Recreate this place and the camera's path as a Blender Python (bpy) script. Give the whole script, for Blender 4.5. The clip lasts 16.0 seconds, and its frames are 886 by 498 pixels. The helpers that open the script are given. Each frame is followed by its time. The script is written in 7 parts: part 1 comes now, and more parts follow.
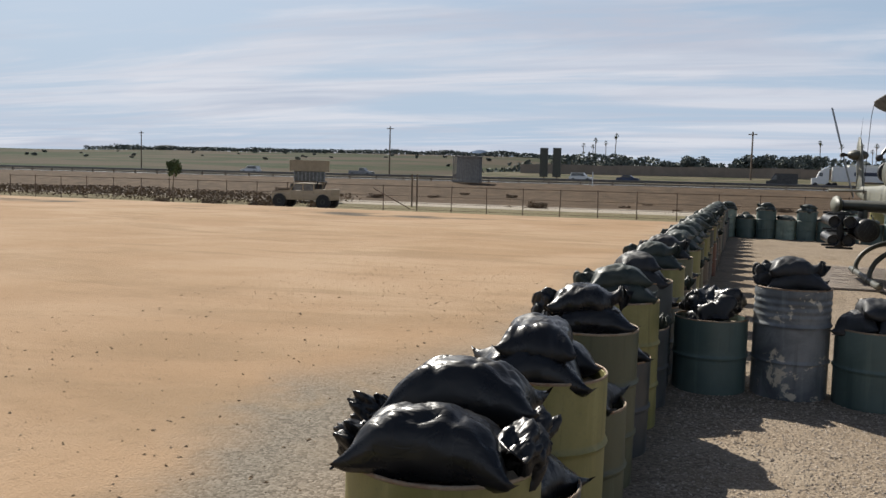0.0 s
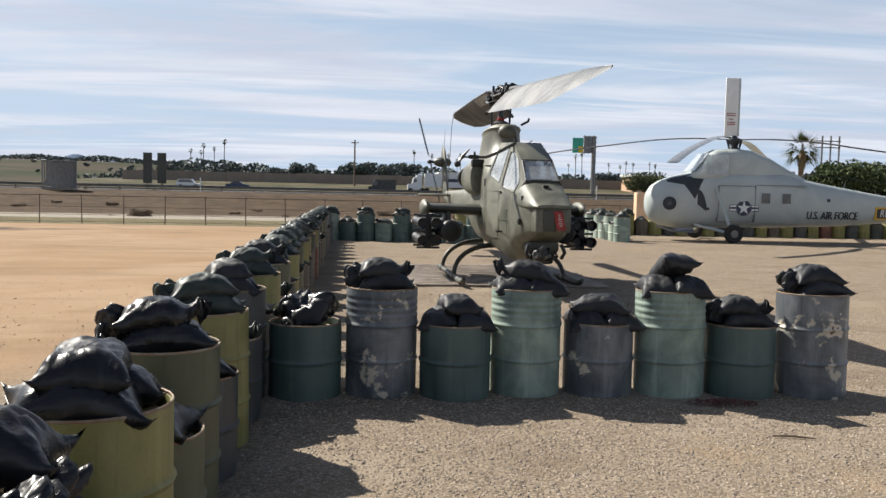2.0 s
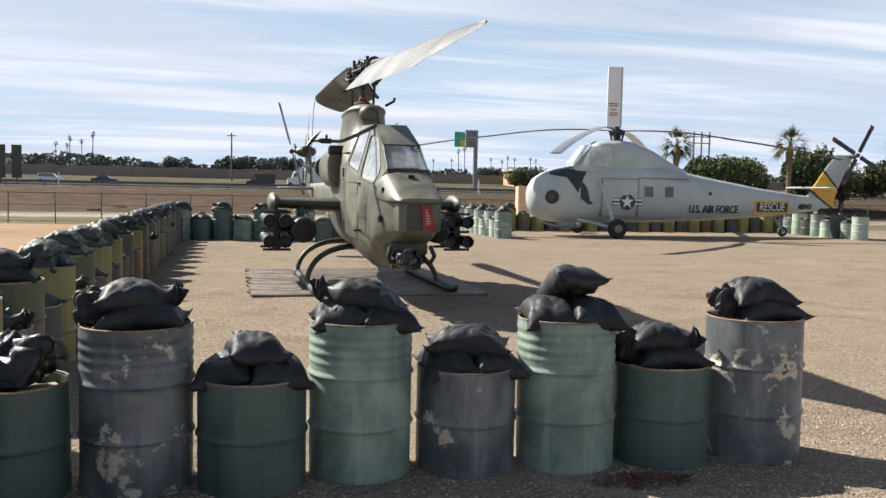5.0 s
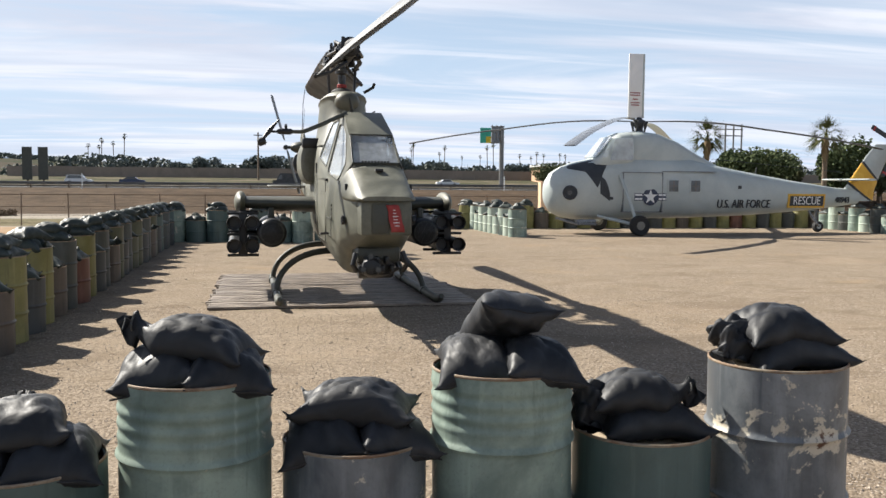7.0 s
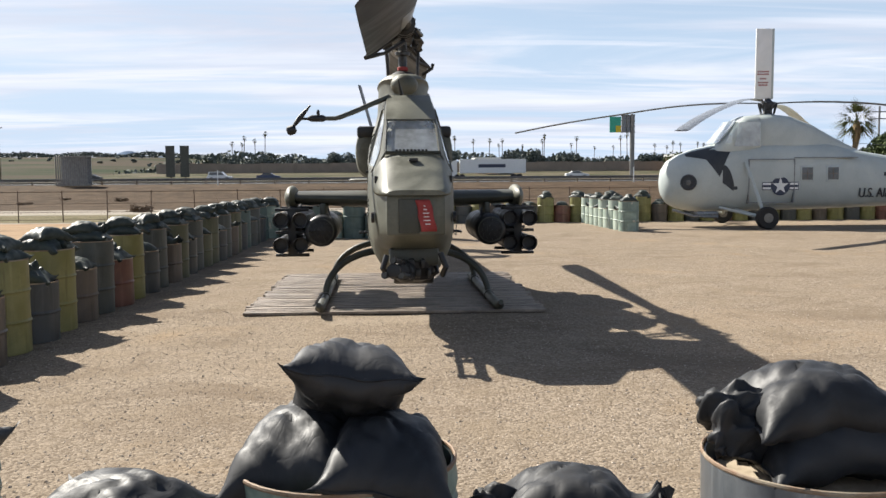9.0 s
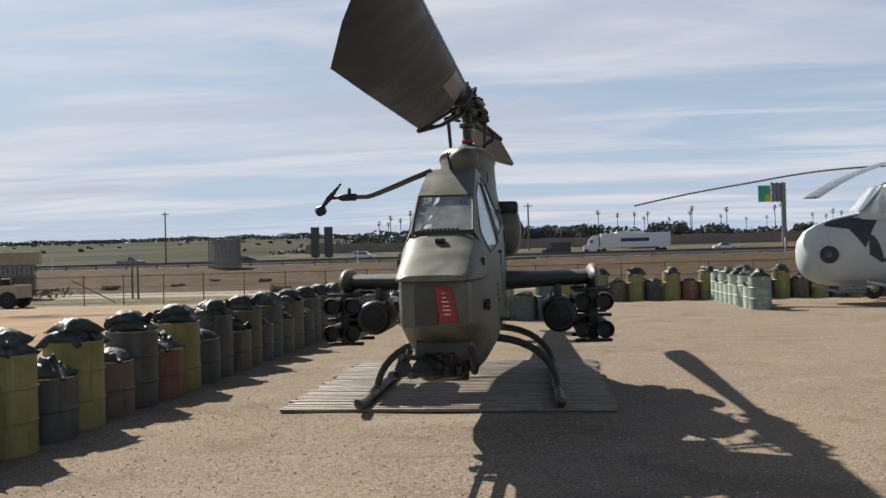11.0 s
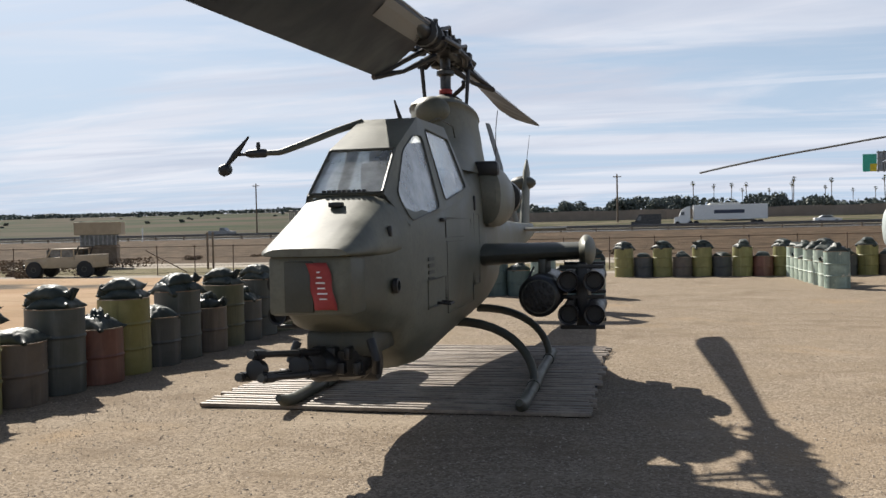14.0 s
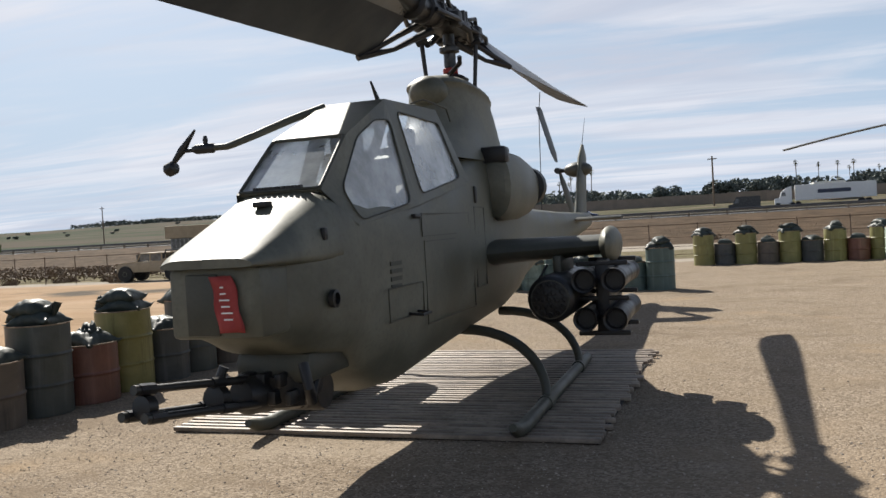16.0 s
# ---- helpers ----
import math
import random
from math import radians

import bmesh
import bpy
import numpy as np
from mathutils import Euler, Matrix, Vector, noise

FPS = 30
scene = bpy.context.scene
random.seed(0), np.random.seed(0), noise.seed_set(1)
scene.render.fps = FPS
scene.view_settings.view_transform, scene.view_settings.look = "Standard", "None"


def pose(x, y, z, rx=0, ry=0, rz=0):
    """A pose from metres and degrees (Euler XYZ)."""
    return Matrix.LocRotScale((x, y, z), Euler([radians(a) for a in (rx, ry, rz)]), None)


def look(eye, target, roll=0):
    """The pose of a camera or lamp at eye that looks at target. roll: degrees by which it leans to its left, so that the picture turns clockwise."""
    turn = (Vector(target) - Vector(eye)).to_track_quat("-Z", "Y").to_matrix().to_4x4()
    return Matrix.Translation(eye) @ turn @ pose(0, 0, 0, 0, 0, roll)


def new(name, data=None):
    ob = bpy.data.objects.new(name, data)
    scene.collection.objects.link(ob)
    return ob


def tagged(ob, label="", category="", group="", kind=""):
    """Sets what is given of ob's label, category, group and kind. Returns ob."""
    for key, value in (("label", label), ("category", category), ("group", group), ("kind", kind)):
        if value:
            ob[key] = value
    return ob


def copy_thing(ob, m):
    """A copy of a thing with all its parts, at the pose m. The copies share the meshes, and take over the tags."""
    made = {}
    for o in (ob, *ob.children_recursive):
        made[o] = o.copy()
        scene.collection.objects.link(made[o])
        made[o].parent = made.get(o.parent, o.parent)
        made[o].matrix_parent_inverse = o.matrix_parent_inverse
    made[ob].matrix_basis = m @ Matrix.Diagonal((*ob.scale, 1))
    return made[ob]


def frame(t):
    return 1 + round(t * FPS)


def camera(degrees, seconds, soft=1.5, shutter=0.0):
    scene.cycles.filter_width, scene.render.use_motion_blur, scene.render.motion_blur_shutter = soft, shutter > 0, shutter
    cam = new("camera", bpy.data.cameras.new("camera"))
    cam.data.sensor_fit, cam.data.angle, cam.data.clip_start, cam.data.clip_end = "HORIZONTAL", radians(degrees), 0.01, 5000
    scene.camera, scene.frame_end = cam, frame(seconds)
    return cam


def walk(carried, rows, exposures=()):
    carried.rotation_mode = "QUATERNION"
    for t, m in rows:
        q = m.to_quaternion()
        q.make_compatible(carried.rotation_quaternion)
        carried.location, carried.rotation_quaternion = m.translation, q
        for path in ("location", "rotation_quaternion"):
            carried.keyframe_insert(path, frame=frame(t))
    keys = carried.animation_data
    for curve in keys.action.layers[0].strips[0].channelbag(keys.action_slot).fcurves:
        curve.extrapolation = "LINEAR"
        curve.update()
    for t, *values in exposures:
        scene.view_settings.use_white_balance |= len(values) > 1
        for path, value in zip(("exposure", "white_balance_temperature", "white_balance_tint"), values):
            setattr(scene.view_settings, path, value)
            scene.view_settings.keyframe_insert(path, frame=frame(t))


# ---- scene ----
cam = camera(54.8, 16.0)
METRES, EYE, TILT, LEAN, TURN = 11.71, 1.70, 0.0, 0.0, 15.7
ROWS = [
    (0.0, -0.004, 0.038, 0.0, 3.92, -4.9, -1.39),
    (0.1, -0.004, 0.017, 0.0, 1.57, -4.55, -1.4),
    (0.2, -0.003, 0.0, 0.0, -0.3, -4.28, -1.4),
    (0.3, -0.0027, -0.0095, 0.0, -1.76, -4.1, -1.47),
    (0.5, -0.0013, -0.0081, -0.0003, -4.86, -4.05, -1.48),
    (1.0, -0.0018, 0.0141, 0.0003, -12.98, -3.84, -1.43),
    (1.5, 0.0025, 0.0354, -0.0, -18.37, -4.05, -1.28),
    (2.0, 0.0157, 0.0649, -0.0019, -21.68, -3.89, -1.21),
    (2.5, 0.0272, 0.1016, -0.0031, -25.59, -4.51, -0.73),
    (3.0, 0.0429, 0.1291, -0.0034, -27.43, -5.13, -1.1),
    (3.5, 0.0622, 0.1527, -0.002, -27.94, -4.82, -1.76),
    (4.0, 0.0801, 0.1818, -0.0032, -29.9, -4.02, -0.73),
    (6.5, 0.2164, 0.2967, -0.0064, -28.12, -4.25, -1.49),
    (7.0, 0.2428, 0.3213, -0.0063, -27.39, -4.29, -0.44),
    (7.5, 0.2745, 0.339, -0.0054, -25.48, -4.58, -0.08),
    (8.0, 0.3039, 0.3632, -0.0076, -23.96, -4.94, 0.5),
    (10.5, 0.4456, 0.4342, -0.0055, -10.17, -3.07, 0.47),
    (11.0, 0.4715, 0.4586, -0.0041, -8.82, 0.45, 1.51),
    (11.5, 0.5011, 0.4743, -0.0055, -5.43, 1.19, 1.25),
    (12.0, 0.5261, 0.4927, -0.007, -3.16, 0.72, 0.63),
    (12.5, 0.5456, 0.5153, -0.0068, -3.12, 0.02, 1.14),
    (13.0, 0.5709, 0.5355, -0.0071, -2.51, -0.88, 0.59),
    (13.5, 0.59, 0.5561, -0.0085, -2.65, -1.26, 0.39),
    (14.0, 0.6041, 0.5787, -0.0087, -2.67, -1.3, 1.27),
    (14.5, 0.6258, 0.5998, -0.0085, -1.45, -1.41, 1.4),
    (15.0, 0.6417, 0.6196, -0.0095, -0.56, -1.31, 2.34),
    (15.5, 0.6553, 0.6427, -0.0088, 1.04, -1.19, 3.96),
    (16.0, 0.6797, 0.6643, -0.0082, 3.6, -1.59, 3.32),
]
walk(cam, [(t, pose(0, 0, EYE, TILT, LEAN, TURN) @ pose(METRES * x, METRES * y, METRES * z, 90 + pitch, roll, yaw)) for t, x, y, z, yaw, pitch, roll in ROWS],
     [(0, 0.55), (1, 0.78), (2.5, 0.81), (4, 0.95), (6.5, 0.98), (8, 1.04), (9.5, 1.0), (10.5, 0.86), (11, 0.57), (11.5, 0.39), (12, 0.59), (13, 0.78), (16, 0.73)])
# ---- world, sun and exposure ----
SUN_ELEV, SUN_TURN = radians(39.5), radians(-43.4)
sky_world = bpy.data.worlds.new("sky")
scene.world = sky_world
sky_world.use_nodes = True
wn, wl = sky_world.node_tree.nodes, sky_world.node_tree.links
wn.clear()
w_out = wn.new("ShaderNodeOutputWorld")
w_bg = wn.new("ShaderNodeBackground")
w_sky = wn.new("ShaderNodeTexSky")
w_sky.sky_type = "NISHITA"
w_sky.sun_disc = False
w_sky.sun_elevation, w_sky.sun_rotation = SUN_ELEV, SUN_TURN
w_sky.air_density, w_sky.dust_density = 1.0, 1.0
w_bg.inputs["Strength"].default_value = 0.0535
w_tc = wn.new("ShaderNodeTexCoord")
w_sep = wn.new("ShaderNodeSeparateXYZ")
wl.new(w_tc.outputs["Generated"], w_sep.inputs[0])


def w_math(op, a, b=None):
    n = wn.new("ShaderNodeMath")
    n.operation = op
    for i, v in enumerate((a, b)):
        if v is None:
            continue
        if isinstance(v, (int, float)):
            n.inputs[i].default_value = v
        else:
            wl.new(v, n.inputs[i])
    return n.outputs[0]


# high thin cloud, laid out on a plane above the place
w_h = w_math("ADD", w_math("MAXIMUM", w_sep.outputs["Z"], 0.0), 0.06)
w_uv = wn.new("ShaderNodeCombineXYZ")
wl.new(w_math("DIVIDE", w_sep.outputs["X"], w_h), w_uv.inputs[0])
wl.new(w_math("DIVIDE", w_sep.outputs["Y"], w_h), w_uv.inputs[1])


def cloud_layer(scale, stretch, turn, detail, lo, hi, rough=0.55, dist=0.6):
    mp = wn.new("ShaderNodeMapping")
    mp.inputs["Rotation"].default_value = (0, 0, radians(turn))
    mp.inputs["Scale"].default_value = (scale * stretch, scale, 1)
    wl.new(w_uv.outputs[0], mp.inputs[0])
    nz = wn.new("ShaderNodeTexNoise")
    nz.inputs["Scale"].default_value = 1.0
    nz.inputs["Detail"].default_value = detail
    nz.inputs["Roughness"].default_value = rough
    nz.inputs["Distortion"].default_value = dist
    wl.new(mp.outputs[0], nz.inputs["Vector"])
    rg = wn.new("ShaderNodeMapRange")
    rg.interpolation_type = "SMOOTHSTEP"
    rg.inputs["From Min"].default_value, rg.inputs["From Max"].default_value = lo, hi
    wl.new(nz.outputs["Fac"], rg.inputs["Value"])
    return rg.outputs[0]


c_broad = cloud_layer(0.62, 0.40, 12, 7, 0.40, 0.60, 0.58, 0.8)
c_streak = cloud_layer(1.5, 0.20, -9, 8, 0.47, 0.68, 0.6, 1.4)
c_fac = w_math("MINIMUM", w_math("ADD", w_math("MULTIPLY", c_broad, 0.80), w_math("MULTIPLY", c_streak, 0.50)), 0.94)
w_thin = wn.new("ShaderNodeMapRange")
for key, val in (("From Min", 0.30), ("From Max", 0.60), ("To Min", 1.0), ("To Max", 0.12)):
    w_thin.inputs[key].default_value = val
wl.new(w_sep.outputs["Z"], w_thin.inputs["Value"])
c_fac = w_math("MULTIPLY", c_fac, w_thin.outputs[0])
w_grey = wn.new("ShaderNodeMix")
w_grey.data_type = "RGBA"
wl.new(cloud_layer(0.9, 0.35, 24, 6, 0.38, 0.66), w_grey.inputs["Factor"])
w_grey.inputs["A"].default_value = (8.9, 9.2, 10.1, 1)
w_grey.inputs["B"].default_value = (6.5, 7.0, 8.3, 1)
w_mix = wn.new("ShaderNodeMix")
w_mix.data_type = "RGBA"
wl.new(c_fac, w_mix.inputs["Factor"])
w_haze = wn.new("ShaderNodeMix")
w_haze.data_type = "RGBA"
w_low = wn.new("ShaderNodeMapRange")
w_low.interpolation_type = "SMOOTHSTEP"
for key, val in (("From Min", 0.0), ("From Max", 0.48), ("To Min", 0.95), ("To Max", 0.0)):
    w_low.inputs[key].default_value = val
wl.new(w_sep.outputs["Z"], w_low.inputs["Value"])
wl.new(w_low.outputs[0], w_haze.inputs["Factor"])
wl.new(w_sky.outputs[0], w_haze.inputs["A"])
w_haze.inputs["B"].default_value = (5.6, 7.05, 9.1, 1)
wl.new(w_haze.outputs["Result"], w_mix.inputs["A"])
wl.new(w_grey.outputs["Result"], w_mix.inputs["B"])
wl.new(w_mix.outputs["Result"], w_bg.inputs["Color"])
wl.new(w_bg.outputs[0], w_out.inputs["Surface"])

sun = new("sun", bpy.data.lights.new("sun", "SUN"))
sun.data.energy, sun.data.angle, sun.data.color = 5.0, radians(0.53), (1.0, 0.95, 0.86)
sun.matrix_basis = look((-30 * 0.687, 30 * 0.727, 30 * math.tan(SUN_ELEV)), (0, 0, 0))


# ---- materials ----
class Nodes:
    """A short way to write node materials."""

    def __init__(self, name, rough=0.6, metal=0.0):
        self.mat = bpy.data.materials.new(name)
        self.mat.use_nodes = True
        self.n, self.l = self.mat.node_tree.nodes, self.mat.node_tree.links
        self.b = self.n["Principled BSDF"]
        self.b.inputs["Roughness"].default_value = rough
        self.b.inputs["Metallic"].default_value = metal
        self.tc = self.n.new("ShaderNodeTexCoord")

    def put(self, sock, v):
        if isinstance(v, (int, float)):
            sock.default_value = v
        elif isinstance(v, tuple):
            sock.default_value = (*v, 1) if len(v) == 3 else v
        else:
            self.l.new(v, sock)

    def coord(self, scale=(1, 1, 1), vary=True, kind="Object"):
        mp = self.n.new("ShaderNodeMapping")
        mp.inputs["Scale"].default_value = scale
        self.l.new(self.tc.outputs[kind], mp.inputs[0])
        if vary:
            oi = self.n.new("ShaderNodeObjectInfo")
            self.l.new(self.math("MULTIPLY", oi.outputs["Random"], 37.0), mp.inputs["Location"])
        return mp.outputs[0]

    def noise(self, co, scale, detail=5, rough=0.55, dist=0.0):
        t = self.n.new("ShaderNodeTexNoise")
        t.inputs["Scale"].default_value, t.inputs["Detail"].default_value = scale, detail
        t.inputs["Roughness"].default_value, t.inputs["Distortion"].default_value = rough, dist
        self.l.new(co, t.inputs["Vector"])
        return t.outputs["Fac"]

    def voronoi(self, co, scale, out="Distance"):
        t = self.n.new("ShaderNodeTexVoronoi")
        t.inputs["Scale"].default_value = scale
        self.l.new(co, t.inputs["Vector"])
        return t.outputs[out]

    def step(self, v, lo, hi, a=0.0, b=1.0):
        r = self.n.new("ShaderNodeMapRange")
        r.interpolation_type = "SMOOTHSTEP"
        for k, x in (("From Min", lo), ("From Max", hi), ("To Min", a), ("To Max", b)):
            r.inputs[k].default_value = x
        self.l.new(v, r.inputs["Value"])
        return r.outputs[0]

    def math(self, op, a, b=0.0):
        m = self.n.new("ShaderNodeMath")
        m.operation = op
        self.put(m.inputs[0], a), self.put(m.inputs[1], b)
        return m.outputs[0]

    def mix(self, f, a, b, blend="MIX"):
        m = self.n.new("ShaderNodeMix")
        m.data_type, m.blend_type = "RGBA", blend
        self.put(m.inputs["Factor"], f), self.put(m.inputs["A"], a), self.put(m.inputs["B"], b)
        return m.outputs["Result"]

    def random(self):
        return self.n.new("ShaderNodeObjectInfo").outputs["Random"]

    def bump(self, h, strength, dist=0.01):
        m = self.n.new("ShaderNodeBump")
        m.inputs["Strength"].default_value, m.inputs["Distance"].default_value = strength, dist
        self.l.new(h, m.inputs["Height"])
        self.l.new(m.outputs[0], self.b.inputs["Normal"])
        return self

    def done(self, colour, rough=None):
        self.put(self.b.inputs["Base Color"], colour)
        if rough is not None:
            self.put(self.b.inputs["Roughness"], rough)
        return self.mat


def worn(name, c1, c2, rough=0.6, metal=0.0, scale=3.0, grime=0.35, bump=0.15, fine=60.0):
    """Paint or cloth or plastic with two scales of variation."""
    k = Nodes(name, rough, metal)
    co = k.coord()
    big, small = k.noise(co, scale, 6, 0.6, 0.4), k.noise(co, fine, 4)
    c = k.mix(k.step(big, 0.35, 0.68), c1, c2)
    c = k.mix(k.step(small, 0.45, 0.8, 0.0, grime), c, tuple(v * 0.55 for v in c1))
    k.bump(small, bump, 0.004)
    return k.done(c, k.step(big, 0.3, 0.7, max(rough - 0.1, 0.03), min(rough + 0.12, 1)))


def drum_paint(name, c1, c2, chip, amount=0.62, rough=0.5):
    """Old drum paint: vertical streaks, blotches, chips down to primer and rust."""
    k = Nodes(name, rough)
    co = k.coord()
    blotch = k.noise(co, 2.6, 6, 0.62, 0.5)
    streak = k.noise(k.coord((9, 9, 0.7)), 1.4, 5, 0.6)
    chips = k.noise(co, 4.2, 9, 0.66, 0.3)
    fine = k.noise(co, 70, 3)
    c = k.mix(k.step(blotch, 0.38, 0.66), c1, c2)
    c = k.mix(k.step(streak, 0.52, 0.74, 0, 0.5), c, tuple(min(1, v * 1.35 + 0.02) for v in c2))
    c = k.mix(k.step(streak, 0.30, 0.42, 0.45, 0), c, tuple(v * 0.45 for v in c1))
    m = k.step(chips, amount, amount + 0.035)
    c = k.mix(m, c, chip)
    c = k.mix(k.step(chips, amount + 0.09, amount + 0.12), c, (0.10, 0.045, 0.025))
    c = k.mix(k.step(fine, 0.5, 0.8, 0, 0.25), c, (0.07, 0.065, 0.055))
    h = k.math("ADD", k.math("MULTIPLY", m, -0.5), k.math("MULTIPLY", blotch, 0.7))
    k.bump(h, 0.25, 0.006)
    return k.done(c, k.step(blotch, 0.3, 0.7, rough - 0.12, rough + 0.15))


def bag_skin(name, c1, c2, rough, wr):
    k = Nodes(name, rough)
    co = k.coord()
    folds = k.noise(k.coord((1.0, 1.7, 1.2)), 4.6, 2, 0.5, 1.0)
    ridge = k.math("ABSOLUTE", k.math("SUBTRACT", k.noise(k.coord((1.0, 1.6, 1.3)), 6.5, 2, 0.5, 1.2), 0.5))
    crease = k.step(ridge, 0.0, 0.07)
    dust = k.noise(co, 5.0, 6, 0.7)
    c = k.mix(k.step(folds, 0.3, 0.7), c1, c2)
    c = k.mix(k.step(dust, 0.55, 0.78, 0, 0.25), c, (0.05, 0.046, 0.04))
    k.b.inputs["Specular IOR Level"].default_value = 0.34
    k.bump(k.math("ADD", folds, k.math("MULTIPLY", crease, 0.03)), wr * 0.75, 0.03)
    return k.done(c, k.step(dust, 0.4, 0.75, rough, min(rough + 0.3, 1)))


def plain(name, c, rough=0.5, metal=0.0):
    return worn(name, c, tuple(v * 0.82 for v in c), rough, metal, 5.0, 0.2, 0.05)


def glassy(name, tint, milk, rough=0.06):
    """A pane: clear, with gloss and some dust on it."""
    k = Nodes(name, rough)
    tr = k.n.new("ShaderNodeBsdfTransparent")
    tr.inputs[0].default_value = (*tint, 1)
    k.put(k.b.inputs["Base Color"], (0.62, 0.65, 0.66))
    gl = k.n.new("ShaderNodeBsdfGlossy")
    gl.inputs["Roughness"].default_value = rough
    gl.inputs[0].default_value = (0.9, 0.93, 0.95, 1)
    fr = k.n.new("ShaderNodeLayerWeight")
    fr.inputs[0].default_value = 0.5
    shine = k.math("ADD", k.math("MULTIPLY", k.math("POWER", fr.outputs["Facing"], 4.0), 0.6), 0.04)
    a, b = k.n.new("ShaderNodeMixShader"), k.n.new("ShaderNodeMixShader")
    dust = k.step(k.noise(k.coord(), 3.5, 6, 0.65), 0.3, 0.75, milk * 0.5, milk)
    k.l.new(dust, a.inputs[0])
    k.l.new(tr.outputs[0], a.inputs[1]), k.l.new(k.b.outputs[0], a.inputs[2])
    k.l.new(shine, b.inputs[0])
    k.l.new(a.outputs[0], b.inputs[1]), k.l.new(gl.outputs[0], b.inputs[2])
    k.l.new(b.outputs[0], k.n["Material Output"].inputs[0])
    return k.mat


def leafy(name, c1, c2):
    k = Nodes(name, 0.75)
    isl = k.n.new("ShaderNodeNewGeometry").outputs["Random Per Island"]
    return k.done(k.mix(isl, c1, c2))


def ground_material():
    k = Nodes("earth", 0.95)
    k.b.inputs["Specular IOR Level"].default_value = 0.05
    co = k.coord((1, 1, 1), False)
    sx = k.n.new("ShaderNodeSeparateXYZ")
    k.l.new(k.tc.outputs["Object"], sx.inputs[0])
    X, Y = sx.outputs[0], sx.outputs[1]
    wob = k.math("MULTIPLY", k.math("SUBTRACT", k.noise(co, 0.35, 5, 0.6), 0.5), 3.2)
    wob2 = k.math("MULTIPLY", k.math("SUBTRACT", k.noise(co, 0.05, 4, 0.6), 0.5), 14.0)
    Xw, Yw = k.math("ADD", X, wob), k.math("ADD", Y, wob)
    big, mid = k.noise(co, 0.22, 6, 0.6, 0.5), k.noise(co, 1.7, 6, 0.65)
    vcol = k.voronoi(co, 58.0, "Color")
    vd = k.voronoi(co, 58.0)
    bw = k.n.new("ShaderNodeSeparateColor")
    k.l.new(vcol, bw.inputs[0])
    grain = bw.outputs[0]
    fine = k.noise(co, 90, 3)
    # gravel of the yard
    gravel = k.mix(grain, (0.142, 0.110, 0.080), (0.329, 0.269, 0.204))
    gravel = k.mix(k.step(mid, 0.42, 0.7, 0, 0.55), gravel, (0.223, 0.174, 0.121))
    gravel = k.mix(k.step(big, 0.52, 0.72, 0, 0.5), gravel, (0.291, 0.223, 0.155))
    scuff = k.noise(k.coord((0.8, 1.3, 1), False), 0.75, 7, 0.66, 0.9)
    gravel = k.mix(k.step(scuff, 0.50, 0.66, 0, 0.55), gravel, (0.152, 0.114, 0.080))
    gravel = k.mix(k.step(scuff, 0.30, 0.44, 0.45, 0), gravel, (0.335, 0.279, 0.213))
    # bare orange dirt beside it
    dirt = k.mix(k.step(big, 0.35, 0.68), (0.303, 0.202, 0.121), (0.365, 0.260, 0.170))
    ruts = k.noise(k.coord((0.35, 1.1, 1), False), 0.5, 7, 0.62, 1.2)
    dirt = k.mix(k.step(ruts, 0.46, 0.68, 0, 0.5), dirt, (0.211, 0.146, 0.086))
    dirt = k.mix(k.step(k.noise(co, 7, 6, 0.7), 0.55, 0.72, 0, 0.45), dirt, (0.185, 0.127, 0.080))
    dirt = k.mix(k.step(fine, 0.5, 0.8, 0, 0.3), dirt, (0.204, 0.149, 0.099))
    apron = k.mix(grain, (0.105, 0.093, 0.075), (0.235, 0.211, 0.174))
    c = k.mix(k.step(Xw, -3.4, -1.7), k.mix(k.math("MAXIMUM", k.step(k.math("SUBTRACT", Yw, k.math("MULTIPLY", X, 1.39)), 10.4, 13.0), k.step(Xw, -3.9, -2.9, 1, 0)), apron, dirt), gravel)
    # orange scuffs in the gravel
    c = k.mix(k.math("MULTIPLY", k.step(k.noise(co, 0.55, 5, 0.6, 0.4), 0.58, 0.74, 0, 0.55), 1.0), c, (0.291, 0.207, 0.124))
    # pale track, verge, road and dry brush towards the fence
    pale = k.mix(mid, (0.273, 0.241, 0.198), (0.335, 0.297, 0.248))
    verge = k.mix(k.step(mid, 0.35, 0.65), (0.105, 0.093, 0.050), (0.180, 0.152, 0.093))
    brush = k.mix(k.step(k.noise(k.coord((0.6, 1, 1), False), 0.9, 7, 0.7), 0.35, 0.7), (0.056, 0.040, 0.027), (0.114, 0.080, 0.053))
    dark = k.mix(mid, (0.062, 0.052, 0.043), (0.118, 0.099, 0.077))
    lane = k.math("MULTIPLY", k.step(Yw, 31.6, 32.6), k.step(Yw, 34.0, 35.0, 1, 0))
    lane = k.math("MULTIPLY", lane, k.step(k.math("ADD", X, k.math("MULTIPLY", wob2, 0.2)), -8.0, -4.5, 1, 0))
    c = k.mix(k.math("MULTIPLY", lane, k.step(k.noise(co, 0.13, 4), 0.44, 0.54)), c, dark)
    c = k.mix(k.step(k.math("ADD", Yw, k.math("MULTIPLY", wob2, 0.25)), 38.5, 41.0), c, pale)
    c = k.mix(k.step(Yw, 56.0, 57.5), c, verge)
    c = k.mix(k.step(Yw, 67.0, 68.5), c, pale)
    c = k.mix(k.step(Yw, 76.0, 78.0), c, brush)
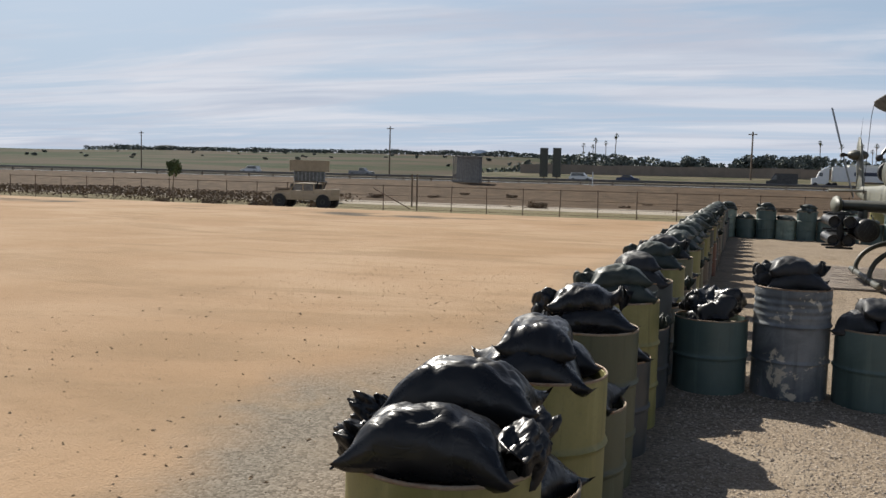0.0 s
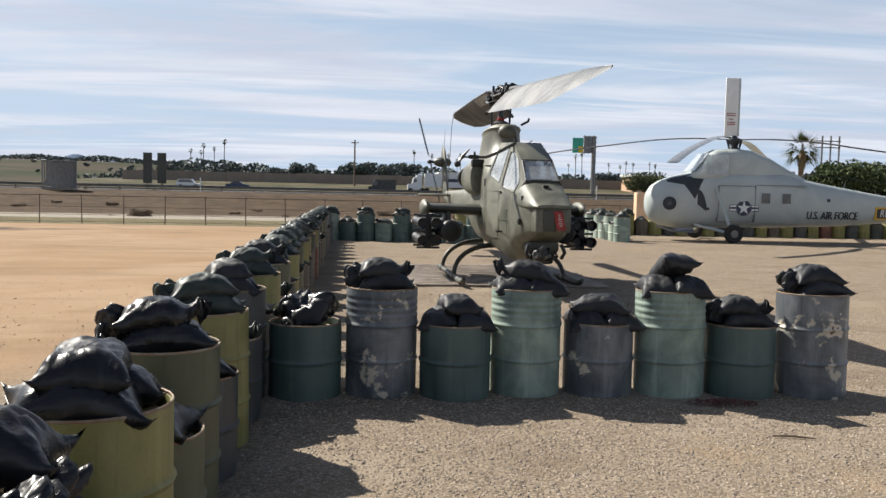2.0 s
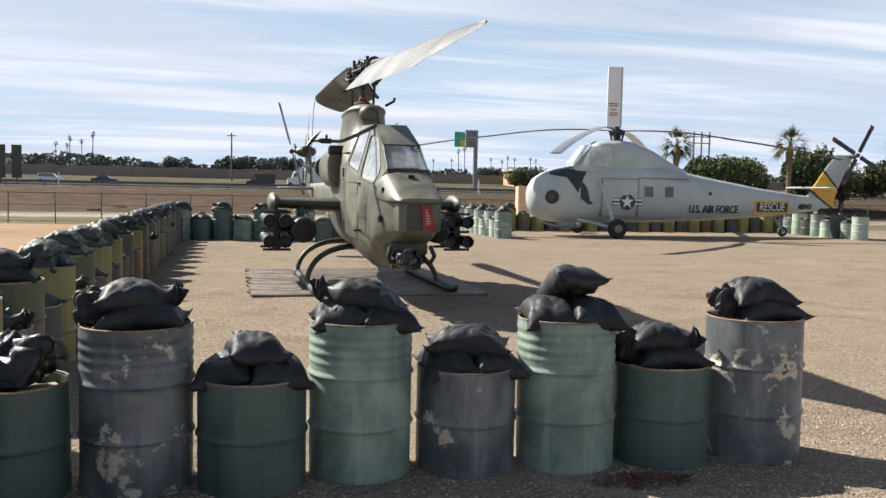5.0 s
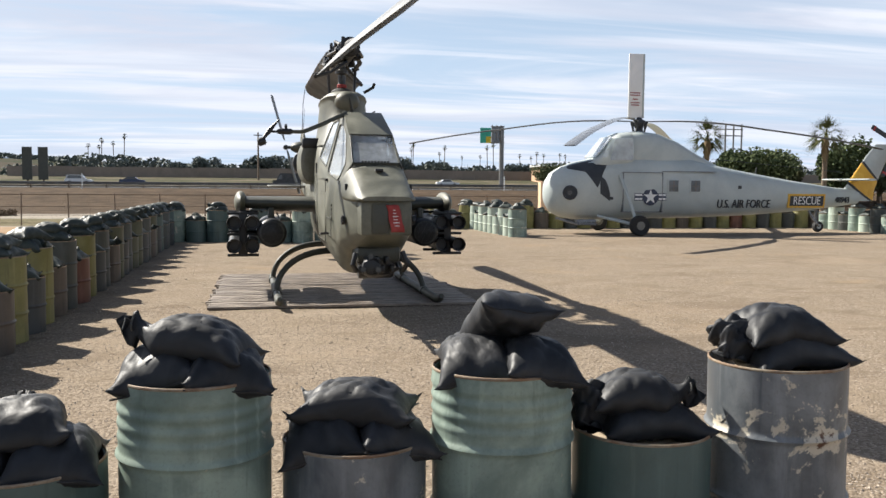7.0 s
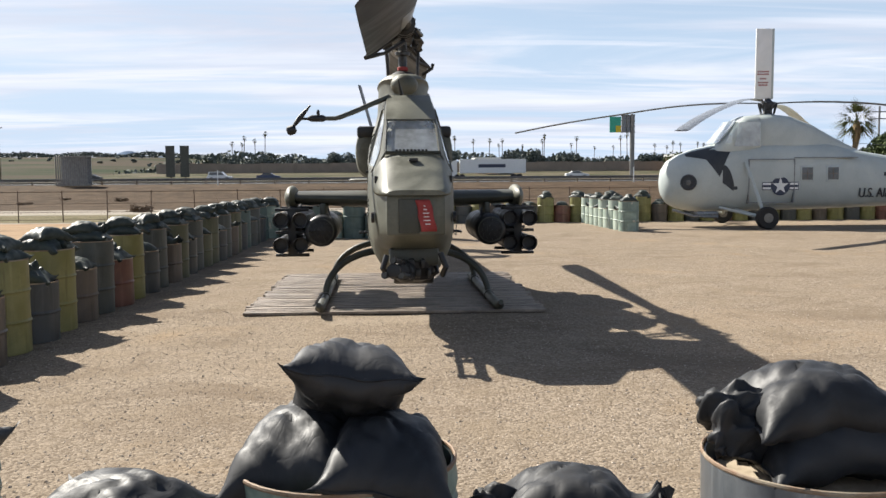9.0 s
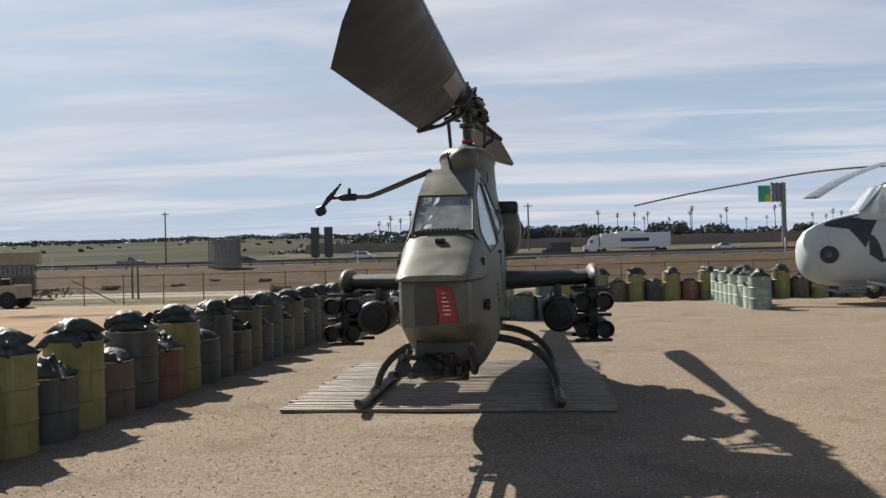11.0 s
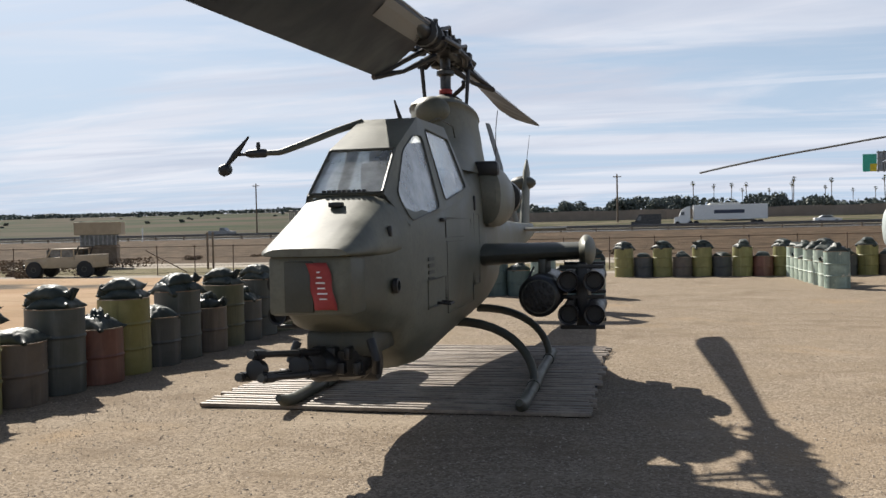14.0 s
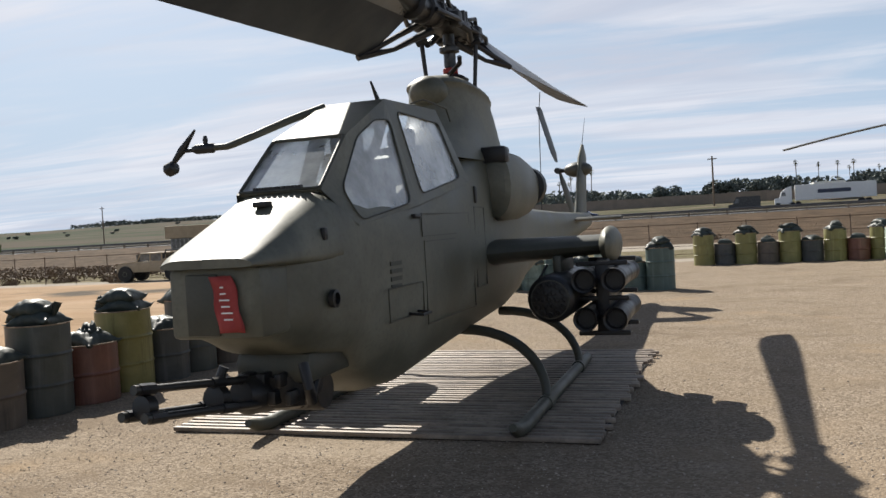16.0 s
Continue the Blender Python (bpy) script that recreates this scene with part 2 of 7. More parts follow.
    # fields beyond the highway
    field = k.mix(k.step(k.noise(k.coord((0.35, 1, 1), False), 0.016, 5, 0.6, 0.3), 0.42, 0.58), (0.022, 0.034, 0.013), (0.060, 0.047, 0.032))
    field = k.mix(k.step(k.noise(k.coord((0.2, 1, 1), False), 0.04, 5), 0.55, 0.7, 0, 0.5), field, (0.095, 0.076, 0.052))
    c = k.mix(k.step(Y, 190.0, 194.0), c, field)
    weeds = k.mix(k.step(k.noise(k.coord((0.25, 1, 1), False), 0.35, 6, 0.65), 0.38, 0.66), (0.055, 0.058, 0.032), (0.15, 0.125, 0.088))
    bank = k.math("MULTIPLY", k.math("MULTIPLY", k.step(Y, 126.5, 128.5), k.step(Y, 206.0, 212.0, 1, 0)), k.math("MAXIMUM", k.step(Y, 188.0, 191.0, 1, 0), k.step(X, -85.0, -60.0)))
    c = k.mix(bank, c, weeds)
    h = k.math("ADD", k.math("MULTIPLY", vd, -0.8), k.math("ADD", k.math("MULTIPLY", k.noise(co, 5.0, 6, 0.7), 1.8), k.math("MULTIPLY", fine, 0.35)))
    k.bump(h, 0.42, 0.02)
    return k.done(c)


EARTH = ground_material()
DRUM_GREEN = drum_paint("drum_green", (0.143, 0.195, 0.169), (0.275, 0.343, 0.285), (0.45, 0.42, 0.33), 0.62)
DRUM_TEAL = drum_paint("drum_teal", (0.059, 0.094, 0.086), (0.083, 0.121, 0.111), (0.30, 0.27, 0.17), 0.72)
DRUM_BARE = drum_paint("drum_bare_steel", (0.076, 0.087, 0.098), (0.193, 0.205, 0.213), (0.50, 0.45, 0.36), 0.57, 0.42)
DRUM_YELLOW = drum_paint("drum_yellow", (0.17, 0.158, 0.05), (0.235, 0.215, 0.082), (0.22, 0.20, 0.12), 0.72)
DRUM_OLIVE = drum_paint("drum_olive", (0.064, 0.070, 0.039), (0.098, 0.100, 0.056), (0.24, 0.22, 0.14), 0.7)
DRUM_GREY = drum_paint("drum_grey", (0.046, 0.054, 0.050), (0.074, 0.080, 0.075), (0.22, 0.21, 0.18), 0.68)
DRUM_DARK = drum_paint("drum_dark", (0.035, 0.04, 0.042), (0.065, 0.068, 0.068), (0.13, 0.12, 0.10), 0.7)
DRUM_BROWN = drum_paint("drum_brown", (0.075, 0.06, 0.05), (0.12, 0.095, 0.075), (0.19, 0.15, 0.11), 0.66)
DRUM_RED = drum_paint("drum_rust_red", (0.12, 0.047, 0.034), (0.175, 0.075, 0.052), (0.17, 0.11, 0.08), 0.66)
DRUM_PALE = drum_paint("drum_pale_green", (0.30, 0.37, 0.31), (0.40, 0.46, 0.39), (0.22, 0.24, 0.2), 0.68)
RIM_RUST = worn("rim_rust", (0.20, 0.12, 0.07), (0.32, 0.27, 0.20), 0.7, 0.2, 9, 0.5)
SAND = worn("sand_fill", (0.30, 0.24, 0.17), (0.42, 0.35, 0.26), 0.95, 0, 6, 0.4, 0.5)
BAG_GLOSS = bag_skin("bag_glossy_black", (0.008, 0.008, 0.009), (0.016, 0.016, 0.017), 0.27, 0.62)
BAG_MATTE = bag_skin("bag_matte_black", (0.014, 0.015, 0.017), (0.028, 0.029, 0.032), 0.50, 0.36)
BAG_GREEN = bag_skin("bag_dark_green", (0.020, 0.028, 0.024), (0.045, 0.055, 0.047), 0.46, 0.36)
OLIVE = worn("olive_drab", (0.074, 0.075, 0.054), (0.158, 0.157, 0.121), 0.52, 0.0, 1.7, 0.35, 0.06, 30)
OLIVE_DARK = worn("olive_dark", (0.042, 0.044, 0.034), (0.066, 0.066, 0.05), 0.5, 0, 3, 0.3, 0.06)
BLACK = worn("black_paint", (0.009, 0.009, 0.010), (0.019, 0.019, 0.019), 0.45, 0.1, 6, 0.3, 0.1)
RUBBER = worn("rubber", (0.014, 0.014, 0.014), (0.03, 0.029, 0.028), 0.85, 0, 8, 0.3, 0.2)
STEEL = worn("dark_steel", (0.05, 0.05, 0.048), (0.10, 0.098, 0.092), 0.4, 0.8, 12, 0.3, 0.1)
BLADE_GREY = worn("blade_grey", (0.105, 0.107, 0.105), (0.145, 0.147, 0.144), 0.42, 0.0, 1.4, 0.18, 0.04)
# black paint taken darker and bluer: the underside's shade is in the colour
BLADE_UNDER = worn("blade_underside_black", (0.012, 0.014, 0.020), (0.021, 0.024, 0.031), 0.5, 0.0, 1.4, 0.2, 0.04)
BLADE_LIP = worn("blade_leading_edge", (0.16, 0.16, 0.155), (0.24, 0.24, 0.235), 0.35, 0.5, 3, 0.2, 0.04)
RED_CLOTH = worn("red_cloth", (0.27, 0.032, 0.03), (0.38, 0.065, 0.06), 0.8, 0, 5, 0.2, 0.4, 120)
CLEAR = glassy("canopy_glass", (0.88, 0.91, 0.92), 0.66)
CLEAR_MILK = glassy("hazy_canopy_glass", (0.82, 0.86, 0.88), 0.72, 0.22)
DARK_GLASS = glassy("dark_glass", (0.10, 0.115, 0.12), 0.25)
SEAT = worn("seat_cloth", (0.10, 0.10, 0.095), (0.17, 0.165, 0.155), 0.9, 0, 6, 0.3, 0.3)
# mat sheet coloured near black so the gaps read as shaded
MAT_GAP_SHADE = worn("landing_mat_sheet", (0.014, 0.012, 0.010), (0.03, 0.024, 0.02), 0.85, 0.1, 3.0, 0.4, 0.2)
MAT_METAL = worn("landing_mat", (0.16, 0.128, 0.102), (0.325, 0.27, 0.218), 0.6, 0.1, 2.4, 0.5, 0.2, 25)
H_GREY = worn("pale_grey_paint", (0.40, 0.44, 0.43), (0.48, 0.52, 0.50), 0.45, 0, 0.9, 0.2, 0.05, 25)
H_WHITE = worn("white_paint", (0.72, 0.73, 0.71), (0.80, 0.80, 0.78), 0.45, 0, 2, 0.15, 0.04)
H_BLACK = worn("anti_glare_black", (0.022, 0.026, 0.032), (0.045, 0.05, 0.056), 0.6, 0, 3, 0.3, 0.08)
H_YELLOW = worn("rescue_yellow", (0.62, 0.33, 0.022), (0.72, 0.42, 0.05), 0.5, 0, 2, 0.2, 0.05)
NAVY = plain("navy_paint", (0.03, 0.04, 0.075), 0.5)
TAN = worn("sand_tan_paint", (0.30, 0.235, 0.155), (0.38, 0.30, 0.205), 0.7, 0, 2, 0.3, 0.1)
STUCCO = worn("tan_stucco", (0.55, 0.36, 0.23), (0.64, 0.44, 0.30), 0.9, 0, 1.5, 0.2, 0.3)
WOOD = worn("weathered_wood", (0.13, 0.095, 0.065), (0.20, 0.155, 0.11), 0.85, 0, 3, 0.4, 0.3)
GALV = worn("galvanised_steel", (0.17, 0.165, 0.155), (0.27, 0.26, 0.245), 0.5, 0.6, 4, 0.3, 0.1)
RUSTY = worn("rusty_post", (0.09, 0.062, 0.045), (0.15, 0.10, 0.07), 0.85, 0.1, 6, 0.4, 0.2)
def matt(m):
    m.node_tree.nodes["Principled BSDF"].inputs["Specular IOR Level"].default_value = 0.1
    return m


ASPHALT = worn("asphalt", (0.05, 0.05, 0.05), (0.075, 0.074, 0.072), 0.9, 0, 0.3, 0.3, 0.3, 30)
CONCRETE = worn("sound_wall_block", (0.22, 0.185, 0.15), (0.27, 0.225, 0.185), 0.9, 0, 0.25, 0.2, 0.2, 3)
ROOFWHITE = worn("white_roof", (0.60, 0.60, 0.57), (0.70, 0.70, 0.67), 0.8, 0, 0.3, 0.2, 0.1)
SIGN_GREEN = plain("sign_green", (0.04, 0.42, 0.28), 0.45)
SIGN_YELLOW = plain("sign_yellow", (0.75, 0.55, 0.02), 0.45)
CAR_WHITE = plain("car_white", (0.74, 0.74, 0.73), 0.25)
CAR_DARK = plain("car_dark", (0.025, 0.027, 0.03), 0.25)
CAR_GREY = plain("car_grey", (0.22, 0.23, 0.24), 0.25, 0.3)
CAR_RED = plain("car_red", (0.30, 0.02, 0.02), 0.25)
CAR_BLUE = plain("car_blue", (0.03, 0.05, 0.11), 0.25)
BARK = worn("bark", (0.12, 0.09, 0.06), (0.20, 0.155, 0.11), 0.95, 0, 6, 0.5, 0.6)
LEAF_DARK = leafy("leaf_dark", (0.040, 0.058, 0.026), (0.10, 0.125, 0.055))
LEAF_OLIVE = leafy("leaf_olive", (0.06, 0.078, 0.038), (0.14, 0.15, 0.08))
LEAF_PALM = leafy("palm_leaf", (0.045, 0.060, 0.022), (0.13, 0.13, 0.055))
# distance haze mixed into the leaf colour, paler and bluer than near leaves
LEAF_HAZE = leafy("far_leaf", (0.082, 0.098, 0.088), (0.15, 0.165, 0.148))
LEAF_BRUSH = leafy("brush_leaf", (0.115, 0.083, 0.056), (0.165, 0.12, 0.082))
GREIGE = worn("grey_tan_paint", (0.17, 0.165, 0.145), (0.22, 0.21, 0.185), 0.6)
LEAF_DRY = leafy("dry_leaf", (0.17, 0.12, 0.065), (0.34, 0.26, 0.15))
# blue distance haze is painted into these two base colours
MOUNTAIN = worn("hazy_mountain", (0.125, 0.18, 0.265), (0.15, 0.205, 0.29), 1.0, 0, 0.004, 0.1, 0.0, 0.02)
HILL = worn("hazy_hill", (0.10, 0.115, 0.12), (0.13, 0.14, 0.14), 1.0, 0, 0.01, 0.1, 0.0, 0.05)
STONE = leafy("gravel_stone", (0.23, 0.19, 0.15), (0.50, 0.42, 0.34))
CLOD = leafy("dirt_clod", (0.181, 0.123, 0.074), (0.359, 0.266, 0.172))


for m_ in (ASPHALT, CONCRETE, STUCCO, STONE, CLOD, MOUNTAIN, HILL, SAND, LEAF_DARK, LEAF_OLIVE, LEAF_DRY, LEAF_PALM, LEAF_HAZE, LEAF_BRUSH):
    matt(m_)


# ---- mesh helpers ----
def part(name, bm, material, parent=None, label="", smooth=True, m=None):
    """Links a bmesh as one mesh object, under a thing or a part."""
    me = bpy.data.meshes.new(name)
    bmesh.ops.recalc_face_normals(bm, faces=bm.faces[:])
    bm.to_mesh(me)
    bm.free()
    me.materials.append(material)
    if smooth:
        me.shade_smooth()
        me.set_sharp_from_angle(angle=radians(38))
    ob = new(name, me)
    ob.parent = parent
    if m is not None:
        ob.matrix_basis = m
    if label:
        tagged(ob, label)
    return ob


def thing(name, label, category, m=None, group="", kind=""):
    ob = new(name)
    ob.empty_display_size = 0.2
    if m is not None:
        ob.matrix_basis = m
    return tagged(ob, label, category, group, kind)


def add_box(bm, x0, x1, y0, y1, z0, z1, bevel=0.0, m=None):
    r = bmesh.ops.create_cube(bm, size=1.0)
    v = r["verts"]
    bmesh.ops.scale(bm, vec=(x1 - x0, y1 - y0, z1 - z0), verts=v)
    bmesh.ops.translate(bm, vec=((x0 + x1) / 2, (y0 + y1) / 2, (z0 + z1) / 2), verts=v)
    if bevel:
        e = list({e for q in v for e in q.link_edges})
        r2 = bmesh.ops.bevel(bm, geom=e, offset=bevel, segments=2, affect="EDGES", profile=0.5)
        v = list({q for f in r2["faces"] for q in f.verts} | {q for q in v if q.is_valid})
    if m is not None:
        bmesh.ops.transform(bm, matrix=m, verts=[q for q in v if q.is_valid])
    return bm


def boxm(x0, x1, y0, y1, z0, z1, bevel=0.0, m=None):
    return add_box(bmesh.new(), x0, x1, y0, y1, z0, z1, bevel, m)


def add_rings(bm, rings, closed=True, cap=True):
    """Skins a list of rings of points."""
    rows = [[bm.verts.new(p) for p in r] for r in rings]
    n = len(rows[0])
    for a, b in zip(rows, rows[1:]):
        for i in range(n if closed else n - 1):
            j = (i + 1) % n
            bm.faces.new((a[i], a[j], b[j], b[i]))
    if cap and closed:
        bm.faces.new(rows[0][::-1])
        bm.faces.new(rows[-1])
    return bm


def add_lathe(bm, prof, seg=24, m=None, cap=True):
    """Turns (radius, z) pairs about z."""
    rings = [[Vector((r * math.cos(2 * math.pi * i / seg), r * math.sin(2 * math.pi * i / seg), z)) for i in range(seg)] for r, z in prof]
    if m is not None:
        rings = [[m @ p for p in r] for r in rings]
    return add_rings(bm, rings, True, cap)


def add_tube(bm, pts, r, seg=10, cap=True):
    """A round bar along points; r is one radius or one a point."""
    pts = [Vector(p) for p in pts]
    rad = r if isinstance(r, (list, tuple)) else [r] * len(pts)
    rings, up = [], None
    for i, p in enumerate(pts):
        d = (pts[min(i + 1, len(pts) - 1)] - pts[max(i - 1, 0)]).normalized()
        if up is None:
            up = Vector((0, 0, 1)) if abs(d.z) < 0.9 else Vector((1, 0, 0))
        s = d.cross(up).normalized()
        up = s.cross(d).normalized()
        rings.append([p + rad[i] * (math.cos(2 * math.pi * k / seg) * s + math.sin(2 * math.pi * k / seg) * up) for k in range(seg)])
    return add_rings(bm, rings, True, cap)


def tube(pts, r, seg=10):
    return add_tube(bmesh.new(), pts, r, seg)


def lathe(prof, seg=24, m=None, cap=True):
    return add_lathe(bmesh.new(), prof, seg, m, cap)


def prism(bm, poly, lift):
    """A flat polygon given thickness along the vector lift."""
    lift = Vector(lift)
    a = [bm.verts.new(p) for p in poly]
    b = [bm.verts.new(Vector(p) + lift) for p in poly]
    bm.faces.new(a[::-1])
    bm.faces.new(b)
    for i in range(len(a)):
        j = (i + 1) % len(a)
        bm.faces.new((a[i], a[j], b[j], b[i]))
    return bm


def squircle(cx, cz, w, h, p, n=28):
    """Half-extents w, h; p 2 is an ellipse and more is boxier."""
    out = []
    for i in range(n):
        a = 2 * math.pi * i / n
        c, s = math.cos(a), math.sin(a)
        out.append((cx + w * math.copysign(abs(c) ** (2 / p), c), cz + h * math.copysign(abs(s) ** (2 / p), s)))
    return out


def text_mesh(name, words, size, material, parent, m, label="", depth=0.002, squeeze=1.0):
    cu = bpy.data.curves.new(name, "FONT")
    cu.body, cu.size, cu.extrude = words, size, depth
    cu.align_x, cu.align_y = "CENTER", "CENTER"
    tmp = bpy.data.objects.new(name, cu)
    scene.collection.objects.link(tmp)
    me = bpy.data.meshes.new_from_object(tmp.evaluated_get(bpy.context.evaluated_depsgraph_get()))
    bpy.data.objects.remove(tmp)
    me.materials.clear()
    me.materials.append(material)
    ob = new(name, me)
    ob.parent = parent
    ob.matrix_basis = m @ Matrix.Diagonal((squeeze, 1, 1, 1))
    return tagged(ob, label) if label else ob


# ---- the lie of the land ----
def smooth(a, b, v):
    k = min(1.0, max(0.0, (v - a) / (b - a)))
    return k * k * (3 - 2 * k)


def land(x, y):
    """Height of the ground: a level yard, a dip at the fence, the highway's bank, fields that rise to low hills."""
    z = -0.9 * smooth(36, 54, y) + 1.9 * smooth(80, 106, y)
    if y > 128:
        z += 0.2 * smooth(128, 168, y) - 1.4 * smooth(189, 215, y) + 3.2 * smooth(-85, -58, x) * smooth(188, 203, y)
        rise = smooth(190, 900, y)
        left = smooth(60, -260, x)
        z += rise * (6 + 15 * left)
        z += rise * 3.0 * (noise.noise((x * 0.004, y * 0.004, 3.1)))
        z += 9 * smooth(600, 1500, y) * (0.4 + left)
    if y < 34:
        z += 0.012 * noise.noise((x * 0.9, y * 0.9, 0)) + 0.02 * noise.noise((x * 0.25, y * 0.25, 5)) * smooth(-1.6, -4.0, x)
    return z


def spaced(lo, hi, fine_lo, fine_hi, step):
    v, d = [fine_lo + step * i for i in range(int((fine_hi - fine_lo) / step) + 1)], step
    a = v[-1]
    while a < hi:
        d *= 1.09
        a += d
        v.append(a)
    d, a = step, v[0]
    while a > lo:
        d *= 1.09
        a -= d
        v.insert(0, a)
    return v


gx, gy = spaced(-4200, 4200, -9, 8, 0.25), spaced(-900, 4600, -1, 24, 0.25)
gv = [(x, y, land(x, y)) for y in gy for x in gx]
gn = len(gx)
gf = [(j * gn + i, j * gn + i + 1, (j + 1) * gn + i + 1, (j + 1) * gn + i) for j in range(len(gy) - 1) for i in range(gn - 1)]
g_me = bpy.data.meshes.new("ground")
g_me.from_pydata(gv, [], gf)
g_me.materials.append(EARTH)
g_me.shade_smooth()
tagged(new("ground", g_me), "tan gravel yard, bare orange dirt and far fields", "ground", kind="structure")
# ---- drums and sandbags ----
DRUM_R, TALL, SHORT = 0.296, 0.88, 0.60


def drum_parts(tall, ribs):
    h = TALL if tall else SHORT
    hoops = (0.30, 0.59) if tall else (0.30,)
    prof = [(0.277, 0.0), (0.291, 0.004), (0.293, 0.02), (DRUM_R - 0.004, 0.03)]
    z = 0.06
    while z < h - 0.05:
        near = min((abs(z - q) for q in hoops), default=1)
        r = DRUM_R - 0.003 + 0.013 * math.exp(-(near / 0.012) ** 2)
        if ribs and z > hoops[-1] + 0.05:
            r += 0.0035 * math.sin((z - hoops[-1]) * 2 * math.pi / 0.055)
        prof.append((r, z))
        z += 0.0085 if (near < 0.04 or ribs) else 0.03
    prof += [(DRUM_R - 0.003, h - 0.03), (DRUM_R - 0.003, h - 0.006), (DRUM_R - 0.016, h - 0.006), (DRUM_R - 0.018, h - 0.07)]
    rim = [(DRUM_R + 0.005 * math.cos(a) - 0.006, h + 0.007 * math.sin(a)) for a in [2 * math.pi * i / 8 for i in range(9)]]
    return prof, rim, h


DRUM_DATA = {}


def drum(x, y, tall, paint, label, group, ribs=False, turn=0.0, lean=0.0):
    key = (tall, ribs, paint.name)
    if key not in DRUM_DATA:
        prof, rim, h = drum_parts(tall, ribs)
        ob = thing("oil_drum", label, "oil drum", group=group)
        bm = lathe(prof, 36, None, False)
        bm.faces.new(bm.verts[:36])
        part("shell", bm, paint, ob)
        part("rim", lathe(rim, 36, None, False), RIM_RUST, ob, "rusty rolled rim")
        bm = bmesh.new()
        c = bm.verts.new((0, 0, h - 0.035))
        ring = [bm.verts.new((0.262 * math.cos(2 * math.pi * i / 18), 0.262 * math.sin(2 * math.pi * i / 18), h - 0.06 + 0.01 * math.sin(i * 2.1))) for i in range(18)]
        for i in range(18):
            bm.faces.new((c, ring[i], ring[(i + 1) % 18]))
        part("sand_fill", bm, SAND, ob, "dry sand")
        DRUM_DATA[key] = ob
    else:
        ob = copy_thing(DRUM_DATA[key], Matrix())
    ob.matrix_basis = pose(x, y, land(x, y) - 0.006, lean * math.sin(turn), lean * math.cos(turn), turn)
    return tagged(ob, label, "oil drum", group)


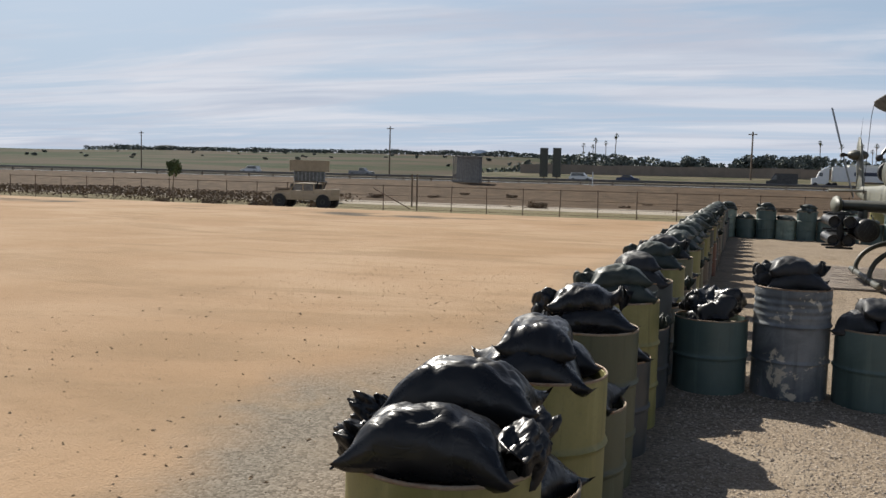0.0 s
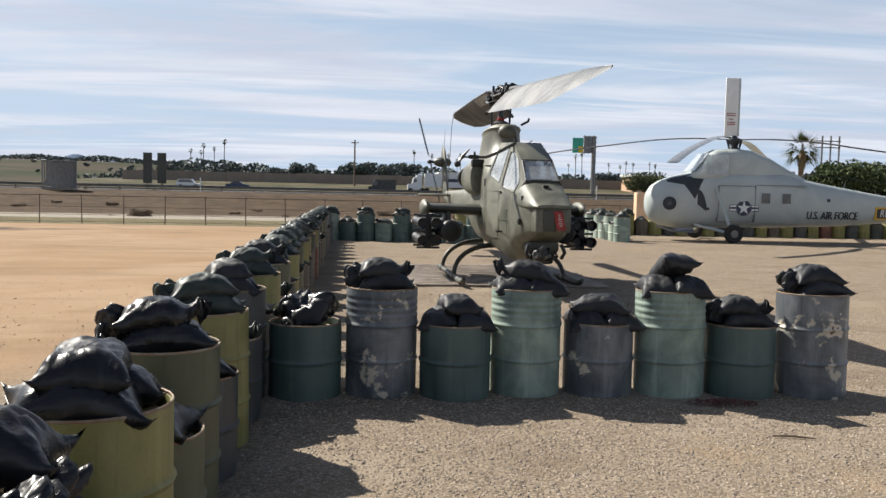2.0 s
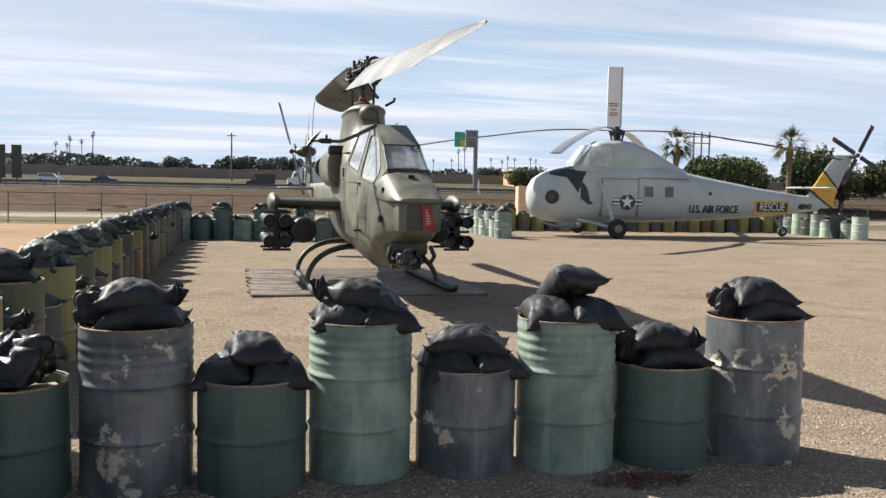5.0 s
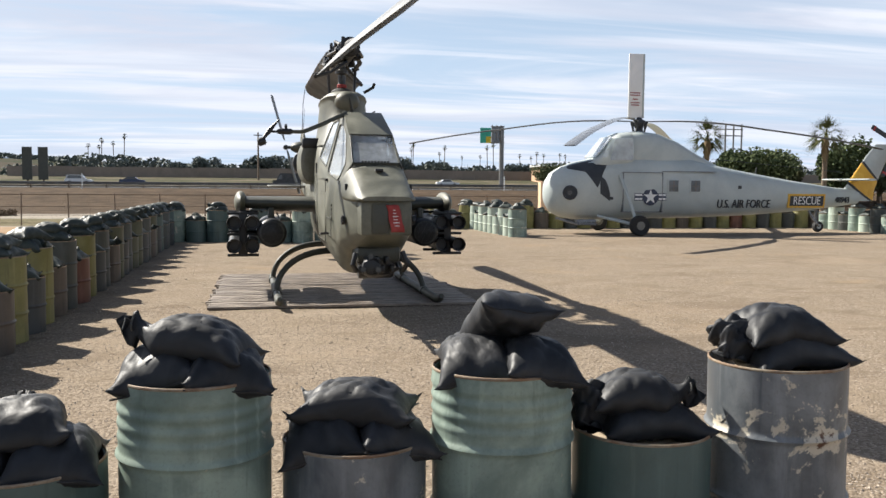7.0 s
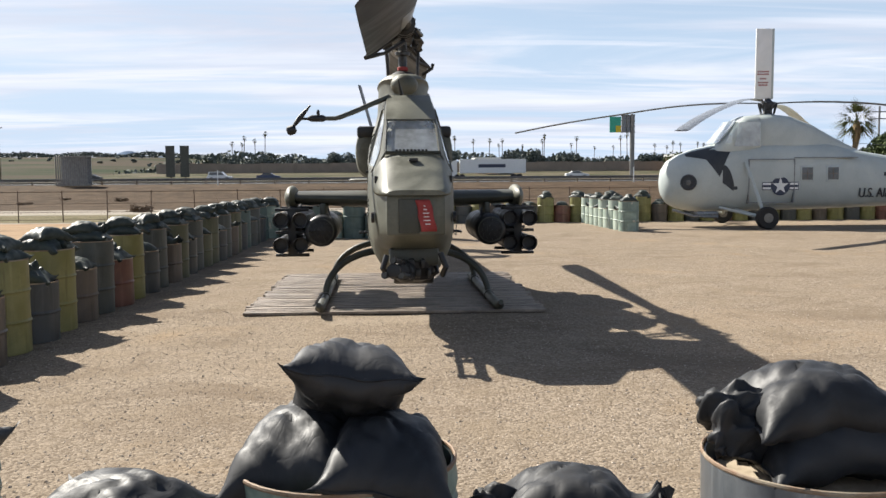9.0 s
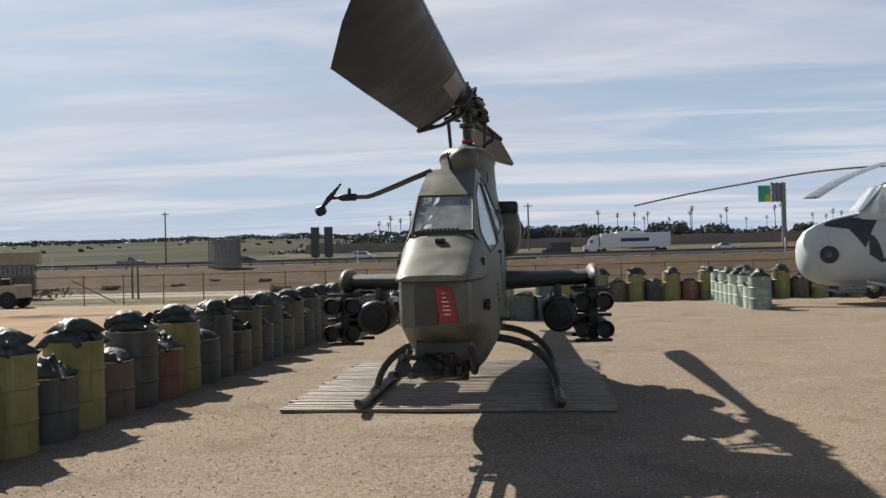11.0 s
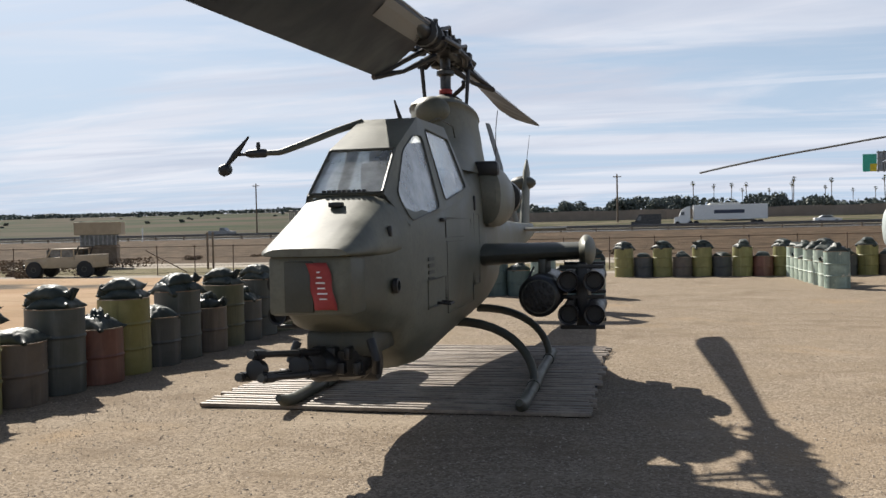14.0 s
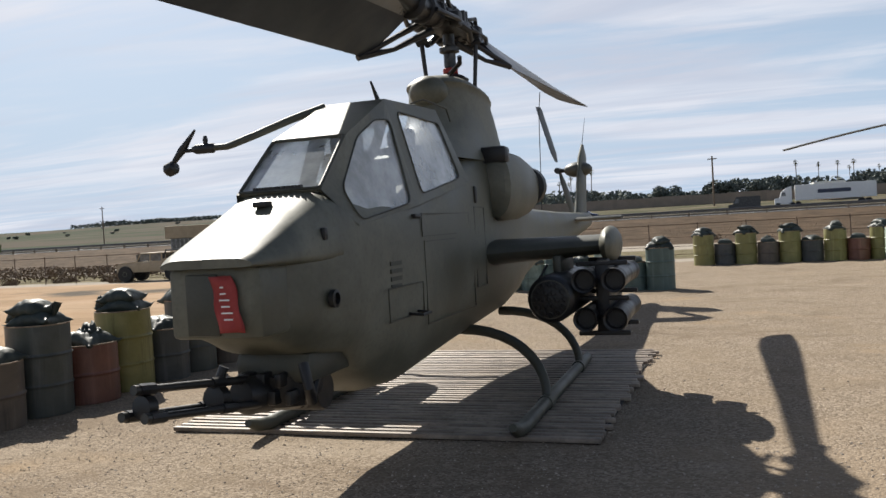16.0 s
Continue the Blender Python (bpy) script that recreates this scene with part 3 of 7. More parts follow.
def bag_mesh(kind, seed, material, hi=True):
    """A filled sack. seam: a pillow with pointed sewn corners; neck: one end tied and flared; heap: a crumpled bag."""
    bm = bmesh.new()
    sd = seed * 7.31
    if kind == "heap":
        nu, nv = (30, 26) if hi else (14, 12)
        rings = []
        for i in range(nu + 1):
            s = -1 + 2 * i / nu
            e = abs(s)
            w, h = 0.165 * (0.88 + 0.12 * (1 - e ** 2)), 0.085 * max(0.004, 1 - e ** 2.2) ** 0.75
            ring = []
            for j in range(nv):
                a = 2 * math.pi * j / nv
                c, sn = math.cos(a), math.sin(a)
                p = Vector((s * 0.27, w * math.copysign(abs(c) ** 0.86, c), h * math.copysign(abs(sn) ** 0.9, sn) * (0.82 if sn < 0 else 1)))
                x, y, z = p
                q = noise.noise((x * 6 + sd, y * 6, z * 6 + sd)) * 0.020 + abs(noise.noise((x * 7 + sd, y * 7, z * 8))) * 0.11 - 0.03
                f = noise.noise((x * 5 + sd, y * 22, z * 16)) * 0.010 - abs(noise.noise((x * 13, y * 13 + sd, z * 17))) * 0.014 + noise.noise((x * 20, y * 20 + sd, z * 20)) * 0.026
                p += Vector((0.2 * s, c * 0.8, sn)).normalized() * (q + f)
                p.z -= 0.045 * e ** 2
                ring.append(Vector((p.x * 0.72, p.y, p.z * 1.35 + 0.02)))
            rings.append(ring)
        add_rings(bm, rings)
    else:
        nu, nv = (30, 22) if hi else (14, 10)
        r = random.Random(seed * 13 + 5)
        tip = [r.uniform(-0.045, 0.035) for _ in range(4)]
        sheets = []
        for top in (1, -1):
            grid = []
            for i in range(nu + 1):
                u = -1 + 2 * i / nu
                row = []
                for j in range(nv + 1):
                    v = -1 + 2 * j / nv
                    fill = ((1 - abs(u) ** 3.2) * (1 - abs(v) ** 2.8)) ** 0.62
                    x = 0.265 * u * (1 - 0.12 * (1 - v * v) * u * u)
                    y = 0.178 * v * (1 - 0.15 * (1 - u * u) * v * v)
                    ear = (abs(u) * abs(v)) ** 5
                    z = (0.115 if top > 0 else -0.075) * fill
                    z += tip[(u > 0) * 2 + (v > 0)] * ear - 0.045 * u * u * (1 - ear)
                    x *= 1 + 0.07 * ear
                    y *= 1 + 0.07 * ear
                    edge = max(abs(u), abs(v))
                    z += 0.020 * fill * noise.noise((u * 1.7 + sd, v * 1.6, top)) + 0.007 * (1 - fill) * math.sin(11 * u + 7 * v + sd) * (edge < 0.99)
                    z -= 0.016 * fill * max(0.0, 1 - abs(noise.noise((u * 2.3 + sd, v * 2.0, 3.0 + top))) * 5)
                    y += 0.010 * noise.noise((u * 3 + sd, v * 2, 5.0))
                    if kind == "neck" and u > 0.35:
                        k = (u - 0.35) / 0.65
                        g = 1 - 0.90 * smooth(0.0, 0.72, k) + 0.24 * smooth(0.78, 1.0, k)
                        y *= g
                        z = z * (g if k < 0.7 else 1.0) + 0.055 * smooth(0.3, 1.0, k) + 0.03 * top * smooth(0.2, 0.7, k) * (1 - smooth(0.9, 1.0, edge)) + 0.02 * math.sin(9 * v) * smooth(0.75, 1.0, k)
                        x += 0.05 * k
                    row.append(Vector((x, y, z)))
                grid.append(row)
            sheets.append(grid)
        verts = [[bm.verts.new(p) for p in row] for row in sheets[0]]
        low = [[verts[i][j] if i in (0, nu) or j in (0, nv) else bm.verts.new(sheets[1][i][j]) for j in range(nv + 1)] for i in range(nu + 1)]
        for g, flip in ((verts, False), (low, True)):
            for i in range(nu):
                for j in range(nv):
                    q = (g[i][j], g[i + 1][j], g[i + 1][j + 1], g[i][j + 1])
                    bm.faces.new(q[::-1] if flip else q)
    me = bpy.data.meshes.new("sandbag")
    bmesh.ops.recalc_face_normals(bm, faces=bm.faces[:])
    bm.to_mesh(me)
    bm.free()
    me.materials.append(material)
    me.shade_smooth()
    return me


BAG_LOOK = {
    "gloss": (BAG_GLOSS, "shiny black plastic sandbag, creased, on a drum"),
    "matte": (BAG_MATTE, "matt black woven sandbag resting on a drum"),
    "green": (BAG_GREEN, "dusty dark green-black sandbag on a drum"),
}
BAG_DATA, BAG_TRIM = {}, {}
CORD = plain("grey_cord", (0.07, 0.07, 0.065), 0.8)


def bag(look_name, kind, seed, m, hi=True):
    key = (look_name, kind, seed, hi)
    if key not in BAG_DATA:
        BAG_DATA[key] = bag_mesh(kind, seed, BAG_LOOK[look_name][0], hi)
    ob = new("sandbag", BAG_DATA[key])
    ob.matrix_basis = m
    if hi and kind != "heap":
        if kind not in BAG_TRIM:
            bm = bmesh.new()
            if kind == "neck":
                add_tube(bm, [(0.262, 0.034 * math.cos(a), 0.045 + 0.034 * math.sin(a)) for a in [2 * math.pi * i / 10 for i in range(11)]], 0.005, 5)
                add_tube(bm, [(0.262, 0.03, 0.06), (0.275, 0.06, 0.08), (0.27, 0.09, 0.03)], 0.003, 5)
                BAG_TRIM[kind] = part("tie_cord", bm, CORD)
            else:
                add_tube(bm, [(-0.233 - 0.032 * q * q, 0.174 * q, -0.043 + 0.004 * math.sin(7 * q)) for q in [-1 + i / 6 for i in range(13)]], 0.0045, 5)
                BAG_TRIM[kind] = part("sewn_seam", bm, BAG_MATTE)
            BAG_TRIM[kind].parent = ob
        else:
            o = new(BAG_TRIM[kind].name.split(".")[0], BAG_TRIM[kind].data)
            o.parent = ob
    lab = BAG_LOOK[look_name][1]
    if kind == "heap":
        lab = lab.replace("creased", "crumpled").replace("matt black woven", "crumpled black").replace("dusty dark", "crumpled dark")
    return tagged(ob, lab, "sandbag", "sandbags on the drums")


def pile(x, y, h, style, look_name, rng, hi=True, turn=None):
    """Sacks heaped on one drum's open top."""
    g = land(x, y)
    t = rng.uniform(0, 180) if turn is None else turn
    R = lambda a=4: rng.uniform(-a, a)
    base = pose(x, y, g + h, 0, 0, t) @ Matrix.Diagonal((0.93, 0.93, 0.92, 1))
    if style == "pyramid":
        bag(look_name, "seam", rng.randint(0, 3), base @ pose(-0.02, -0.135, 0.036, 9 + R(), R(), 6 + R(8)), hi)
        bag(look_name, "seam", rng.randint(0, 3), base @ pose(0.02, 0.135, 0.036, -9 + R(), R(), -5 + R(8)), hi)
        bag(look_name, rng.choice(("seam", "neck")), rng.randint(0, 3), base @ pose(R() * 0.01, 0, 0.150, R(6), R(6), rng.choice((75, 95, 20)) + R(12)), hi)
    elif style == "stack":
        bag(look_name, "seam", rng.randint(0, 3), base @ pose(0.03, 0, 0.045, R(3), R(3), R(6)) @ Matrix.Diagonal((0.97, 1.2, 1.0, 1)), hi)
        bag(look_name, rng.choice(("neck", "seam")), rng.randint(0, 3), base @ pose(-0.01, 0.01, 0.155, R(3), R(5), R(12)) @ Matrix.Diagonal((0.88, 1.08, 1, 1)), hi)
        if hi:
            bag(look_name, "heap", rng.randint(0, 2), base @ pose(-0.24, 0.02, 0.10, 20, -30, 80) @ Matrix.Diagonal((0.55, 0.55, 0.8, 1)), hi)
    elif style == "lean":
        bag(look_name, "seam", rng.randint(0, 3), base @ pose(-0.05, -0.12, 0.038, 9, R(), 4), hi)
        bag(look_name, "seam", rng.randint(0, 3), base @ pose(0.03, 0.13, 0.038, -8, R(), -6), hi)
        bag(look_name, "seam", rng.randint(0, 3), base @ pose(0.03, 0.0, 0.20, 8, 34, 12) @ Matrix.Diagonal((0.9, 1, 1.1, 1)), hi)
    elif style == "heap":
        bag(look_name, "heap", rng.randint(0, 2), base @ pose(0.0, -0.05, 0.09, R(9), R(9), 0) @ Matrix.Diagonal((1.25, 1.35, 1.1, 1)), hi)
        bag(look_name, "heap", rng.randint(0, 2), base @ pose(0.04, 0.09, 0.12, R(9), R(9), 80) @ Matrix.Diagonal((1.0, 1.0, 1.1, 1)), hi)
    elif style == "twin":
        for q, e in ((-1, 1), (1, 2)):
            bag(look_name, "seam", e, base @ pose(0.02 + 0.02 * q, 0.155 * q, 0.075 + (0.085 if q > 0 else 0.0), -3 * q, R(3), R(4)) @ Matrix.Diagonal((1.02, 0.82, 1.15, 1)), hi)
            bag(look_name, "heap", e, base @ pose(0.27, 0.11 * q, 0.055, 15, 35, 70) @ Matrix.Diagonal((0.46, 0.46, 0.7, 1)), hi)
            bag(look_name, "heap", 3 - e, base @ pose(-0.26, 0.10 * q, 0.06 + 0.03 * (q > 0), -10, -50, 60) @ Matrix.Diagonal((0.34, 0.34, 0.6, 1)), hi)
    elif style == "single":
        bag(look_name, "seam", 1, base @ pose(0, 0, 0.03, 2, -3, 0) @ Matrix.Diagonal((0.95, 1.2, 0.9, 1)), hi)
    elif style == "one":
        bag(look_name, rng.choice(("seam", "neck")), rng.randint(0, 3), base @ pose(0, 0, 0.045, R(5), R(5), 0) @ Matrix.Diagonal((1.05, 1.35, 1.0, 1)), hi)
        if rng.random() < 0.6:
            bag(look_name, "heap", rng.randint(0, 2), base @ pose(0.02, 0.02, 0.115, R(9), R(9), 50) @ Matrix.Diagonal((0.7, 0.8, 0.8, 1)), hi)


rng = random.Random(4)
DRUM_LABEL = {
    "drum_green": "faded sea-green oil drum with peeling paint", "drum_teal": "dark teal-green oil drum, scuffed",
    "drum_bare_steel": "grey steel oil drum with paint peeling off", "drum_yellow": "weathered yellow oil drum",
    "drum_olive": "olive green oil drum", "drum_grey": "dark grey-green oil drum", "drum_dark": "nearly black oil drum",
    "drum_brown": "dull brown oil drum", "drum_rust_red": "rust-red oil drum", "drum_pale_green": "pale green oil drum, sun-bleached",
}


def bagged_drum(x, y, tall, paint, style, skin, group, hi=True, ribs=False, turn=None):
    drum(x, y, tall, paint, DRUM_LABEL[paint.name] + (", full height" if tall else ", cut down short"), group, ribs, rng.uniform(0, 360), rng.uniform(0, 0.8))
    if style:
        pile(x, y, (TALL if tall else SHORT) - 0.01, style, skin, rng, hi, turn)


# the row across the front of the yard
G1 = "row of drums across the gravel"
bagged_drum(-0.40, 7.78, False, DRUM_TEAL, "heap", "gloss", G1)
bagged_drum(0.22, 7.84, True, DRUM_BARE, "stack", "matte", G1, ribs=True, turn=4)
bagged_drum(0.83, 7.75, False, DRUM_TEAL, "pyramid", "matte", G1, turn=88)
bagged_drum(1.44, 7.85, True, DRUM_GREEN, "pyramid", "matte", G1, ribs=True, turn=84)
bagged_drum(2.07, 7.84, False, DRUM_BARE, "pyramid", "matte", G1, turn=94)
bagged_drum(2.69, 7.80, True, DRUM_GREEN, "lean", "matte", G1, ribs=True, turn=86)
bagged_drum(3.30, 7.77, False, DRUM_TEAL, "stack", "matte", G1, turn=-6)
bagged_drum(3.94, 7.75, True, DRUM_BARE, "stack", "matte", G1, turn=2)

# the long row beside the dirt
G2 = "long row of drums beside the dirt"
TALLS = [DRUM_YELLOW, DRUM_YELLOW, DRUM_YELLOW, DRUM_OLIVE, DRUM_YELLOW, DRUM_GREY, DRUM_YELLOW, DRUM_OLIVE, DRUM_YELLOW, DRUM_OLIVE, DRUM_YELLOW,
         DRUM_YELLOW, DRUM_GREY, DRUM_YELLOW, DRUM_GREY, DRUM_OLIVE, DRUM_GREY, DRUM_OLIVE, DRUM_GREY, DRUM_OLIVE, DRUM_TEAL, DRUM_GREY, DRUM_TEAL]
SHORTS = [DRUM_DARK, DRUM_DARK, DRUM_OLIVE, DRUM_DARK, DRUM_DARK, DRUM_GREY, DRUM_BROWN, DRUM_DARK, DRUM_OLIVE, DRUM_BROWN, DRUM_DARK,
          DRUM_BROWN, DRUM_RED, DRUM_DARK, DRUM_BROWN, DRUM_DARK, DRUM_OLIVE, DRUM_DARK, DRUM_BROWN, DRUM_DARK, DRUM_GREY, DRUM_DARK, DRUM_TEAL]
for i in range(23):
    y = 1.56 + 1.218 * i
    skin = "gloss" if i < 4 else ("matte" if i < 9 and i % 2 else "green")
    bagged_drum(-0.99 + rng.uniform(-0.02, 0.02), y, True, TALLS[i], "one" if i == 0 else "twin" if i == 1 else ("stack" if i % 3 != 2 else "pyramid"), skin, G2, i < 18, False, rng.uniform(-14, 14) if i > 1 else 8.0)
    bagged_drum(-0.96 + rng.uniform(-0.03, 0.03), y + 0.609, False, SHORTS[i], "one", skin, G2, i < 18, False, rng.uniform(-30, 30))

# the row behind the gunship
G3 = "row of green drums behind the gunship"
for i in range(9):
    tall = i % 2 == 0
    bagged_drum(-0.75 + 0.58 * i, 29.1 - 0.10 * i + (0.0 if i < 7 else -0.3), tall, DRUM_TEAL if i % 3 else DRUM_GREEN, "pyramid" if tall else "one", "green", G3, False)

# the far yellow and dark row, and what runs on behind the rescue helicopter
G4 = "far row of yellow and dark drums"
for i in range(34):
    x = 4.45 + 0.585 * i
    tall = i % 2 == 0
    paint = DRUM_YELLOW if tall else (DRUM_DARK, DRUM_BROWN, DRUM_DARK, DRUM_RED, DRUM_DARK)[i // 2 % 5]
    bagged_drum(x, 35.75 + 0.04 * math.sin(i * 1.7), tall, paint, "pyramid" if tall else "one", "green", G4, False)

G5 = "pale green drums running towards the yard"
for i in range(9):
    tall = i % 2 == 0
    bagged_drum(9.52 - 0.012 * i, 30.4 + 0.60 * i, tall, DRUM_PALE if i else DRUM_GREEN, "one", "green", G5, False)
G6 = "drums at the end of the yard"
for i in range(8):
    tall = i % 2 == 0
    bagged_drum(23.6 + 0.02 * i, 30.5 + 0.62 * i, tall, (DRUM_PALE, DRUM_GREEN, DRUM_GREY)[i % 3], "one", "green", G6, False)

# ---- pierced landing mat ----
mat_thing = thing("landing_mat", "ribbed metal landing mat of long planks lying on gravel", "landing mat")
# sheet added under the planks; its near-black colour paints the gaps' shade
part("base_sheet", boxm(0.99, 4.53, 15.6, 19.64, 0.004, 0.016), MAT_GAP_SHADE, mat_thing, "dark rusty sheet between the ribs", False)
mat_meshes = []
for v in range(3):
    bm = boxm(0.97, 4.55, -0.026, 0.026, 0.0, 0.038, 0.008)
    o = part("plank", bm, MAT_METAL, mat_thing, m=pose(0, 15.62 + 0.1 * v, 0.008))
    mat_meshes.append(o.data)
for i in range(3, 41):
    o = new("plank", mat_meshes[i % 3])
    o.parent = mat_thing
    o.matrix_basis = pose(rng.uniform(-0.05, 0.05), 15.62 + 0.1 * i, 0.008 + rng.uniform(-0.003, 0.004), rng.uniform(-1.5, 1.5), 0, rng.uniform(-0.15, 0.15))
# ---- the attack helicopter ----
gunship = thing("attack_helicopter", "olive drab two-seat attack helicopter with drooping rotor, parked on skids", "helicopter", pose(2.885, 0, 0))


def gp(name, bm, material, parent=None, label="", smooth_=True):
    return part(name, bm, material, parent or gunship, label, smooth_)


def loft_y(rows, n=32):
    """Skins cross-sections along y: (y, half width, z low, z high, boxiness)."""
    return add_rings(bmesh.new(), [[(x, y, z) for x, z in squircle(0, (lo + hi) / 2, w, (hi - lo) / 2, p, n)] for y, w, lo, hi, p in rows])


def hull(rows):
    """Skins slab-sided sections along y: half width and height at the top edge, shoulder, flank and keel, corners rounded."""
    rings = []
    for y, wt, zt, ws, zs, wm, zm, wb, zb in rows:
        half = [(wt, zt), (ws, zs), (wm, zm), (wb, zb)]
        pts = half + [(-x, z) for x, z in reversed(half)]
        for _ in range(2):
            out = []
            for i, p in enumerate(pts):
                q = pts[(i + 1) % len(pts)]
                out += [(p[0] * 0.82 + q[0] * 0.18, p[1] * 0.82 + q[1] * 0.18), (p[0] * 0.18 + q[0] * 0.82, p[1] * 0.18 + q[1] * 0.82)]
            pts = out
        rings.append([(x, y, z) for x, z in pts])
    return add_rings(bmesh.new(), rings)


fuselage = gp("fuselage", hull([
    (13.45, 0.18, 1.50, 0.22, 1.47, 0.23, 1.16, 0.18, 1.08), (13.62, 0.22, 1.58, 0.25, 1.50, 0.26, 1.12, 0.20, 1.02),
    (13.82, 0.25, 1.68, 0.33, 1.53, 0.35, 1.10, 0.25, 0.94), (14.1, 0.285, 1.835, 0.385, 1.60, 0.40, 1.06, 0.28, 0.88), (14.35, 0.32, 1.84, 0.415, 1.64, 0.43, 1.02, 0.30, 0.85),
    (14.55, 0.33, 1.81, 0.435, 1.68, 0.445, 0.96, 0.25, 0.66), (14.8, 0.34, 1.80, 0.455, 1.72, 0.46, 0.90, 0.24, 0.53), (15.3, 0.35, 1.80, 0.47, 1.75, 0.475, 0.88, 0.24, 0.49),
    (16.3, 0.37, 2.03, 0.475, 1.92, 0.48, 0.95, 0.26, 0.57), (17.2, 0.31, 2.35, 0.465, 2.12, 0.48, 1.0, 0.28, 0.63), (18.3, 0.29, 2.35, 0.445, 2.12, 0.465, 1.0, 0.27, 0.69),
    (19.0, 0.23, 2.17, 0.385, 1.96, 0.405, 1.05, 0.24, 0.77), (19.7, 0.18, 1.88, 0.285, 1.71, 0.305, 1.12, 0.18, 0.89), (20.6, 0.135, 1.76, 0.225, 1.61, 0.24, 1.20, 0.14, 1.01),
    (22.8, 0.105, 1.71, 0.185, 1.61, 0.195, 1.28, 0.11, 1.15), (25.0, 0.085, 1.69, 0.138, 1.61, 0.148, 1.42, 0.08, 1.31), (26.2, 0.065, 1.69, 0.103, 1.63, 0.113, 1.5, 0.06, 1.41),
    (26.5, 0.03, 1.61, 0.05, 1.58, 0.05, 1.52, 0.03, 1.48)]), OLIVE)

hood = gp("nose_hood", hull([
    (13.33, 0.20, 1.500, 0.27, 1.475, 0.27, 1.458, 0.20, 1.452), (13.40, 0.25, 1.53, 0.312, 1.485, 0.316, 1.455, 0.25, 1.448),
    (13.8, 0.268, 1.705, 0.352, 1.545, 0.358, 1.45, 0.28, 1.43), (14.15, 0.286, 1.852, 0.388, 1.605, 0.402, 1.45, 0.30, 1.40)]), OLIVE, fuselage)

# canopy: flat windscreen, sloping roof plate, two panes a side, in a frame
A, B, C, D = (0.283, 14.13, 1.855), (0.262, 14.58, 2.22), (0.24, 15.33, 2.535), (0.22, 16.55, 2.59)
E1, E2, E3 = (0.415, 14.36, 1.63), (0.468, 15.31, 1.76), (0.472, 16.6, 1.96)
mir = lambda p: (-p[0], p[1], p[2])
roof = bmesh.new()
add_rings(roof, [[mir(B), B, (B[0], B[1], B[2] - 0.02), (-B[0], B[1], B[2] - 0.02)], [mir(C), C, (C[0], C[1], C[2] - 0.02), (-C[0], C[1], C[2] - 0.02)],
                 [mir(D), D, (D[0], D[1], D[2] - 0.02), (-D[0], D[1], D[2] - 0.02)]])
gp("canopy_roof", roof, OLIVE, fuselage)


def lerp(a, b, k):
    return tuple(p + (q - p) * k for p, q in zip(a, b))


def inside(poly, k):
    c = [sum(p[i] for p in poly) / len(poly) for i in range(3)]
    return [lerp(p, c, k) for p in poly]


def rounded(poly, r=0.06):
    """Cuts each corner of a flat outline with a short arc."""
    out = []
    for i, p in enumerate(poly):
        p, a, b = Vector(p), Vector(poly[i - 1]), Vector(poly[(i + 1) % len(poly)])
        u, v = p + (a - p).normalized() * min(r, (a - p).length * 0.4), p + (b - p).normalized() * min(r, (b - p).length * 0.4)
        out += [u.lerp(p, q).lerp(p.lerp(v, q), q) for q in (0, 0.25, 0.5, 0.75, 1)]
    return out


def edge_point(poly, c, p):
    """Where the line from c through p leaves the flat outline."""
    c, d = Vector(c), Vector(p) - Vector(c)
    best, at = -9, None
    for i, a in enumerate(poly):
        a, b = Vector(a), Vector(poly[(i + 1) % len(poly)])
        for k in range(41):
            q = a.lerp(b, k / 40)
            s = (q - c).normalized().dot(d.normalized())
            if s > best:
                best, at = s, q
    return at


def framed_pane(poly, k, frame_name, glass, normal, label="", inner=None):
    """A sheet with a pane set in its middle: the sheet's border is metal."""
    flat = poly
    inner = rounded(inner or inside(poly, k), 0.07 if inner else 0.02)
    mid = [sum(p[i] for p in inner) / len(inner) for i in range(3)]
    poly = [edge_point(flat, mid, p) for p in inner]
    for p in flat:
        j = min(range(len(poly)), key=lambda q: (poly[q] - Vector(p)).length)
        poly[j] = Vector(p)
    bm = bmesh.new()
    n = Vector(normal)
    a, b = [bm.verts.new(p) for p in poly], [bm.verts.new(p) for p in inner]
    c, d = [bm.verts.new(Vector(p) - 0.018 * n) for p in poly], [bm.verts.new(Vector(p) - 0.018 * n) for p in inner]
    m = len(poly)
    for i in range(m):
        j = (i + 1) % m
        bm.faces.new((a[i], a[j], b[j], b[i])), bm.faces.new((c[i], c[j], d[j], d[i])), bm.faces.new((b[i], b[j], d[j], d[i]))
    fr = gp(frame_name, bm, OLIVE, fuselage, smooth_=False)
    bm = bmesh.new()
    g = [Vector(p) - 0.010 * n for p in inner]
    bm.faces.new([bm.verts.new(p) for p in g])
    bm.normal_update()
    if sum(q.normal.dot(n) for q in bm.faces) < 0:
        bmesh.ops.reverse_faces(bm, faces=bm.faces[:])
    pane = gp("pane", bm, glass, fr, label, False)
    pane.visible_shadow = False
    bm = bmesh.new()
    edge = [Vector(p) + 0.003 * n for p in inner]
    for p, q in zip(edge, edge[1:] + edge[:1]):
        add_tube(bm, [p, q], 0.006 if len(flat) == 5 or s_side else 0.010, 5)
    gp("gasket", bm, OLIVE_DARK, fr, "dark window seal")
    return fr


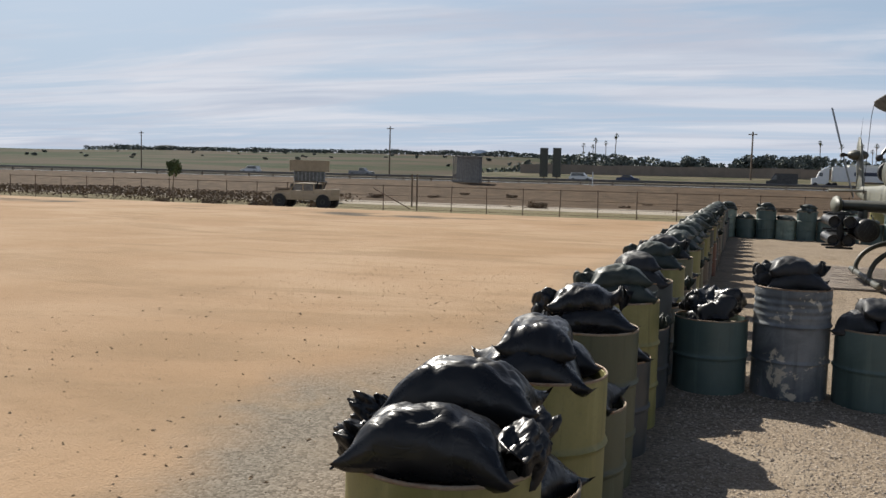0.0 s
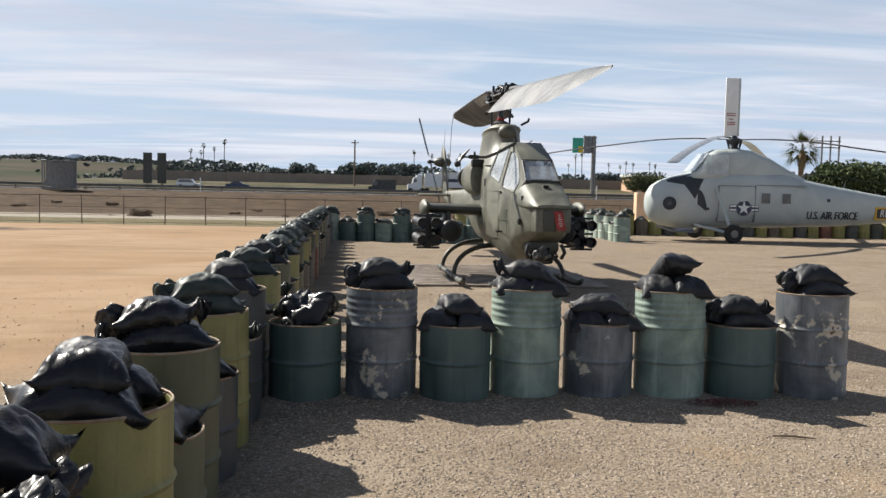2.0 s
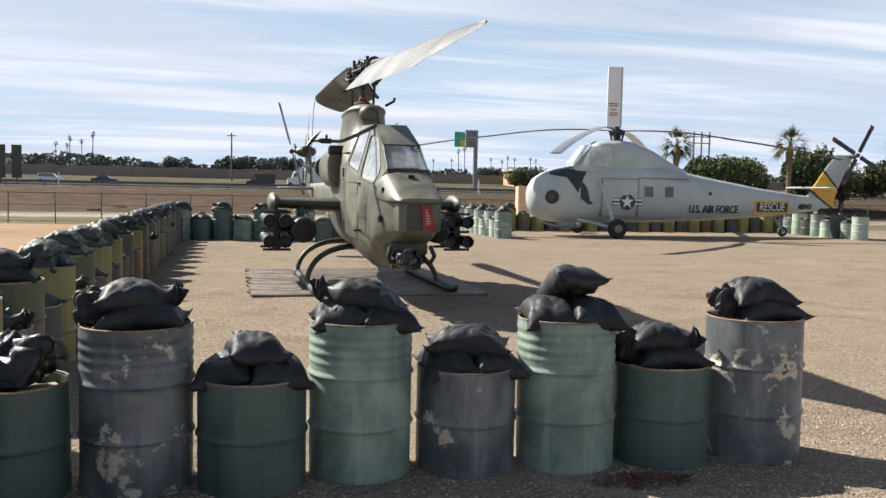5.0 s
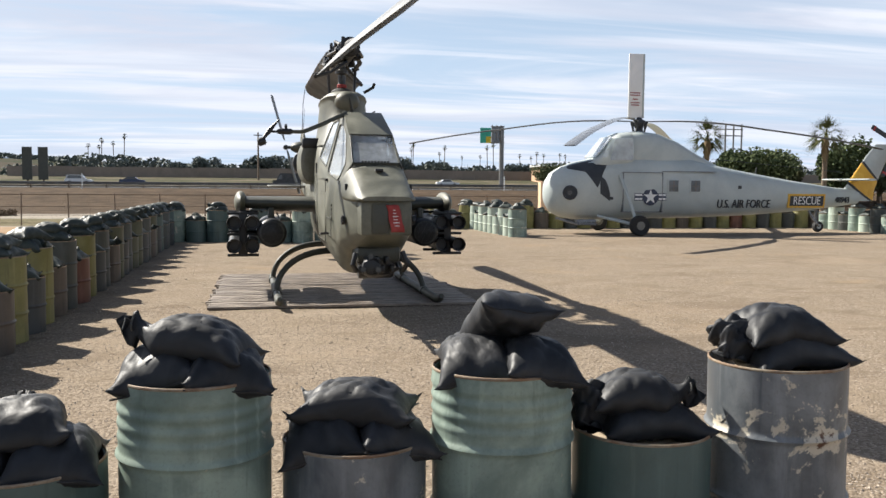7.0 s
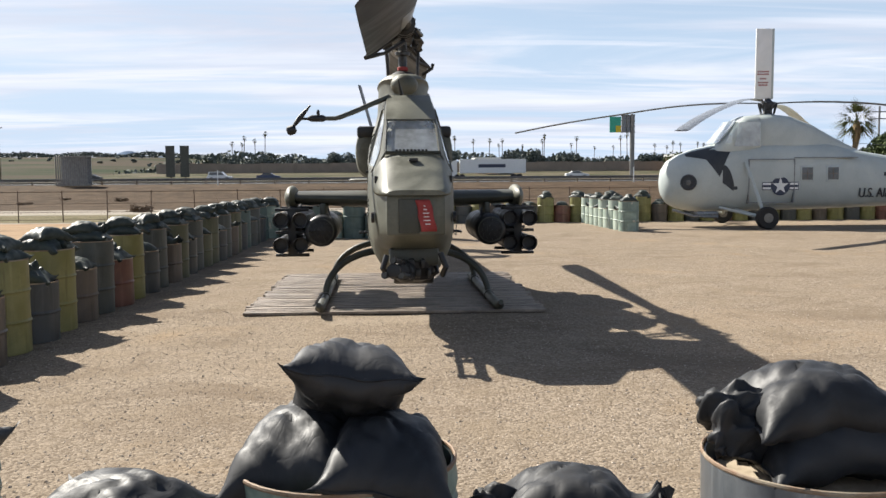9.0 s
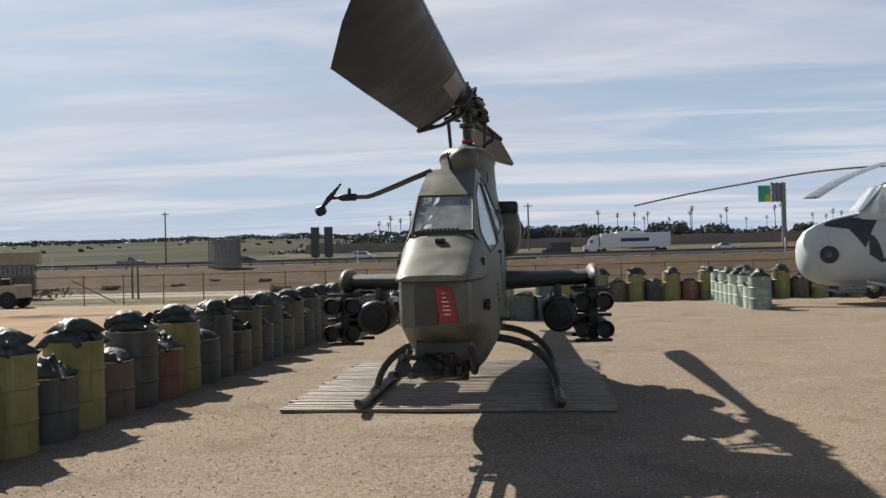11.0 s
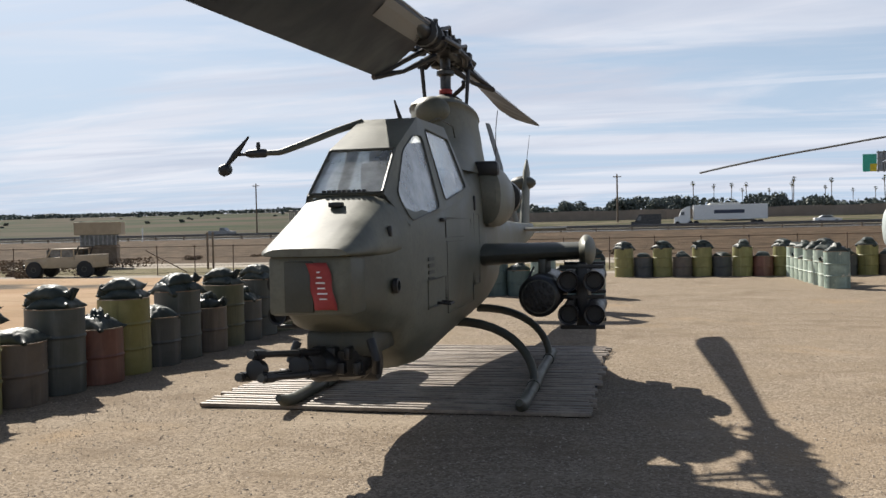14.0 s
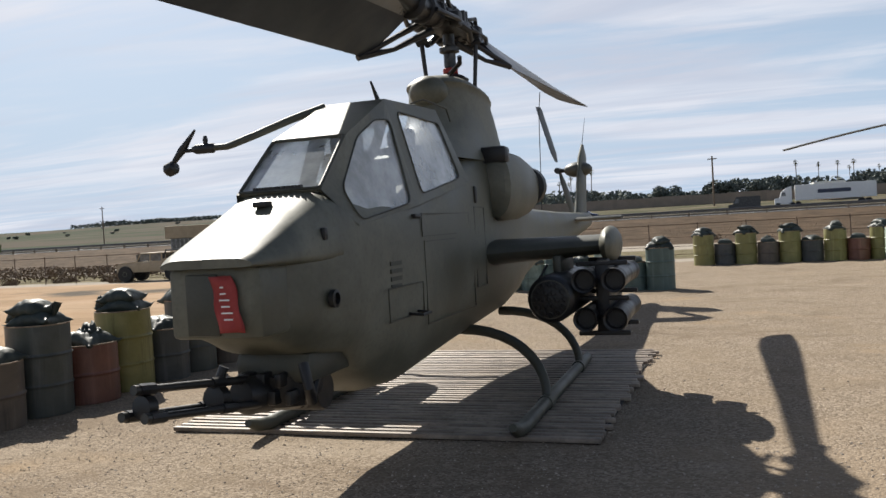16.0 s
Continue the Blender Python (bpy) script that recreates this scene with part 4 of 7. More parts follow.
s_side = False
framed_pane([mir(A), A, B, mir(B)], 0.05, "windscreen_frame", CLEAR, (0, -0.6, 0.8), "clear flat windscreen")
for s in (1, -1):
    f = (lambda p: p) if s > 0 else mir
    s_side = True
    framed_pane([f(p) for p in (A, E1, E2, C, B)], 0.085, "front_canopy_door", CLEAR_MILK, (0.95 * s, -0.1, 0.25), "hazy scratched side window",
                [f(p) for p in ((0.325, 14.33, 1.86), (0.411, 14.40, 1.665), (0.458, 15.17, 1.775), (0.295, 15.26, 2.375), (0.272, 15.06, 2.36), (0.272, 14.72, 2.21))])
    framed_pane([f(p) for p in (C, E2, E3, D)], 0.085, "rear_canopy_door", CLEAR_MILK, (0.95 * s, 0, 0.3), "hazy scratched side window",
                [f(p) for p in ((0.268, 15.48, 2.46), (0.452, 15.42, 1.84), (0.455, 16.38, 1.99), (0.275, 16.42, 2.46))])
# cockpit inside
bm = boxm(-0.38, 0.38, 14.2, 16.5, 1.50, 1.56)
gp("cockpit_floor", bm, BLACK, fuselage)
bm = boxm(-0.22, 0.22, 14.26, 14.55, 1.74, 1.90, 0.04)
add_box(bm, -0.2, 0.2, 15.35, 15.6, 1.7, 2.08, 0.04)
gp("instrument_hood", bm, BLACK, fuselage)
for yy, zz in ((15.0, 1.56), (16.1, 1.68)):
    bm = boxm(-0.21, 0.21, yy - 0.25, yy + 0.15, zz, zz + 0.12, 0.04)
    add_box(bm, -0.2, 0.2, yy + 0.12, yy + 0.22, zz, zz + 0.60, 0.04)
    add_box(bm, -0.12, 0.12, yy + 0.11, yy + 0.22, zz + 0.58, zz + 0.74, 0.04)
    gp("seat", bm, SEAT, fuselage, "dark cloth cockpit seat")
bm = bmesh.new()
for i in range(9):
    add_box(bm, -0.17 + 0.037 * i, -0.148 + 0.037 * i, 14.135, 14.165, 1.864, 1.892)
gp("defroster_grille", bm, BLACK, fuselage, smooth_=False)
gp("nose_scoop", boxm(-0.045, 0.045, 13.90, 13.98, 1.765, 1.80, 0.008), BLACK, fuselage)

# nose sight box with its red cover
sight = gp("nose_sight", boxm(-0.275, 0.275, 13.395, 13.9, 1.08, 1.455, 0.03), OLIVE, fuselage)
gp("sight_shutter", boxm(-0.16, 0.03, 13.375, 13.40, 1.10, 1.42, 0.01), OLIVE_DARK, sight)
red = bmesh.new()
for i in range(7):
    for j in range(9):
        red.verts.new((0.045 - 0.05 * j / 8 + (0.145 - 0.012 * j / 8) * i / 6 + 0.006 * math.sin(j * 1.3), 13.368 - 0.010 * math.sin(i * 1.1 + j * 0.7), 1.12 + 0.29 * j / 8))
red.verts.ensure_lookup_table()
for i in range(6):
    for j in range(8):
        a = i * 9 + j
        red.faces.new([red.verts[q] for q in (a, a + 9, a + 10, a + 1)])
cover = gp("red_cover", red, RED_CLOTH, sight, "faded red cloth cover with white lettering")
cover.modifiers.new("thick", "SOLIDIFY").thickness = 0.008
for i in range(6):
    w = (0.012, 0.02, 0.035, 0.03, 0.04, 0.03)[i]
    gp("lettering_bar", boxm(0.075 + 0.006 * i - w * 0.8, 0.075 + 0.006 * i + w * 0.8, 13.346, 13.351, 1.35 - 0.033 * i, 1.358 - 0.033 * i), H_WHITE, sight, smooth_=False)
for s in (1, -1):
    gp("side_port", lathe([(0.0, 0.0), (0.052, 0.0), (0.052, 0.03), (0.036, 0.034), (0.034, 0.01), (0.0, 0.01)], 16, pose(s * 0.385, 13.98, 1.226, 0, 90 * s, 0)), BLACK, fuselage)
    gp("side_lug", boxm(s * 0.365 - 0.015, s * 0.365 + 0.015, 13.95, 13.99, 1.56, 1.63, 0.006), BLACK, fuselage)
    gp("door_handle", boxm(s * 0.468 - 0.02, s * 0.468 + 0.02, 15.17, 15.29, 1.665, 1.695, 0.008), BLACK, fuselage)
    # panel lines, stencils and a step on the flank
    for (y0, y1, z0, z1) in ((15.35, 16.6, 0.9, 1.5), (16.68, 17.0, 1.05, 1.75), (15.32, 16.5, 1.53, 1.70), (14.62, 15.28, 1.0, 1.22)):
        bm = bmesh.new()
        for q in ((y0, y1, z0, z0 + 0.008), (y0, y1, z1 - 0.008, z1), (y0, y0 + 0.008, z0, z1), (y1 - 0.008, y1, z0, z1)):
            add_box(bm, s * 0.472 - 0.004, s * 0.472 + 0.004, *q)
        gp("access_panel_edge", bm, OLIVE_DARK, fuselage, smooth_=False)
    bm = bmesh.new()
    for k in range(4):
        add_box(bm, s * 0.455 - 0.006, s * 0.455 + 0.006, 14.72, 14.72 + (0.2, 0.30, 0.28, 0.3)[k], 1.36 - 0.05 * k, 1.388 - 0.05 * k)
    gp("stencil_bar", bm, OLIVE_DARK, fuselage, smooth_=False)
    gp("foot_step", tube([(s * 0.46, 15.0, 1.02), (s * 0.56, 15.0, 1.01), (s * 0.56, 15.16, 1.01), (s * 0.46, 15.16, 1.02)], 0.011, 6), BLACK, fuselage)

# chin turret and three-barrelled gun
turret = gp("chin_turret", boxm(-0.25, 0.25, 13.93, 14.6, 0.74, 0.93, 0.05), OLIVE_DARK, fuselage)
bm = lathe([(0.10, 0.58), (0.18, 0.61), (0.21, 0.68), (0.21, 0.79)], 24, pose(0, 14.1, 0))
gp("turret_ring", bm, BLACK, turret)
for i in range(14):
    bm = boxm(-0.24 + 0.06 * (i % 7), -0.20 + 0.06 * (i % 7) + 0.02 * (i % 3), 13.84 + 0.12 * (i % 2), 13.95 + 0.1 * (i % 3), 0.64 + 0.1 * (i // 7), 0.72 + 0.1 * (i // 7), 0.01)
    gp("feed_box", bm, BLACK, turret)
bm = bmesh.new()
add_tube(bm, [(0.25, 13.84, 0.88), (0.30, 13.80, 0.75), (0.27, 13.88, 0.66)], 0.03)
gp("feed_chute", bm, BLACK, turret)
bm = bmesh.new()
add_tube(bm, [(-0.27, 13.86, 0.86), (-0.31, 13.82, 0.74), (-0.26, 13.9, 0.66)], 0.03)
gp("feed_chute", bm, BLACK, turret)
gun_dir, gun_at = Vector((-0.15, -1.0, 0.125)).normalized(), Vector((-0.07, 14.02, 0.68))
gm = Matrix.Translation(gun_at) @ gun_dir.to_track_quat("Z", "Y").to_matrix().to_4x4()
gun = gp("gun", lathe([(0.10, -0.1), (0.11, 0.0), (0.11, 0.22), (0.085, 0.27)], 18, gm), BLACK, turret, "black three-barrelled cannon")
for k in range(3):
    a = radians(90 + 120 * k)
    bm = add_tube(bmesh.new(), [gm @ Vector((0.088 * math.cos(a), 0.088 * math.sin(a), z)) for z in (0.2, 0.66, 1.0)], [0.025, 0.022, 0.020], 10)
    gp("gun_barrel", bm, BLACK, turret)
for z, r in ((0.46, 0.075), (0.97, 0.06)):
    bm = lathe([(r * 0.5, z - 0.035), (r, z - 0.03), (r, z + 0.03), (r * 0.5, z + 0.035)], 12, gm)
    for k in range(3):
        a = radians(90 + 120 * k)
        add_tube(bm, [gm @ Vector((0.088 * math.cos(a), 0.088 * math.sin(a), z + d)) for d in (-0.05, 0.05)], 0.031, 8)
    gp("barrel_clamp", bm, BLACK, turret)
for k in range(3):
    a = radians(90 + 120 * k)
    gp("muzzle", add_tube(bmesh.new(), [gm @ Vector((0.088 * math.cos(a), 0.088 * math.sin(a), z)) for z in (1.01, 1.05)], 0.026, 10), STEEL, turret, "bare steel muzzle")
# ammunition feed and hydraulics under the chin
for k in range(5):
    x = -0.2 + 0.1 * k
    gp("feed_hose", tube([(x, 14.12 + 0.03 * (k % 2), 0.80), (x + 0.03, 13.98, 0.70 - 0.02 * (k % 3)), (x * 0.6, 14.05, 0.60)], 0.024, 7), BLACK, turret)
gp("turret_drum", lathe([(0.0, -0.2), (0.11, -0.2), (0.12, -0.18), (0.12, 0.18), (0.11, 0.2), (0.0, 0.2)], 18, pose(0.0, 14.2, 0.66, 0, 90, 0)), BLACK, turret)

# mast fairing and engine
rows = []
for z, y0, y1, w, p in ((2.18, 16.1, 19.2, 0.44, 2.8), (2.36, 16.5, 18.8, 0.385, 2.5), (2.50, 16.66, 18.5, 0.36, 2.4), (2.68, 16.78, 18.34, 0.35, 2.3),
                        (2.84, 16.82, 18.27, 0.345, 2.2), (2.89, 16.82, 18.24, 0.345, 2.2), (2.915, 16.80, 18.24, 0.36, 2.2), (2.94, 16.82, 18.22, 0.352, 2.2), (2.985, 16.9, 18.1, 0.29, 2.2), (3.0, 17.1, 17.95, 0.2, 2.2)):
    rows.append([(x, q, z - 0.12 * max(0.0, q - 17.2) * (z > 2.8)) for x, q in squircle(0, (y0 + y1) / 2 + (0.2 if z > 2.4 else 0.0), w, (y1 - y0) / 2, p, 32)])
pylon = gp("mast_fairing", add_rings(bmesh.new(), rows), OLIVE, fuselage)
bm = bmesh.new()
bmesh.ops.create_uvsphere(bm, u_segments=18, v_segments=12, radius=0.2)
bmesh.ops.transform(bm, matrix=pose(0, 17.06, 2.83) @ Matrix.Diagonal((0.92, 0.85, 0.74, 1)), verts=bm.verts[:])
gp("oil_cooler_dome", bm, OLIVE, pylon)
gp("lift_hook", tube([(0.24, 16.98, 2.96), (0.36, 16.9, 3.03), (0.37, 16.86, 3.08)], 0.022, 8), BLACK, pylon)
for s in (1, -1):
    nac = gp("engine_nacelle", add_rings(bmesh.new(), [[(s * 0.50 + x * 1.0, y, z) for x, z in squircle(0, 1.95, w, h, 2.3, 22)] for y, w, h in
                                                        ((17.30, 0.11, 0.22), (17.34, 0.155, 0.30), (17.5, 0.17, 0.335), (18.1, 0.17, 0.33), (18.5, 0.155, 0.28), (18.72, 0.14, 0.22))]), OLIVE, fuselage)
    gp("intake_mouth", boxm(s * 0.50 - 0.14, s * 0.50 + 0.14, 17.28, 17.46, 2.15, 2.31, 0.04), BLACK, nac)
    gp("exhaust_ring", lathe([(0.15, 0), (0.20, 0.01), (0.21, 0.1), (0.17, 0.14), (0.14, 0.05)], 20, pose(s * 0.50, 18.69, 1.97, -90, 0, 0)), BLACK, nac)
    gp("nacelle_vent", boxm(s * 0.475 - 0.01, s * 0.475 + 0.01, 16.72, 16.78, 1.78, 1.93, 0.01), BLACK, fuselage)

# stub wings with rocket pods and missile tubes
for s in (1, -1):
    wing_rows = []
    for x, y0, y1, zc, h in ((0.44, 17.0, 17.86, 1.32, 0.12), (0.9, 17.05, 17.80, 1.335, 0.105), (1.48, 17.1, 17.72, 1.35, 0.09)):
        wing_rows.append([(s * x, q, z) for q, z in squircle((y0 + y1) / 2, zc, (y1 - y0) / 2, h, 2.4, 20)])
    wing = gp("stub_wing", add_rings(bmesh.new(), wing_rows), OLIVE_DARK)
    bm = bmesh.new()
    bmesh.ops.create_uvsphere(bm, u_segments=16, v_segments=12, radius=0.1)
    bmesh.ops.transform(bm, matrix=pose(s * 1.535, 17.4, 1.35) @ Matrix.Diagonal((0.95, 4.3, 1.65, 1)), verts=bm.verts[:])
    gp("wing_tip", bm, OLIVE, wing)
    gp("pylon", boxm(s * 1.1 - 0.04, s * 1.1 + 0.04, 17.05, 17.7, 1.10, 1.28, 0.02), OLIVE_DARK, wing)
    gp("pod_strut", tube([(s * 1.02, 17.0, 1.2), (s * 0.98, 16.8, 1.08)], 0.012, 6), BLACK, wing)
    pod = gp("rocket_pod", lathe([(0.15, -0.03), (0.19, 0.0), (0.205, 0.04), (0.205, 1.35), (0.17, 1.5), (0.12, 1.58)], 28, pose(s * 1.1, 16.68, 0.93, -90, 0, 0)), BLACK, wing, "black nineteen-tube rocket pod")
    gp("pod_face", lathe([(0.0, 0), (0.165, 0), (0.165, 0.012), (0, 0.012)], 28, pose(s * 1.1, 16.665, 0.93, 90, 0, 0)), OLIVE_DARK, pod)
    for r, cnt in ((0, 1), (0.065, 6), (0.13, 12)):
        for k in range(cnt):
            a = 2 * math.pi * k / cnt
            gp("tube_mouth", lathe([(0.027, -0.012), (0.021, -0.014), (0.02, 0.05), (0, 0.05)], 10, pose(s * 1.1 + r * math.cos(a), 16.648, 0.93 + r * math.sin(a), -90, 0, 0), False), BLACK, pod)
    rack = gp("missile_rack", boxm(s * 1.5 - 0.05, s * 1.5 + 0.05, 17.0, 17.75, 0.68, 1.24, 0.02), BLACK, wing)
    bm = bmesh.new()
    for z in (1.20, 0.90, 0.60):
        add_box(bm, s * 1.5 - 0.22, s * 1.5 + 0.22, 16.95, 17.0, z - 0.02, z + 0.02, 0.008)
        add_box(bm, s * 1.5 - 0.22, s * 1.5 + 0.22, 17.68, 17.73, z - 0.02, z + 0.02, 0.008)
    add_box(bm, s * 1.5 - 0.06, s * 1.5 + 0.06, 16.95, 17.85, 0.6, 1.2, 0.02)
    gp("rack_frame", bm, BLACK, rack)
    for dx in (-0.125, 0.125):
        for z in (1.07, 0.745):
            t = gp("missile_tube", lathe([(0.075, 0.10), (0.082, 0.0), (0.10, -0.01), (0.105, 0.03), (0.095, 0.06), (0.092, 1.18), (0.10, 1.2), (0.10, 1.25), (0.07, 1.25), (0.07, 0.10)], 22, pose(s * 1.5 + dx, 16.72, z, -90, 0, 0), False), BLACK, rack, "black missile launch tube")
            gp("tube_disc", lathe([(0.0, 0.09), (0.076, 0.09), (0.076, 0.1), (0, 0.1)], 18, pose(s * 1.5 + dx, 16.72, z, -90, 0, 0)), BLACK, rack)

# skids
for s in (1, -1):
    skid = gp("skid", tube([(s * 1.05, 15.34, 0.165), (s * 1.05, 15.46, 0.118), (s * 1.05, 15.66, 0.092), (s * 1.05, 17.0, 0.092), (s * 1.05, 18.8, 0.092)], [0.03, 0.052, 0.055, 0.055, 0.05], 14), OLIVE_DARK)
    gp("skid_shoe", boxm(s * 1.05 - 0.03, s * 1.05 + 0.03, 15.72, 18.6, 0.030, 0.05, 0.006), BLACK, skid)
    for yy in (16.55, 18.25):
        gp("skid_clamp", lathe([(0.057, -0.09), (0.066, -0.085), (0.066, 0.085), (0.057, 0.09)], 14, pose(s * 1.05, yy, 0.092, 90, 0, 0)), OLIVE_DARK, skid)
    for yy, yb in ((16.55, 16.95), (18.25, 18.42)):
        arc = []
        for k in range(11):
            a = k / 10
            arc.append((s * (0.20 + 0.85 * math.sin(a * math.pi / 2) ** 0.9), yb + (yy - yb) * a, 0.66 - 0.55 * (1 - math.cos(a * math.pi / 2)) ** 1.05))
        gp("cross_tube", tube(arc, [0.048 - 0.008 * k / 10 for k in range(11)], 12), OLIVE_DARK, skid)

# air-data boom over the canopy
boom = gp("air_data_boom", tube([(-0.22, 15.30, 2.515), (-0.40, 15.12, 2.425), (-0.58, 14.99, 2.335), (-0.75, 14.9, 2.262), (-0.80, 14.9, 2.25), (-0.95, 14.9, 2.25)], [0.03, 0.029, 0.028, 0.026, 0.024, 0.022], 10), OLIVE_DARK)
gp("boom_body", lathe([(0.02, 0), (0.036, 0.02), (0.036, 0.15), (0.02, 0.19)], 14, pose(-0.90, 14.9, 2.25, 0, -90, 0)), BLACK, boom)
gp("boom_arm", tube([(-0.85, 14.9, 2.25), (-1.20, 14.9, 2.245)], 0.014, 8), BLACK, boom)
gp("boom_vane", tube([(-1.06, 14.9, 2.39), (-1.18, 14.9, 2.25), (-1.24, 14.88, 2.17)], [0.008, 0.03, 0.018], 8), BLACK, boom)
gp("boom_head", lathe([(0.03, -0.05), (0.05, -0.03), (0.05, 0.03), (0.03, 0.05)], 12, pose(-1.265, 14.88, 2.125, 0, 70, 0)), BLACK, boom)
gp("boom_knob", lathe([(0.012, 0), (0.02, 0.04), (0.012, 0.07)], 8, pose(-0.98, 14.9, 2.27)), BLACK, boom)

# rotor mast, hub and the two pitched blades
MY = 17.78
mast = gp("rotor_mast", lathe([(0.085, 2.9), (0.08, 3.05), (0.06, 3.08), (0.06, 3.3), (0.10, 3.32), (0.10, 3.36), (0.06, 3.38), (0.06, 3.72)], 18, pose(0, MY, 0)), STEEL)
gp("swashplate", lathe([(0.06, 3.0), (0.17, 3.01), (0.18, 3.04), (0.12, 3.08), (0.07, 3.1)], 22, pose(0, MY, 0)), BLACK, mast)
gp("red_collar", lathe([(0.06, 3.10), (0.075, 3.11), (0.075, 3.15), (0.06, 3.16)], 16, pose(0, MY, 0)), RED_CLOTH, mast, "faded red cloth round the mast")
for dx, dy in ((0.20, 0.14), (-0.20, -0.14)):
    link = tube([(dx, MY + dy, 2.93), (dx * 1.15, MY + dy * 1.2, 3.40)], [0.02, 0.024], 8)
    add_tube(link, [(dx * 1.15 - 0.05, MY + dy * 1.2, 3.40), (dx * 1.15 + 0.05, MY + dy * 1.2, 3.44)], 0.035, 8)
    gp("pitch_link", link, BLACK, mast)
hub = gp("rotor_hub", boxm(-0.15, 0.15, MY - 0.42, MY + 0.42, 3.50, 3.68, 0.05), BLACK, mast)
bm = lathe([(0.06, 3.62), (0.13, 3.66), (0.13, 3.72), (0.08, 3.77), (0.05, 3.80)], 14, pose(0, MY, 0))
for k in range(10):
    a = 2 * math.pi * k / 10
    add_tube(bm, [(0.16 * math.cos(a), MY + 0.32 * math.sin(a), 3.60), (0.16 * math.cos(a), MY + 0.32 * math.sin(a), 3.71 + 0.035 * (k % 3))], 0.026, 6)
gp("hub_bolts", bm, BLACK, hub)
# s = -1 points over the nose, s = 1 over the tail: (spanwise place, chord ahead of and behind the axis, pitch)
BLADES = {-1: (3.623, 0.064, 0.001, ((0.86, 0.11, 0.60, 41.5), (0.98, 0.11, 0.636, 41.4), (2.5, 0.11, 0.636, 40.3), (4.4, 0.11, 0.636, 38.9), (5.55, 0.11, 0.63, 38.0), (6.15, 0.10, 0.36, 37.5), (6.6, 0.06, 0.10, 37.2), (6.70, 0.02, 0.02, 37.1))),
          1: (3.62, 0.004, 0.010, ((0.86, 0.20, 0.44, 42), (0.98, 0.22, 0.52, 42), (2.5, 0.25, 0.53, 37), (4.4, 0.26, 0.53, 30), (5.2, 0.27, 0.53, 27), (5.7, 0.27, 0.50, 25), (6.3, 0.18, 0.44, 23), (6.45, 0.05, 0.36, 22)))}
for s in (-1, 1):
    z_root, fall, swing, stations = BLADES[s]
    bx = lambda d: swing * d
    bz = lambda d: z_root - fall * d
    grip = gp("blade_grip", tube([(0, 17.62 + s * 0.20, bz(0.2)), (bx(0.45), 17.62 + s * 0.5, bz(0.5)), (bx(0.8), 17.62 + s * 0.85, bz(0.85)), (bx(1.2), 17.62 + s * 1.25, bz(1.25) + 0.02), (bx(1.6), 17.62 + s * 1.65, bz(1.65) + 0.03)], [0.12, 0.125, 0.10, 0.07, 0.035], 12), BLACK, hub)
    for q in (0.35, 0.62, 0.9):
        gp("grip_collar", lathe([(0.12, -0.04), (0.145, -0.03), (0.145, 0.03), (0.12, 0.04)], 14, pose(bx(q), 17.62 + s * q, bz(q), 90, 0, 0)), BLACK, hub)
    rings = []
    for d, lead, trail, ang in stations:
        a = radians(ang)
        cx, cy, cz = bx(d), 17.62 + s * d, bz(d)
        chord = lead + trail
        ring = []
        for u, th in ((0, 0), (0.03, 0.035), (0.12, 0.055), (0.3, 0.062), (0.6, 0.04), (0.9, 0.012), (1, 0.002), (0.9, -0.010), (0.6, -0.032), (0.3, -0.045), (0.12, -0.04), (0.03, -0.025)):
            c = lead - u * chord
            t = th * chord * 1.3
            ring.append((cx - s * (c * math.cos(a) - t * math.sin(a)), cy, cz + c * math.sin(a) + t * math.cos(a)))
        rings.append(ring)
    # links from the root's trailing corner back to the grip
    corner, yoke = Vector(rings[1][6]), Vector((bx(0.35), 17.62 + s * 0.38, bz(0.4) - 0.05))
    bm = add_tube(bmesh.new(), [corner.lerp(yoke, -0.04), corner.lerp(yoke, 0.5), yoke], [0.03, 0.026, 0.035], 8)
    add_tube(bm, [corner, corner.lerp(yoke, 0.45) + Vector((0, 0, -0.10)), yoke + Vector((0, 0, -0.12))], [0.035, 0.022, 0.04], 8)
    gp("drag_brace", bm, BLACK, hub)
    gp("pitch_horn", tube([(bx(0.4) - s * 0.1, 17.62 + s * 0.4, bz(0.4)), (-s * 0.26, MY + s * 0.18, 3.47), (-s * 0.22, MY - s * 0.02, 3.42)], 0.035, 8), BLACK, hub)
    skin = bmesh.new()
    add_rings(skin, [r[0:7] for r in rings], False, False)
    blade = gp("rotor_blade", skin, BLADE_GREY, hub, "wide grey rotor blade with tapered tip")
    # lower skin apart, its black deepened to carry the shade beneath the blade
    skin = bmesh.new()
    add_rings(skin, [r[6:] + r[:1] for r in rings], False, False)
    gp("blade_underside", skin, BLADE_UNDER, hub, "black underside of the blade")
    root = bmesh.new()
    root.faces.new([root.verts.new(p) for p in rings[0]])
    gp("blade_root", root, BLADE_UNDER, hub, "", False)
    gp("leading_edge", add_tube(bmesh.new(), [r[0] for r in rings[1:-1]], 0.014, 6), BLADE_LIP, hub, "bare metal leading edge")
    # doubler plate over the root
    bm = bmesh.new()
    add_rings(bm, [[Vector(p) + Vector((0, 0, -0.008)) for p in (rings[k][9], rings[k][10], rings[k][11])] for k in (1, 2)], False, False)
    gp("root_doubler", bm, BLADE_LIP, hub, "grey root doubler plate", False)
